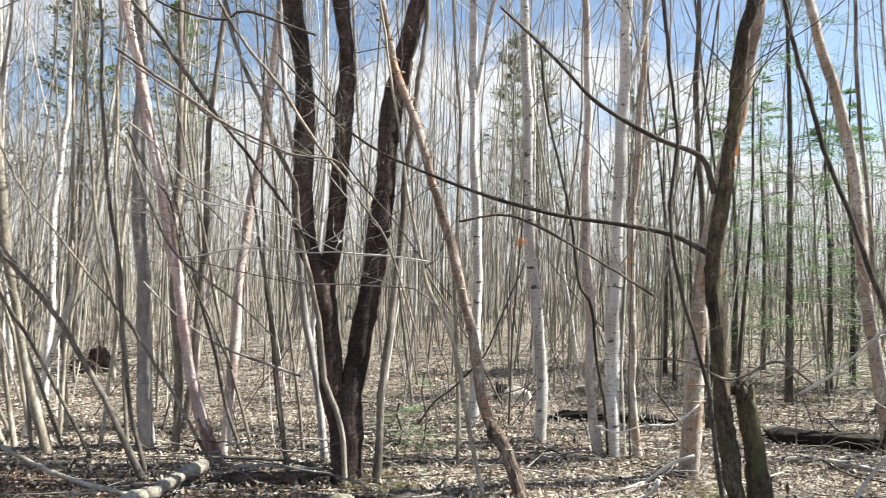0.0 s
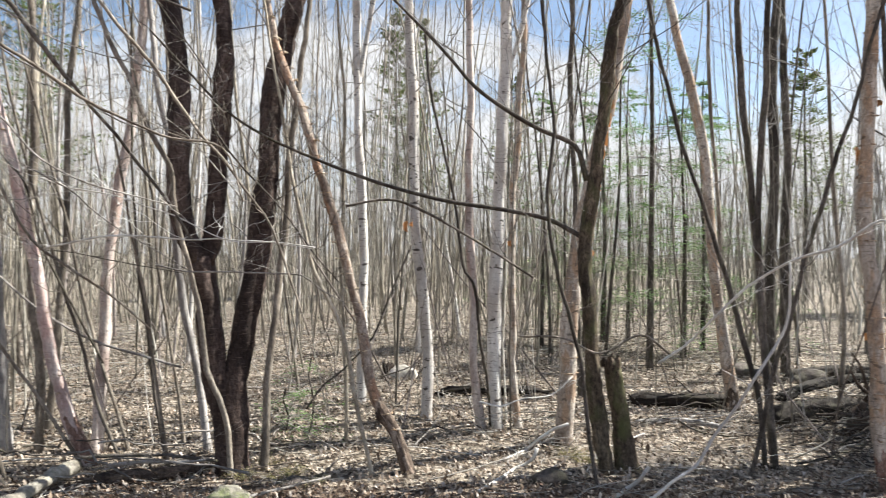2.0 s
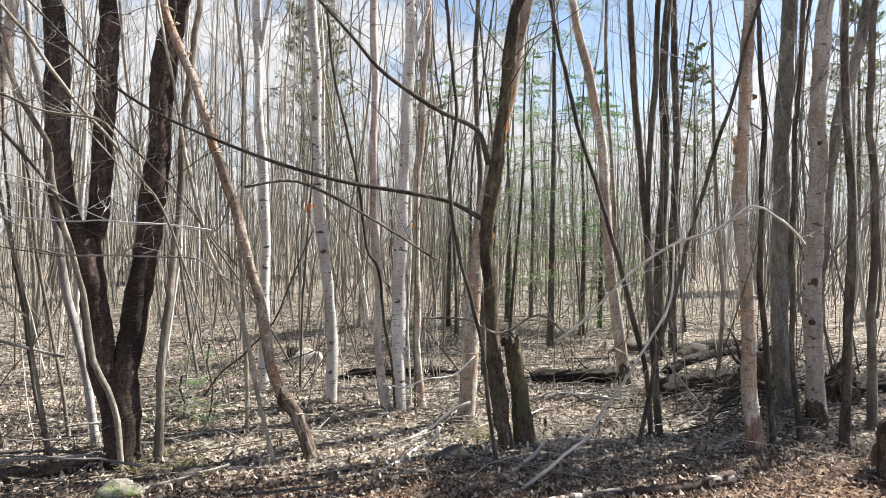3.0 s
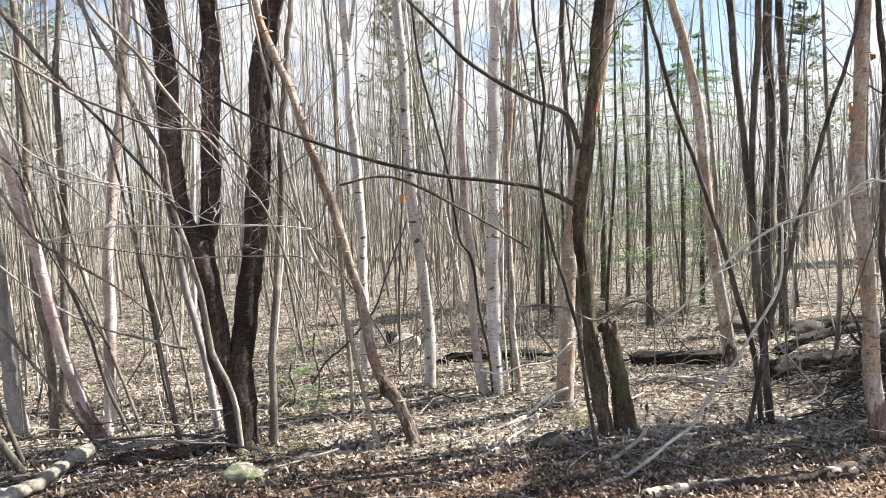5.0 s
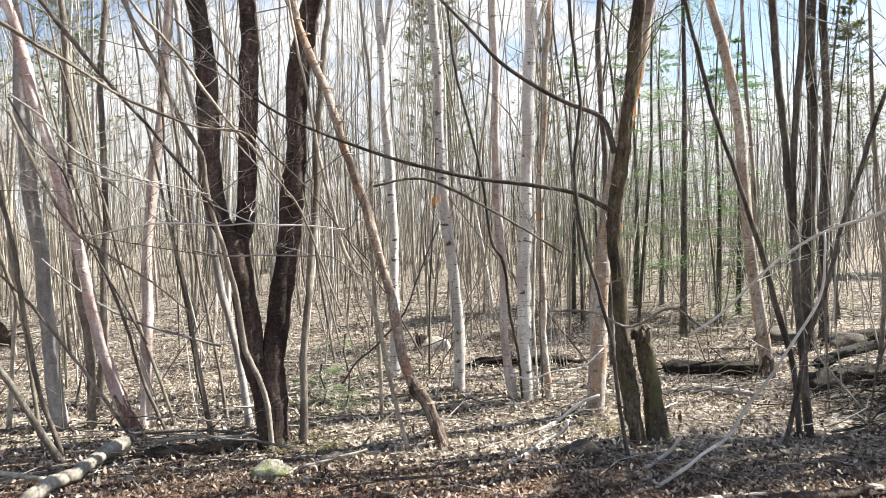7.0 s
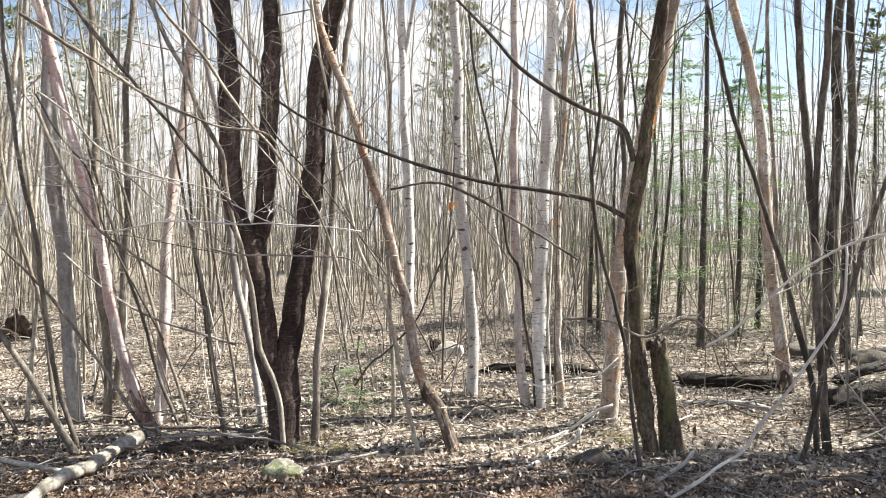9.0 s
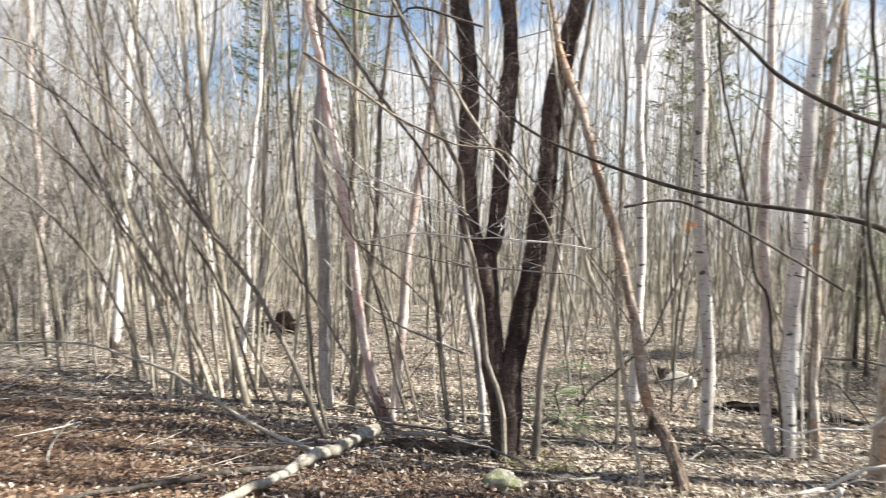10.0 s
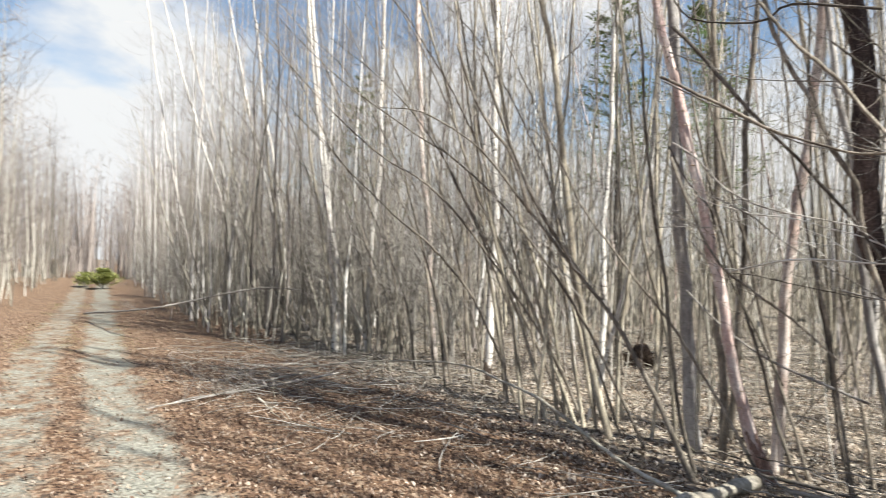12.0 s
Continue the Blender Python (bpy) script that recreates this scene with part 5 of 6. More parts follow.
fallen_branch("hanging_branch", "long fine pale branch crossing the dark stems", [(-1.69, 4.15, 1.99), (-1.51, 4.17, 1.93), (-1.42, 4.18, 1.92), (-1.26, 4.20, 1.89), (-1.10, 4.22, 1.83), (-0.94, 4.23, 1.78), (-0.71, 4.25, 1.66), (-0.57, 4.27, 1.62), (-0.36, 4.28, 1.62), (-0.10, 4.30, 1.58)], 0.0045, 0.0025, PALE_TWIG, 4)
fallen_branch("hanging_branch", "thin dark level branch by the birches", [(-1.80, 4.50, 1.56), (-1.66, 4.53, 1.55), (-1.43, 4.55, 1.50), (-1.18, 4.58, 1.45), (-0.97, 4.60, 1.41)], 0.0040, 0.0030, DARK_BARK, 3)
fallen_branch("hanging_branch", "dark crooked branch hanging below the cherry fork", [(-0.76, 4.35, 2.42), (-0.72, 4.37, 2.33), (-0.60, 4.39, 2.16), (-0.47, 4.41, 2.02), (-0.33, 4.44, 1.87), (-0.18, 4.46, 1.67), (-0.06, 4.48, 1.51), (0.08, 4.50, 1.35)], 0.0070, 0.0040, DARK_BARK, 8)
fallen_branch("hanging_branch", "short dark twig rising behind the cherry tree", [(-0.69, 4.60, 2.32), (-0.58, 4.60, 2.44), (-0.46, 4.60, 2.55)], 0.0040, 0.0020, DARK_BARK, 2)
fallen_branch("hanging_branch", "dark branch rising beside the yellow birch", [(-0.44, 4.45, 1.86), (-0.30, 4.44, 1.94), (-0.13, 4.42, 2.07), (0.03, 4.41, 2.18), (0.12, 4.40, 2.33)], 0.0050, 0.0020, DARK_BARK, 4)
fallen_branch("hanging_branch", "thin dark twig fork beside the yellow birch", [(-0.09, 4.40, 1.57), (-0.03, 4.40, 1.61), (0.04, 4.40, 1.80), (0.17, 4.40, 1.99)], 0.0045, 0.0020, DARK_BARK, 3)
fallen_branch("hanging_branch", "fine grey twig in front of the white birch", [(0.02, 4.60, 2.12), (0.15, 4.62, 2.16), (0.39, 4.65, 2.28), (0.53, 4.67, 2.21), (0.71, 4.70, 2.14)], 0.0030, 0.0020, TWIG, 3)
fallen_branch("hanging_branch", "dark slanting dead stick behind the yellow birch", [(0.65, 5.00, 1.62), (0.53, 5.00, 1.34), (0.43, 5.00, 1.09), (0.35, 5.00, 0.90), (0.14, 5.00, 0.67), (-0.03, 5.00, 0.53), (-0.15, 5.00, 0.36)], 0.0060, 0.0080, DARK_BARK, 4)
fallen_branch("hanging_branch", "brown dead stick by the pale stone", [(0.51, 6.20, 0.36), (0.79, 6.20, 0.44), (1.02, 6.20, 0.59), (1.27, 6.20, 0.73)], 0.0080, 0.0040, BROWN_BARK, 2)
fallen_branch("hanging_branch", "pale bare branch propped between the birches", [(1.15, 4.75, 0.43), (1.32, 4.78, 0.38), (1.51, 4.80, 0.43), (1.75, 4.83, 0.44), (1.94, 4.85, 0.58)], 0.0080, 0.0050, PALE_TWIG, 3)

# ---- ground ----
def track_offset(x, y):
    """Metres from the nearer wheel rut, towards the forest."""
    return (x - TRACK_AT.x) * 0.2900 + (y - TRACK_AT.y) * 0.9570 - TRACK_BEND * np.maximum(x - TRACK_AT.x, 0) ** 2


def floor_height(x, y):
    """Low bumps of the forest floor; the track's ruts lie a little lower."""
    off = track_offset(x, y)
    z = 0.035 * np.sin(0.9 * x + 0.6 * y) * np.sin(0.7 * y - 0.5 * x + 1.0) + 0.02 * np.sin(2.3 * x - 1.1 * y + 2) + 0.012 * np.sin(4.1 * y + 3.3 * x)
    z *= np.clip((off - 1.0) / 3.0, 0.25, 1.0)
    for centre in (0.0, -RUT_GAP):
        z = z - 0.05 * np.exp(-((off - centre) / 0.35) ** 2)
    far = np.clip((np.hypot(x, y) - 14) / 30, 0, 1)
    return z + 0.25 * far * np.sin(0.13 * x + 1.2) * np.cos(0.11 * y)


def make_ground():
    axis = np.concatenate([-np.geomspace(400, 14, 40), np.arange(-13.8, 13.9, 0.3), np.geomspace(14, 400, 40)])
    gx, gy = np.meshgrid(axis, axis + 3.0, indexing="ij")
    v = np.stack([gx, gy, floor_height(gx, gy)], -1).reshape(-1, 3)
    n = len(axis)
    i = np.arange(n * n).reshape(n, n)
    f = np.stack([i[:-1, :-1], i[1:, :-1], i[1:, 1:], i[:-1, 1:]], -1).reshape(-1, 4)
    h = Heap()
    h.v, h.f, h.n = [v], f.tolist(), len(v)
    tagged(new("ground", h.mesh("ground", GROUND)), "forest floor of pale leaf litter with a stony grassy track", "ground", kind="structure")


make_ground()


def make_litter(name, label, material, n, xs, ys, keep, size, ruffle):
    """Curled dead leaves lying on the floor, denser towards the track."""
    x, y = rng.uniform(*xs, n), rng.uniform(*ys, n)
    ok = keep(x, y)
    x, y = x[ok], y[ok]
    n = len(x)
    ang, s = rng.random(n) * 6.283, size * (0.35 + 1.05 * rng.random(n))
    c, d = np.cos(ang), np.sin(ang)
    tilt = rng.normal(0, ruffle, (n, 2))
    curl = s * rng.uniform(-0.3, 1.3, n)
    z = floor_height(x, y) + 0.008 + 0.03 * rng.random(n)
    h = Heap()
    shape = np.array([(-0.5, 0.0, 0), (-0.15, -0.34, 1), (-0.15, 0.34, 1), (0.2, -0.30, 1), (0.2, 0.30, 1), (0.55, 0.0, 0)])
    v = np.empty((n, 6, 3))
    wide = rng.uniform(0.35, 1.2, n)
    for k, (a, b, e) in enumerate(shape):
        a, b = a + rng.normal(0, 0.09, n), (b + rng.normal(0, 0.09, n)) * wide
        v[:, k, 0] = x + s * (a * c - b * d)
        v[:, k, 1] = y + s * (a * d + b * c)
        v[:, k, 2] = z + curl * e * np.abs(b) + s * (a * tilt[:, 0] + b * tilt[:, 1])
    base = (np.arange(n) * 6)[:, None]
    tri1, quad, tri2 = base + [0, 1, 2], base + [1, 3, 4, 2], base + [3, 5, 4]
    h.v, h.n = [v.reshape(-1, 3)], n * 6
    h.f = tri1.tolist() + quad.tolist() + tri2.tolist()
    tagged(new(name, h.mesh(name, material, False)), label, "leaf litter", kind="stuff")


make_litter("leaf_litter", "pale curled dead leaves covering the forest floor", LITTER, 320000, (-12, 10), (3.0, 15.5),
            lambda x, y: (track_offset(x, y) + rng.normal(0, 0.35, len(x)) > 3.1 - 0.75 * np.clip((x + 4) / 1.5, 0, 1)) & (rng.random(len(x)) < np.clip(1.3 - (np.hypot(x, y) - 4) / 7, 0.16, 1)), 0.024, 0.8)
def on_verge(x, y):
    off = track_offset(x, y) + rng.normal(0, 0.2, len(x))
    rut = np.minimum(np.abs(off), np.abs(off + RUT_GAP))
    return (off > -2.6) & (off < 3.3) & (rut > RUT_HALF + 0.06 * rng.random(len(x))) & (rng.random(len(x)) < np.clip(1.5 - np.hypot(x, y) / 8.5, 0.1, 1))


make_litter("rusty_leaf_litter", "rusty brown dead leaves on the verge of the track", RUSTY, 430000, (-20, 5), (0.2, 9), on_verge, 0.023, 0.6)


def make_sticks(name, label, n, lengths, shortest, thin, curve, verge=False):
    """Dead twigs and sticks lying on the litter, tips a little raised."""
    x, y = rng.uniform(-12, 9, n), rng.uniform(3.2, 14, n)
    ok = (track_offset(x, y) > 0.6) & (rng.random(n) < np.clip(track_offset(x, y) / 4, 0.2, 1))
    if verge:
        x, y = rng.normal(-7.6, 1.7, n), rng.uniform(2.4, 7.5, n)
        ok = (track_offset(x, y) > 0.9) & (track_offset(x, y) < 5.0) & (x < -4.6) & (rng.random(n) < np.clip(track_offset(x, y) / 3.5, 0.2, 1))
    x, y = x[ok], y[ok]
    n = len(x)
    ln = rng.gamma(2.0, lengths, n) + shortest
    ang = rng.random(n) * 6.283
    joints = 4 if shortest < 0.3 else 8
    u = np.linspace(-0.5, 0.5, joints)[None, :]
    pts = np.empty((n, joints, 3))
    bow = rng.normal(0, curve, (n, 1)) * ln[:, None] * (1 - 4 * u ** 2) + rng.normal(0, 0.008, (n, joints)).cumsum(axis=1)
    pts[:, :, 0] = x[:, None] + ln[:, None] * u * np.cos(ang)[:, None] - bow * np.sin(ang)[:, None]
    pts[:, :, 1] = y[:, None] + ln[:, None] * u * np.sin(ang)[:, None] + bow * np.cos(ang)[:, None]
    tip = np.abs(rng.normal(0, 0.09, (n, 1))) * ln[:, None]
    pts[:, :, 2] = floor_height(x, y)[:, None] + 0.014 + 0.012 * rng.random((n, 1)) + tip * (u + 0.5)
    rad = (thin + 0.0055 * rng.random(n) ** 3)[:, None] * np.linspace(1.0, 0.55, joints)[None, :]
    h = Heap()
    h.tubes(pts, rad, 3 if joints < 5 else 5)
    tagged(new(name, h.mesh(name, STICKS)), label, "twigs", kind="stuff")


make_sticks("fallen_twigs", "small dry twigs scattered over the leaf litter", 6000, 0.12, 0.06, 0.0018, 0.10)
make_sticks("fallen_sticks", "long thin crooked sticks lying over the leaf litter", 1300, 0.2, 0.45, 0.0030, 0.07)
make_sticks("verge_twigs", "thin grey dead twigs littering the verge of the track", 1500, 0.16, 0.30, 0.0012, 0.10, verge=True)


# ---- thicket ----
def clear_of_track(x, y, margin=0.0):
    off = track_offset(x, y)
    if x < -50:
        return True
    near = min(max((x + 13) / 7, 0), 1)
    return off > 1.7 + 2.0 * near + margin or off < -2.5 - 1.2 * near - margin


def pole_tree(name, label, material, height, r0, twig_mat, n_branch, reach, group):
    bends = [(0, 0, 0)]
    way = np.array([rng.normal(0, 0.04), rng.normal(0, 0.04), 1.0])
    while bends[-1][2] < height:
        way = unit(way + rng.normal(0, 0.065, 3) * [1, 1, 0] + [0, 0, 0.12])
        bends.append(tuple(np.array(bends[-1]) + way * 0.9))
    tree = thing(name, (0, 0, 0), label, "tree", group)
    line = rooted(curve_through(bends, 0.3))
    rr = tapered(len(line), r0, 0.005, 0.2, line)
    h = Heap()
    h.limb(line, rr, 8, 0.07)
    part("trunk", h, material, tree)
    h = Heap()
    crown(h, line, rr, 0.12, int(n_branch * 1.25), reach, 4, 1, up=0.7, sides=3, finest=0.0014, coarse=True)
    part("crown", h, twig_mat, tree, kind="stuff")
    return tree


POLES = []
for name, label, material, height, r0, count in (
        ("maple_sapling", "thin tan young maple in the thicket", TAN_BARK, 9.0, 0.020, 12),
        ("maple_sapling", "thin tan young maple in the thicket", TAN_BARK, 11.0, 0.030, 15),
        ("maple_sapling", "thin tan crooked young maple", TAN_BARK, 7.5, 0.014, 10),
        ("maple_sapling", "thin brown young maple in the thicket", BROWN_BARK, 10.0, 0.024, 14),
        ("maple_sapling", "thin brown crooked young maple", BROWN_BARK, 8.0, 0.017, 11),
        ("birch_sapling", "slim white young birch in the thicket", BIRCH, 11.0, 0.034, 14),
        ("birch_sapling", "slim pinkish young birch in the thicket", PINK_BIRCH, 10.0, 0.026, 13),
        ("grey_sapling", "slim smooth grey young tree in the thicket", GREY_BARK, 10.5, 0.03, 14),
        ("dark_sapling", "slim dark young tree in the thicket", DARK_BARK, 10.0, 0.028, 13)):
    POLES.append((pole_tree(name, label, material, height, r0, TWIG, count, 1.3, "thicket trees"), 0))


def taken(x, y, spots, gap):
    return any((x - a) ** 2 + (y - b) ** 2 < gap * gap for a, b in spots)


def plant_thicket():
    spots = [(o.location.x, o.location.y) for o in scene.objects if o.get("category") == "tree" and o.location.length > 0.5]
    weights = np.array([5, 4, 4, 3, 3, 1.6, 1.2, 1.5, 1.2])
    weights = weights / weights.sum()
    placed = 0
    first = set()
    while placed < 290:
        r = math.sqrt(rng.uniform(7.2 ** 2, 19.5 ** 2))
        a = radians(rng.uniform(-60, 80))
        x, y = -r * math.sin(a), r * math.cos(a)
        if not clear_of_track(x, y, 0.6) or taken(x, y, spots, 0.42):
            continue
        if (r < 9 or a < radians(-14)) and rng.random() < 0.55:
            continue
        k = int(rng.choice(len(POLES), p=weights))
        m = pose(x, y, floor_height(np.array(x), np.array(y)).item(), rng.normal(0, 2), rng.normal(0, 2), rng.uniform(0, 360))
        if k in first:
            copy = copy_thing(POLES[k][0], m)
        else:
            first.add(k)
            copy = POLES[k][0]
            copy.matrix_basis = m
        spots.append((x, y))
        placed += 1
    for k, (tree, _) in enumerate(POLES):
        if k not in first:
            tree.location = (-3.0 - k, 21.0, 0)


plant_thicket()


def far_woods(name, label, n, r_min, r_max, a_min, a_max, height, girth, branches, depth, edge=1.0, stem_mat=FAR_BARK, twig_mat=FAR_TWIG, finest=0.004, beside=False, up=0.6, spread=0.13):
    """Trees too many to count: bent poles with bare crowns in one mesh for stems and one for twigs."""
    x, y = [], []
    while len(x) < n:
        if beside:
            s, off = rng.uniform(r_min - 9.4, r_max - 9.4), rng.uniform(a_min, a_max)
            px, py = TRACK_AT.x + TRACK_WAY.x * s + 0.2900 * off, TRACK_AT.y + TRACK_WAY.y * s + 0.9570 * off
        else:
            r = math.sqrt(rng.uniform(r_min ** 2, r_max ** 2))
            a = radians(rng.uniform(a_min, a_max))
            px, py = -r * math.sin(a), r * math.cos(a)
        if clear_of_track(px, py, edge * rng.random() - 0.3):
            x.append(px)
            y.append(py)
    x, y = np.array(x), np.array(y)
    m = 9 if r_min < 36 else 5
    u = np.linspace(0, 1, m)[None, :]
    hts = height * (0.7 + 0.5 * rng.random(n))
    lean = rng.normal(0, 0.045, (n, 2))
    bend = rng.normal(0, 0.16, (n, m, 2)).cumsum(axis=1) * 0.35
    bend[:, 0] = 0
    pts = np.empty((n, m, 3))
    pts[:, :, 0] = x[:, None] + lean[:, :1] * hts[:, None] * u + bend[:, :, 0]
    pts[:, :, 1] = y[:, None] + lean[:, 1:] * hts[:, None] * u + bend[:, :, 1]
    pts[:, :, 2] = floor_height(x, y)[:, None] - 0.1 + hts[:, None] * u
    r0 = girth * (0.5 + rng.random(n) ** 2 * 1.3)
    rad = r0[:, None] * (1 - 0.9 * u ** 0.9)
    stems = Heap()
    stems.tubes(pts, rad, 5)
    tw = Heap()
    for k in range(n):
        crown(tw, pts[k], rad[k], 0.10, branches, spread * hts[k], depth, 0, sides=3, up=up, finest=finest, coarse=True)
    woods = thing(name, (0, 0, 0), label, "woods")
    woods["kind"] = "stuff"
    part("trunks", stems, stem_mat, woods, kind="stuff")
    part("crowns", tw, twig_mat, woods, kind="stuff")


far_woods("thicket_behind", "dense bare thicket of tan poles further into the forest", 760, 13, 38, -12, 68, 7.8, 0.022, 9, 4, finest=0.0017)
far_woods("open_thicket_behind", "more open bare thicket of grey poles deeper in the forest", 420, 13, 38, -62, -12, 6.2, 0.022, 6, 4, finest=0.0015)
far_woods("woods_beyond", "distant bare grey-brown forest", 1500, 36, 85, -66, 70, 9.0, 0.05, 6, 2, finest=0.010)
far_woods("woods_along_track", "bare birch and maple wood lining the track", 340, 5, 60, 1.5, 9, 10.0, 0.025, 28, 5, edge=0.5, stem_mat=FAR_BIRCH, twig_mat=TRACK_TWIG, finest=0.0023, beside=True, up=0.35, spread=0.16)
far_woods("woods_left_of_track", "bare birch wood along the far side of the track", 280, 6, 62, -7, -2.2, 9.0, 0.028, 20, 3, edge=0.4, stem_mat=FAR_BARK, twig_mat=TRACK_TWIG, finest=0.005, beside=True, up=0.4, spread=0.16)
far_woods("woods_at_track_end", "hazy bare wood where the track ends", 560, 52, 92, 64, 88, 8.5, 0.07, 8, 2, stem_mat=TRACK_TWIG, twig_mat=TRACK_TWIG, finest=0.016)
far_woods("woods_across_track", "bare wood on the other side of the track", 170, 6, 40, 112, 245, 11.0, 0.05, 6, 2)
far_woods("woods_towards_sun", "open bare wood beyond the debris pile", 60, 12, 40, 245, 298, 10.5, 0.04, 8, 2, finest=0.0025)
# Extra trees, meant to stand out of view, that streak the verge with shadow.
far_woods("woods_beside_debris", "bare wood beyond the debris pile, added to cast shade on the verge", 26, -23, -10.5, 5.2, 10, 10.0, 0.04, 12, 3, finest=0.003, beside=True)


def undergrowth(name, label, n, r_min, r_max, sides, joints, shoots_each, thick, beside=None, lean=0.16, material=None):
    """Thin whips and shoots between the trees."""
    x, y = [], []
    while len(x) < n:
        r, a = math.sqrt(rng.uniform(r_min ** 2, r_max ** 2)), radians(rng.uniform(-60, 78))
        px, py = -r * math.sin(a), r * math.cos(a)
        if beside:
            along, off = rng.uniform(r_min, r_max), rng.uniform(*beside)
            px, py = TRACK_AT.x + TRACK_WAY.x * (along - 9.4) + 0.2900 * off, TRACK_AT.y + TRACK_WAY.y * (along - 9.4) + 0.9570 * off
        if clear_of_track(px, py, 0.4 * rng.random()):
            x.append(px)
            y.append(py)
    x, y = np.array(x), np.array(y)
    foot = np.stack([x, y, floor_height(x, y) - 0.03], 1)
    h = Heap()
    size = 0.7 + rng.gamma(2.0, 1.0, n)
    shoots = sprays(h, foot, np.stack([rng.normal(0, lean, n), rng.normal(0, lean, n), np.ones(n)], 1), size, thick * (0.0035 + 0.0028 * size), sides, joints, 0.0, 0.07)
    which = np.repeat(np.arange(n), shoots_each)
    s = 0.25 + 0.7 * rng.random(len(which))
    j = np.clip(s * (joints - 1), 0, joints - 1.001)
    jj = j.astype(int)
    st = shoots[which, jj] + (shoots[which, jj + 1] - shoots[which, jj]) * (j - jj)[:, None]
    sprays(h, st, rng.normal(0, 1, (len(which), 3)) * [1, 1, 0.3] + [0, 0, 0.8], size[which] * (0.12 + 0.25 * rng.random(len(which))), np.full(len(which), 0.0028 * thick), 3, 3 if joints > 4 else 2, 0.1, 0.12)
    tagged(new(name, h.mesh(name, material or FAR_BARK)), label, "undergrowth", kind="stuff")


undergrowth("undergrowth", "thin bare whips and shoots between the trees", 1100, 5.6, 22, 4, 6, 5, 0.7, lean=0.1)
undergrowth("low_brush", "thin dark crooked brush leaning over the leaf litter", 110, 5.2, 10, 4, 7, 4, 0.65, lean=0.55, material=TRACK_TWIG)
undergrowth("far_undergrowth", "dense bare brush low down in the distant forest", 2200, 15, 45, 3, 4, 6, 1.5, lean=0.1)
undergrowth("track_side_brush", "bare brush along the edge of the track", 620, 3, 55, 4, 4, 8, 1.5, (1.6, 4.6))


def make_grass():
    """Thin yellowish blades between and beside the ruts."""
    n = 2600
    along, off = rng.uniform(2, 22, n), rng.choice([-0.5, 0.35, -1.35], n) + rng.normal(0, 0.13, n)
    keep = np.sin(along * 1.7 + off) + np.sin(along * 0.6 + 2) > -0.1
    along, off = along[keep], off[keep]
    n = len(along)
    x = TRACK_AT.x + TRACK_WAY.x * (along - 9.4) + 0.2900 * off
    y = TRACK_AT.y + TRACK_WAY.y * (along - 9.4) + 0.9570 * off + TRACK_BEND * np.maximum(x - TRACK_AT.x, 0) ** 2
    h = Heap()
    sprays(h, np.stack([x, y, floor_height(x, y) - 0.005], 1), np.stack([rng.normal(0, 0.5, n), rng.normal(0, 0.5, n), np.ones(n)], 1), rng.uniform(0.04, 0.13, n), np.full(n, 0.0017), 3, 3, -0.3, 0.2)
    tagged(new("grass", h.mesh("grass", GRASS)), "short dry yellow-green grass along the ruts", "grass", kind="stuff")


make_grass()


# ---- stones, stumps, rotten logs ----
def lump(heap, size, seed, rough=0.14, rings=18, sides=26):
    """An uneven rounded body, flattened below."""
    r = np.random.default_rng(seed)
    ph = r.random((5, 3)) * 6.283
    k = r.normal(0, 2.2, (5, 3))
    u = np.linspace(0.02, math.pi - 0.02, rings)
    a = np.arange(sides) * 2 * math.pi / sides
    d = np.stack([np.sin(u)[:, None] * np.cos(a), np.sin(u)[:, None] * np.sin(a), np.cos(u)[:, None] * np.ones(sides)], -1)
    bump = sum(np.sin(d @ k[i] + ph[i, 0]) / (1 + 0.5 * i) for i in range(5)) + sum(0.22 * np.sin(d @ (3 * k[i]) + ph[i, 1]) for i in range(5))
    body = d * (1 + rough * bump)[..., None] * np.asarray(size)
    idx = np.arange(rings * sides).reshape(rings, sides) + heap.n
    nxt = np.roll(idx, -1, axis=1)
    heap.v.append(body.reshape(-1, 3))
    heap.f.extend(np.stack([idx[:-1], idx[1:], nxt[1:], nxt[:-1]], -1).reshape(-1, 4).tolist())
    heap.f += [idx[0].tolist(), idx[-1, ::-1].tolist()]
    heap.n += rings * sides


def stone(at, size, label, seed, sink=0.35, turn=0, material=None):
    h = Heap()
    lump(h, size, seed)
    ob = new("rock", h.mesh("rock", material or ROCK))
    ob.matrix_basis = pose(at[0], at[1], floor_height(np.array(at[0]), np.array(at[1])).item() + size[2] * (1 - 2 * sink) * 0.5, 0, 0, turn)
    tagged(ob, label, "rock")


stone((-0.57, 4.14), (0.12, 0.09, 0.085), "small mossy grey rock on the verge", 3, 0.2)
stone((1.49, 4.11), (0.12, 0.09, 0.07), "flat dull brown rock below the mossy tree", 5, 0.3, 0, DULL_ROCK)
stone((-0.20, 4.45), (0.11, 0.08, 0.06), "low rock overgrown with dry grass", 8, 0.42, 20, DULL_ROCK)
stone((0.90, 7.73), (0.18, 0.14, 0.13), "pale sunlit stone deep in the forest", 11, 0.2, 0, SUNLIT_ROCK)
stone((5.78, 6.82), (0.26, 0.2, 0.13), "dull stone on the debris pile", 14, 0.2, 0, DULL_ROCK)
stone((5.33, 7.51), (0.3, 0.2, 0.12), "dull stone behind the dark stems", 17, 0.25, 0, DULL_ROCK)


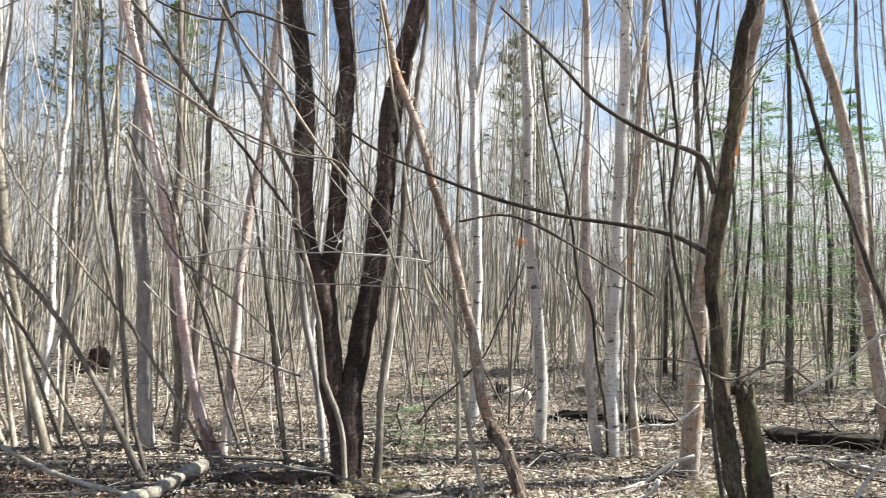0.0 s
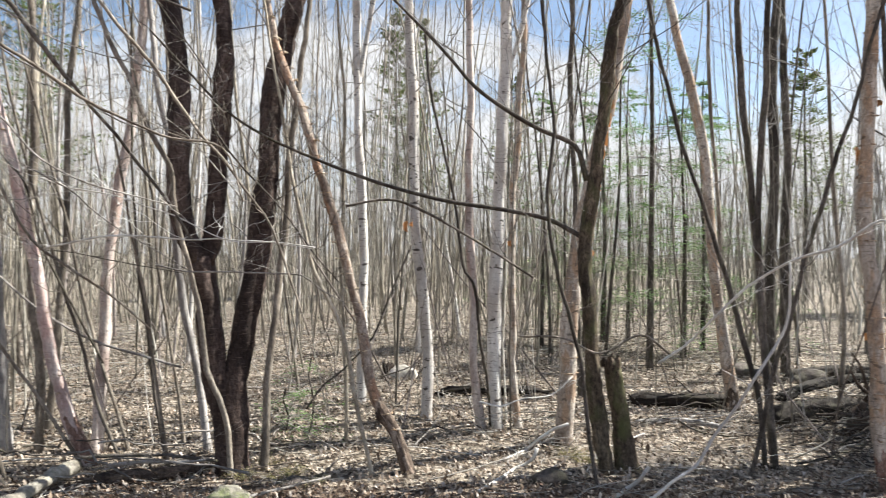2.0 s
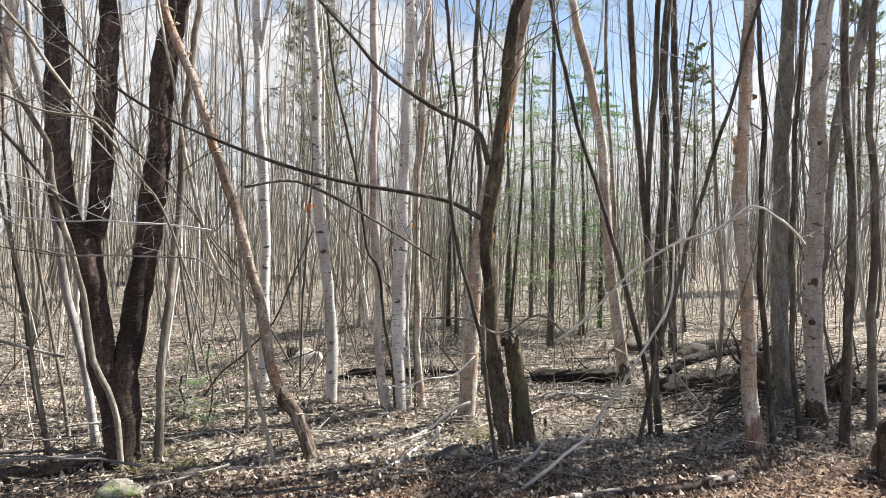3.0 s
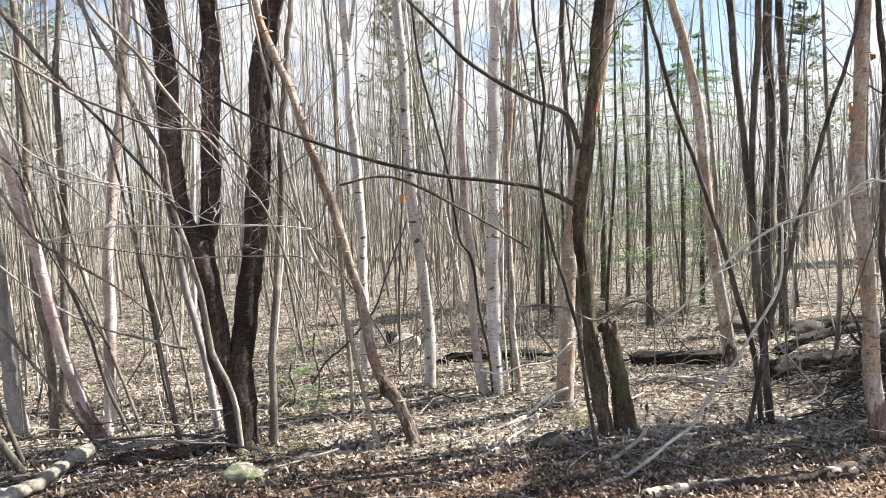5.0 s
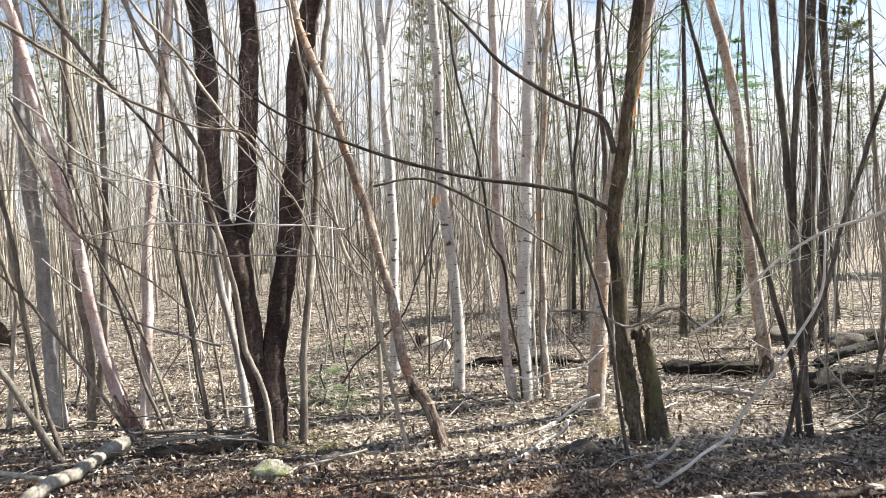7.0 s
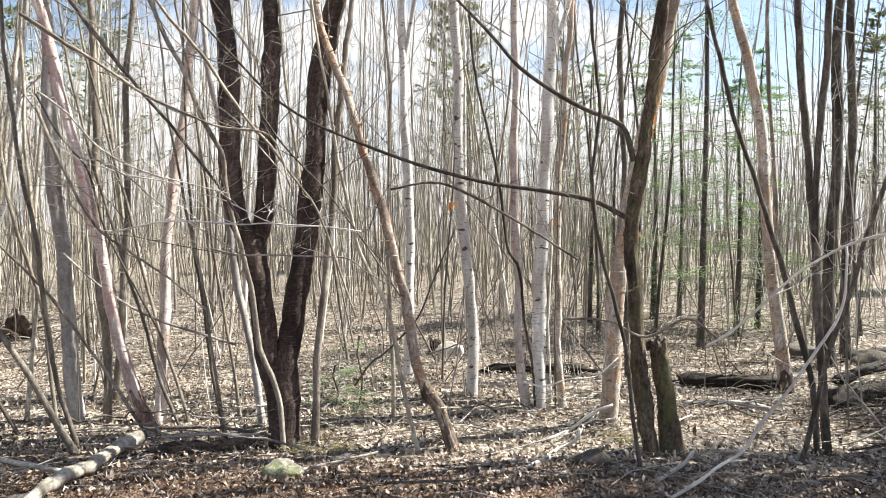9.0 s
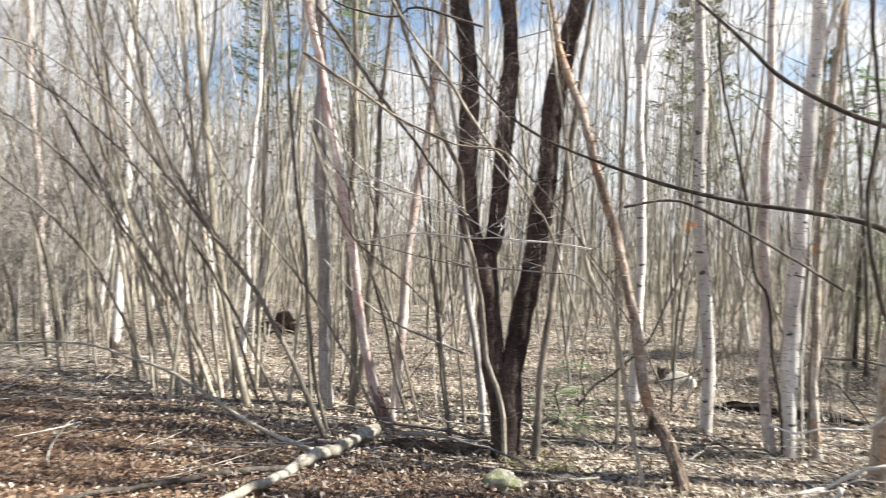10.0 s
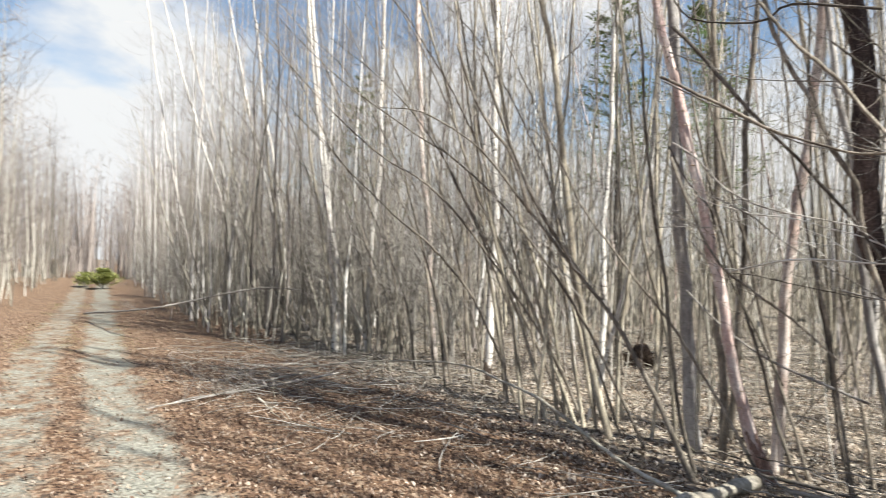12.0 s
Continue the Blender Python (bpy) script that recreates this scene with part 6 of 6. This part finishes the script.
def snag(at, points, r0, r1, label, material, spikes=5):
    """A broken dead stem: hollowed bark with a splintered rim."""
    tree = thing("tree_stump", (at[0], at[1], 0), label, "stump")
    line = rooted(curve_through(points, 0.05))
    rr = tapered(len(line), r0, r1, 0.45, line)
    h = Heap()
    h.limb(line, rr, 16, 0.14, caps=True)
    trunk = part("trunk", h, material, tree)
    for k in range(spikes):
        a = 6.283 * k / spikes + rng.uniform(-0.4, 0.4)
        foot = line[-1] + [0.75 * r1 * math.cos(a), 0.75 * r1 * math.sin(a), -0.05]
        top = foot + [0.012 * math.cos(a), 0.012 * math.sin(a), rng.uniform(0.055, 0.09)]
        h = Heap()
        h.limb(np.linspace(foot, top, 4), np.array([0.34, 0.32, 0.26, 0.12]) * r1 * 1.5, 6, 0.15)
        part("splinter", h, material, trunk)
    return tree


snag((2.15, 4.32), [(0, 0, 0), (-0.05, 0.01, 0.36), (-0.09, 0.02, 0.62), (-0.12, 0.02, 0.80)], 0.072, 0.06, "broken mossy dead stem beside the mossy tree", MOSSY_DARK)
snag((0.74, 7.78), [(0, 0, 0), (0.01, 0, 0.12), (0.01, 0.01, 0.2)], 0.08, 0.06, "small dark rotten stump beside the pale stone", FOOT_BARK, 5)
snag((4.24, 3.0), [(0, 0, 0), (0.01, 0, 0.2), (0.03, 0.01, 0.34)], 0.14, 0.12, "dark brown rotten stump by the verge", FOOT_BARK, 7)


def rotten_log(points, r0, r1, label, material=None):
    """A decayed stem, sunk in the litter, with torn ends and snags."""
    points = np.asarray(points, float)
    ob = thing("rotten_log", points[0], label, "log")
    line = curve_through(points - points[0], 0.05)
    rr = tapered(len(line), r0, r1) * (1 + 0.04 * rng.normal(0, 1, len(line)))
    rr = rr * np.minimum(1, 0.6 + 0.2 * np.minimum(np.arange(len(line)), np.arange(len(line))[::-1]))
    h, sides = Heap(), 28
    h.limb(line, rr, sides, 0.05, caps=True)
    skin = h.v[-1].reshape(len(line), sides, 3)
    ridge = rng.normal(0, 0.10, sides)[None, :] + rng.normal(0, 0.05, (len(line), sides)) + 0.12 * np.sin(np.arange(len(line))[:, None] * 0.4 + 3.0 * rng.random(sides)[None, :])
    ridge -= 0.35 * (rng.random((len(line), sides)) < 0.06)
    skin += (skin - line[:, None, :]) * ridge[..., None]
    part("stem", h, material or SHADE_DARK_ROTTEN, ob)
    for end in (line[0], line[-1]):
        for k in range(3):
            h = Heap()
            tip = end + unit(end - line[len(line) // 2]) * rng.uniform(0.05, 0.16) + rng.normal(0, 0.4, 3) * r1
            h.limb(np.linspace(end, tip, 4), np.array([0.4, 0.3, 0.2, 0.04]) * r1, 6, 0.2)
            part("splinter", h, material or SHADE_DARK_ROTTEN, ob)
    for k in range(5):
        p = line[int((k + 0.6) / 5.6 * len(line))]
        h = Heap()
        sprays(h, p[None], np.array([[rng.normal(0, 0.6), rng.normal(0, 0.6), 0.5]]), np.array([rng.uniform(0.15, 0.35)]), np.array([0.010]), 6, 6, 0.0, 0.3)
        part("snag_branch", h, material or SHADE_DARK_ROTTEN, ob)


def on_floor(pair, z):
    return (pair[0], pair[1], z)


rotten_log([on_floor((3.09, 6.12), 0.05), on_floor((3.59, 6.02), 0.06), on_floor((4.10, 5.98), 0.05)], 0.08, 0.06, "dark rotten log behind the stump")
rotten_log([on_floor((3.99, 5.20), 0.05), on_floor((4.58, 5.30), 0.08), on_floor((5.19, 5.25), 0.07)], 0.12, 0.09, "thick rotten log of the debris pile")
rotten_log([on_floor((4.41, 5.61), 0.16), on_floor((5.33, 5.98), 0.22), on_floor((6.59, 6.23), 0.19)], 0.055, 0.035, "dark rotten log on top of the debris pile")
rotten_log([on_floor((5.42, 4.59), 0.06), on_floor((6.16, 4.71), 0.09), on_floor((6.85, 4.62), 0.09)], 0.12, 0.1, "dark rotten log behind the white birch")
rotten_log([on_floor((5.56, 6.92), 0.05), on_floor((6.27, 7.05), 0.09), on_floor((6.95, 6.95), 0.08)], 0.1, 0.08, "grey rotten log behind the debris pile")
rotten_log([on_floor((1.22, 6.77), 0.05), on_floor((1.63, 6.77), 0.07), on_floor((2.32, 6.69), 0.05)], 0.06, 0.05, "half-buried dark log behind the birches")
# The log between birch and cherry stands in for shade under raised sticks.
rotten_log([on_floor((-1.53, 4.66), 0.02), on_floor((-1.18, 4.68), 0.02), on_floor((-0.87, 4.80), 0.02)], 0.05, 0.035, "low dark log standing for shade under sticks by the cherry tree", FOOT_BARK)
rotten_log([on_floor((2.78, 5.40), 0.03), on_floor((3.20, 5.36), 0.04), on_floor((3.46, 5.17), 0.03)], 0.035, 0.025, "grey half-sunk log near the stump", TWIG)


def sunk_birch_log(points, radius):
    """A birch log sunk in leaves: rotten middle, white bark left at the far end and in patches."""
    points = np.asarray(points, float)
    ob = thing("birch_log", points[0], "half-buried rotten birch log with patches of white bark", "log")
    line = curve_through(points - points[0], 0.03)
    line = line + rng.normal(0, 0.06, line.shape) * radius
    n = len(line)
    h = Heap()
    h.limb(line, radius * (0.85 + 0.12 * rng.normal(0, 1, n)), 16, 0.25, caps=True)
    stem = part("stem", h, FOOT_BARK, ob)
    for a, b, size, material in ((0.0, 0.22, 1.0, PALE_LOG), (0.28, 0.42, 0.97, PALE_LOG), (0.84, 1.0, 0.92, SHADE_GREYED_BIRCH)):
        h = Heap()
        piece = line[int(a * n):max(int(b * n), int(a * n) + 4)]
        h.limb(piece, np.full(len(piece), radius * size), 16, 0.09, caps=True)
        part("white_bark", h, material, stem, "patch of white bark")


sunk_birch_log([on_floor((1.74, 3.28), 0.0), on_floor((2.01, 3.29), 0.012), on_floor((2.28, 3.28), 0.01), on_floor((2.55, 3.26), 0.005), on_floor((2.85, 3.27), 0.015), on_floor((3.12, 3.26), 0.03)], 0.036)


def brush_pile(at, label, n, spread, seed, tall=0.22):
    """Loose dead branches heaped on one another."""
    r = np.random.default_rng(seed)
    pile = thing("brush_pile", (at[0], at[1], 0), label, "brush pile")
    for k in range(n):
        a = r.uniform(-0.5, 0.5) + (math.pi if r.random() < 0.5 else 0)
        c = r.normal(0, spread, 2) * [1.0, 0.45]
        ln = r.uniform(0.5, 1.3)
        z0 = r.uniform(0.0, tall) * math.exp(-abs(c[0]) / spread)
        way = np.array([math.cos(a), math.sin(a) * 0.7, r.uniform(-0.1, tall)])
        u = np.linspace(-0.5, 0.5, 11)[:, None]
        line = np.array([c[0], c[1], z0 + 0.03]) + way * u * ln + r.normal(0, 0.028, (11, 3)).cumsum(axis=0)
        line[:, 2] = np.maximum(line[:, 2], 0.005)
        h = Heap()
        h.limb(line, np.linspace(1, 0.3, 11) * r.uniform(0.003, 0.010), 6, 0.16)
        if k % 2:
            sprays(h, line[[4, 6, 8]], r.normal(0, 0.6, (3, 3)) + way, r.uniform(0.15, 0.4, 3), np.full(3, 0.0028), 4, 5, 0.1, 0.25)
        part("branch", h, (TWIG, BROWN_BARK, DARK_BARK, DARK_BARK, PALE_LOG if tall < 0.3 else SHADE_DARK_ROTTEN)[int(r.integers(5))], pile)


brush_pile((4.74, 4.80), "heap of dead branches under the peeling birch", 22, 0.6, 4)
brush_pile((4.58, 4.08), "shaded heap of sticks at the foot of the white birch", 16, 0.45, 5)
brush_pile((5.05, 4.72), "dark tangled dead branches around the trunk feet", 34, 0.5, 15, 0.55)
brush_pile((5.7, 5.2), "dark tangled brush behind the white birch", 30, 0.6, 16, 0.6)
brush_pile((4.2, 4.35), "dark fanned dead branches beside the debris pile", 18, 0.4, 17, 0.4)
brush_pile((1.64, 5.12), "loose grey sticks at the foot of the birches", 14, 0.4, 6)
brush_pile((-1.25, 4.94), "dark sticks piled beside the cherry tree", 16, 0.5, 7)
brush_pile((-7.73, 5.96), "grey brush lying along the thicket", 38, 1.1, 8)
brush_pile((-7.39, 3.77), "thin grey branches fallen across the verge", 34, 1.0, 9)
brush_pile((-5.36, 9.64), "dark upturned roots and branches in the forest", 16, 0.35, 10)
brush_pile((3.00, 5.11), "pale sticks scattered behind the stump", 14, 0.8, 12)


def root_plate(at, label, size=1.0):
    ob = thing("root_plate", (at[0], at[1], 0), label, "root plate")
    ob.scale = (size, size, size)
    h = Heap()
    lump(h, (0.19, 0.11, 0.13), 21, 0.5)
    for v in h.v:
        v[:, 2] += 0.11
    part("soil", h, FOOT_BARK, ob)
    for k in range(10):
        a = k * 0.628 + rng.uniform(-0.2, 0.2)
        h = Heap()
        sprays(h, np.array([[0.2 * math.cos(a), 0, 0.16 + 0.14 * math.sin(a)]]), np.array([[math.cos(a), rng.normal(0, 0.4), math.sin(a)]]), np.array([0.3]), np.array([0.02]), 6, 6, 0, 0.25)
        part("root", h, FOOT_BARK, ob)


root_plate((-4.95, 9.25), "dark upturned root plate of a fallen tree")
root_plate((4.75, 4.75), "dark root mass behind the green-grey trunk", 1.25)
root_plate((5.5, 4.5), "dark rotten root mass behind the knotted birch", 1.1)


# ---- evergreens ----
def conifer(name, label, at, height, r0, reach, tiers, per_tier, quads, material, low=0.12, droop=0.25, leaf=0.034):
    tree = thing(name, (at[0], at[1], 0), label, "tree")
    line = rooted(curve_through([(0, 0, 0), (0.03, 0.02, height * 0.4), (-0.02, 0.04, height * 0.75), (0, 0, height)], 0.2))
    rr = tapered(len(line), r0, 0.008, 0.35, line)
    h = Heap()
    h.limb(line, rr, 10, 0.06)
    part("trunk", h, DARK_BARK, tree)
    n = tiers * per_tier
    t = low + (0.98 - low) * np.sort(rng.random(n))
    start = np.stack([np.interp(t * height, line[:, 2], line[:, k]) for k in (0, 1)] + [t * height], 1)
    a = rng.random(n) * 6.283
    size = reach * (1.05 - t) / (1.05 - low) * (0.55 + 0.7 * rng.random(n)) + 0.12
    h = Heap()
    br = sprays(h, start, np.stack([np.cos(a), np.sin(a), 0.15 - droop * rng.random(n)], 1), size, 0.0025 + 0.0035 * size, 3, 5, -droop * 0.5, 0.07)
    part("limb_whorl", h, TWIG, tree, kind="stuff")
    which = np.repeat(np.arange(n), quads)
    s = 0.15 + 0.85 * rng.random(len(which)) ** 0.8
    j = np.clip(s * 4, 0, 3.999)
    jj = j.astype(int)
    p = br[which, jj] + (br[which, jj + 1] - br[which, jj]) * (j - jj)[:, None]
    along = unit(br[which, -1] - br[which, 0])
    out = np.cross(along, [0, 0, 1.0]) * rng.choice([-1, 1], len(which))[:, None] + along * 0.8 + rng.normal(0, 0.25, (len(which), 3))
    out = unit(out)
    p = p + out * (rng.random(len(which)) * 0.22 * size[which])[:, None]
    ln = leaf * (0.6 + 0.9 * rng.random(len(which)))[:, None]
    wide = unit(np.cross(out, unit(rng.normal(0, 0.25, (len(which), 3)) + [0, 0, 1]))) * ln * 0.17
    h = Heap()
    h.quads(np.stack([p - wide, p + out * ln * 0.5 - wide * 1.3, p + out * ln, p + out * ln * 0.45 + wide * 1.3], 1))
    part("foliage", h, material, tree, kind="stuff")


conifer("hemlock_tree", "airy young hemlock with light green sprays", (4.37, 8.09), 8.5, 0.05, 1.5, 12, 5, 190, NEEDLES, 0.1)
conifer("hemlock_tree", "small hemlock with light green sprays", (5.33, 8.84), 4.3, 0.05, 1.5, 12, 5, 190, NEEDLES, 0.05)
conifer("hemlock_tree", "hemlock half hidden behind the birches", (4.75, 10.41), 4.8, 0.06, 1.5, 12, 5, 190, NEEDLES, 0.08)
conifer("hemlock_tree", "thin hemlock behind the birches", (3.66, 10.52), 4.4, 0.05, 1.2, 10, 5, 110, NEEDLES, 0.15)
conifer("hemlock_tree", "feathery hemlock among the grey stems", (5.96, 9.32), 4.4, 0.05, 1.5, 12, 5, 200, NEEDLES, 0.06)
conifer("hemlock_tree", "feathery hemlock deeper in the forest", (5.29, 10.56), 5.0, 0.05, 1.6, 12, 5, 200, NEEDLES, 0.08)
conifer("hemlock_tree", "slim hemlock behind the slanting saplings", (-6.39, 15.42), 8.0, 0.05, 1.5, 11, 6, 120, NEEDLES, 0.3)
conifer("hemlock_seedling", "knee-high green hemlock seedling on the litter", (-0.13, 5.61), 0.65, 0.008, 0.42, 6, 4, 40, NEEDLES, 0.1, leaf=0.022)
conifer("hemlock_seedling", "low green hemlock seedling on the litter", (-0.34, 5.56), 0.4, 0.006, 0.35, 5, 4, 36, NEEDLES, 0.1, leaf=0.022)
for label, at, height, reach in (
        ("pine with olive green crown above the thicket", (-19.08, 14.67, 5.03), 8.6, 1.7), ("pine standing behind the thicket", (-9.51, 16.49, 4.35), 11.0, 1.7),
        ("pine behind the white birches", (3.45, 23.74, 3.46), 10.6, 1.6), ("dark pine behind the white birches", (7.70, 25.87, 3.51), 9.4, 1.8), ("pine behind the leaning birches", (-7.69, 18.45, 3.36), 10.0, 1.8),
        ("pine seen between bare stems", (2.46, 22.83, 4.25), 10.4, 1.6), ("pine far behind the hemlocks", (16.77, 19.90, 4.36), 9.0, 1.8), ("pine at the edge of the distant wood", (18.85, 14.89, 3.92), 9.5, 1.8)):
    conifer("pine_tree", label, at, height, 0.11, reach, 15, 7, 90, PINE, 0.3, -0.25, 0.10)
# This pine is added out of view; its crown dapples the debris with shade.
conifer("pine_tree", "tall unseen pine added to shade the debris pile", (9.9, 4.9), 9.5, 0.12, 1.5, 15, 7, 55, PINE, 0.33, -0.1, 0.09)
conifer("evergreen_bush", "yellow-green evergreen bush beside the far track", (-34.52, 10.52, 0.61), 0.9, 0.04, 0.7, 10, 7, 70, BRIGHT_NEEDLES, 0.05, -0.5, leaf=0.10)
conifer("evergreen_bush", "low yellow-green bush where the track ends", (-36.66, 10.31, 0.32), 0.7, 0.03, 0.6, 9, 7, 60, BRIGHT_NEEDLES, 0.05, -0.4, leaf=0.08)


# ---- shrubs of the verge ----
def shrub(at, label, stems, height, seed):
    ob = thing("shrub", (at[0], at[1], 0), label, "shrub", "shrubs along the thicket")
    r = np.random.default_rng(seed)
    tw = Heap()
    for k in range(stems):
        a, out = r.uniform(0, 6.283), r.uniform(0.15, 0.75)
        hh = height * r.uniform(0.55, 1.1)
        line = curve_through([(0.1 * math.cos(a), 0.1 * math.sin(a), -0.03), (0.35 * out * math.cos(a), 0.35 * out * math.sin(a), hh * 0.45), (out * math.cos(a), out * math.sin(a), hh * 0.8), (1.5 * out * math.cos(a), 1.5 * out * math.sin(a), hh)], 0.2)
        rr = tapered(len(line), 0.012, 0.005)
        h = Heap()
        h.limb(line, rr, 5, 0.05)
        part("stem", h, TWIG, ob)
        crown(tw, line, rr, 0.1, 15, 0.7, 5, 0, sides=3, up=0.4, finest=0.0036, coarse=True)
    part("spray", tw, TWIG, ob, kind="stuff")


for k, (at, stems, height) in enumerate((((-11.05, 7.38), 12, 2.2), ((-14.08, 8.10), 11, 2.0), ((-9.17, 7.08), 12, 2.4), ((-16.87, 8.31), 10, 2.0), ((-7.91, 7.04), 11, 2.6),
                                         ((-19.34, 8.25), 10, 2.2), ((-6.84, 7.00), 10, 2.4), ((-11.97, 8.76), 11, 2.8), ((-23.44, 9.18), 9, 2.4), ((-10.90, 9.21), 10, 2.8),
                                         ((-14.37, 8.92), 10, 3.0), ((-16.51, 8.80), 10, 2.8), ((-21.35, 9.70), 9, 3.0), ((-12.71, 8.81), 12, 3.2), ((-27.16, 9.96), 9, 3.0), ((-25.51, 10.44), 9, 3.2))):
    shrub(at, "bare grey twiggy shrub at the edge of the thicket", stems, height, 40 + k)


def grass_tuft(at, label, n, size):
    h = Heap()
    a = rng.random(n) * 6.283
    sprays(h, np.stack([0.05 * np.cos(a), 0.05 * np.sin(a), np.zeros(n)], 1) * rng.random((n, 1)), np.stack([0.7 * np.cos(a), 0.7 * np.sin(a), np.ones(n)], 1), size * rng.uniform(0.5, 1, n), np.full(n, 0.0016), 3, 4, -0.7, 0.1)
    ob = tagged(new("grass_tuft", h.mesh("grass_tuft", GRASS)), label, "grass")
    ob.location = (at[0], at[1], floor_height(np.array(at[0]), np.array(at[1])).item())


for at in ((-0.33, 4.57), (-0.23, 4.64), (-0.12, 4.45), (1.83, 4.61), (1.88, 4.49), (-0.57, 4.63), (-0.42, 4.84)):
    grass_tuft(at, "tuft of dry bent grass on the leaf litter", 70, 0.22)


# ---- curls of bark and a caught leaf ----
def curl(owner_spot, at, size, seed, turn=0.0):
    """A strip of peeled bark that rolls away from its trunk, kept 2 mm thick."""
    owner = min((o for o in scene.objects if o.get("category") == "tree"), key=lambda o: (o.location.x - owner_spot[0]) ** 2 + (o.location.y - owner_spot[1]) ** 2)
    r = np.random.default_rng(seed)
    bm = bmesh.new()
    rows = []
    for i in range(6):
        row = []
        for j in range(4):
            a = 2.4 * i / 5
            x = size * 0.35 * math.sin(a) + r.normal(0, 0.04) * size
            y = size * 0.3 * (1 - math.cos(a))
            z = size * (j / 3 - 0.5) * (1 - 0.12 * i) + r.normal(0, 0.03) * size
            row.append(bm.verts.new((x, y, z)))
        rows.append(row)
    for i in range(5):
        for j in range(3):
            bm.faces.new((rows[i][j], rows[i + 1][j], rows[i + 1][j + 1], rows[i][j + 1]))
    bmesh.ops.solidify(bm, geom=bm.faces[:], thickness=0.002)
    me = bpy.data.meshes.new("bark_curl")
    bm.to_mesh(me)
    bm.free()
    me.materials.append(PEEL)
    ob = new("bark_curl", me)
    ob.parent = next(c for c in owner.children if c.name.startswith("trunk"))
    ob.matrix_basis = pose(at[0] - owner.location.x, at[1] - owner.location.y, at[2] - owner.location.z, 0, 0, turn)
    tagged(ob, "orange curled strip of bark")


PEELING, PEELER, FLAPPED = (1.90, 4.95), (3.73, 3.68), (0.92, 5.87)
for k, (at, size) in enumerate((((2.04, 4.39, 2.67), 0.09), ((2.04, 4.40, 2.55), 0.12), ((2.02, 4.40, 2.43), 0.15), ((2.00, 4.41, 2.33), 0.16), ((1.99, 4.43, 2.21), 0.11), ((1.97, 4.46, 2.05), 0.12), ((1.93, 4.50, 1.83), 0.09), ((1.94, 4.55, 1.57), 0.07), ((1.89, 4.57, 1.36), 0.05))):
    curl(PEELING, at, size, 60 + k, 40 * k)
for k, (at, size) in enumerate((((3.79, 4.02, 2.29), 0.14), ((3.79, 4.02, 2.14), 0.12), ((3.91, 3.98, 2.67), 0.06), ((3.82, 3.99, 0.98), 0.06), ((3.88, 3.93, 0.63), 0.05))):
    curl(PEELER, at, size, 80 + k, 180 + 30 * k)
curl(FLAPPED, (0.71, 5.70, 1.80), 0.1, 95, 150)
curl(FLAPPED, (0.75, 5.69, 1.82), 0.07, 96, 60)
curl((1.66, 5.41), (1.56, 5.32, 1.65), 0.07, 97, 60)
curl((0.58, 4.54), (-0.07, 4.54, 2.21), 0.05, 98, 60)
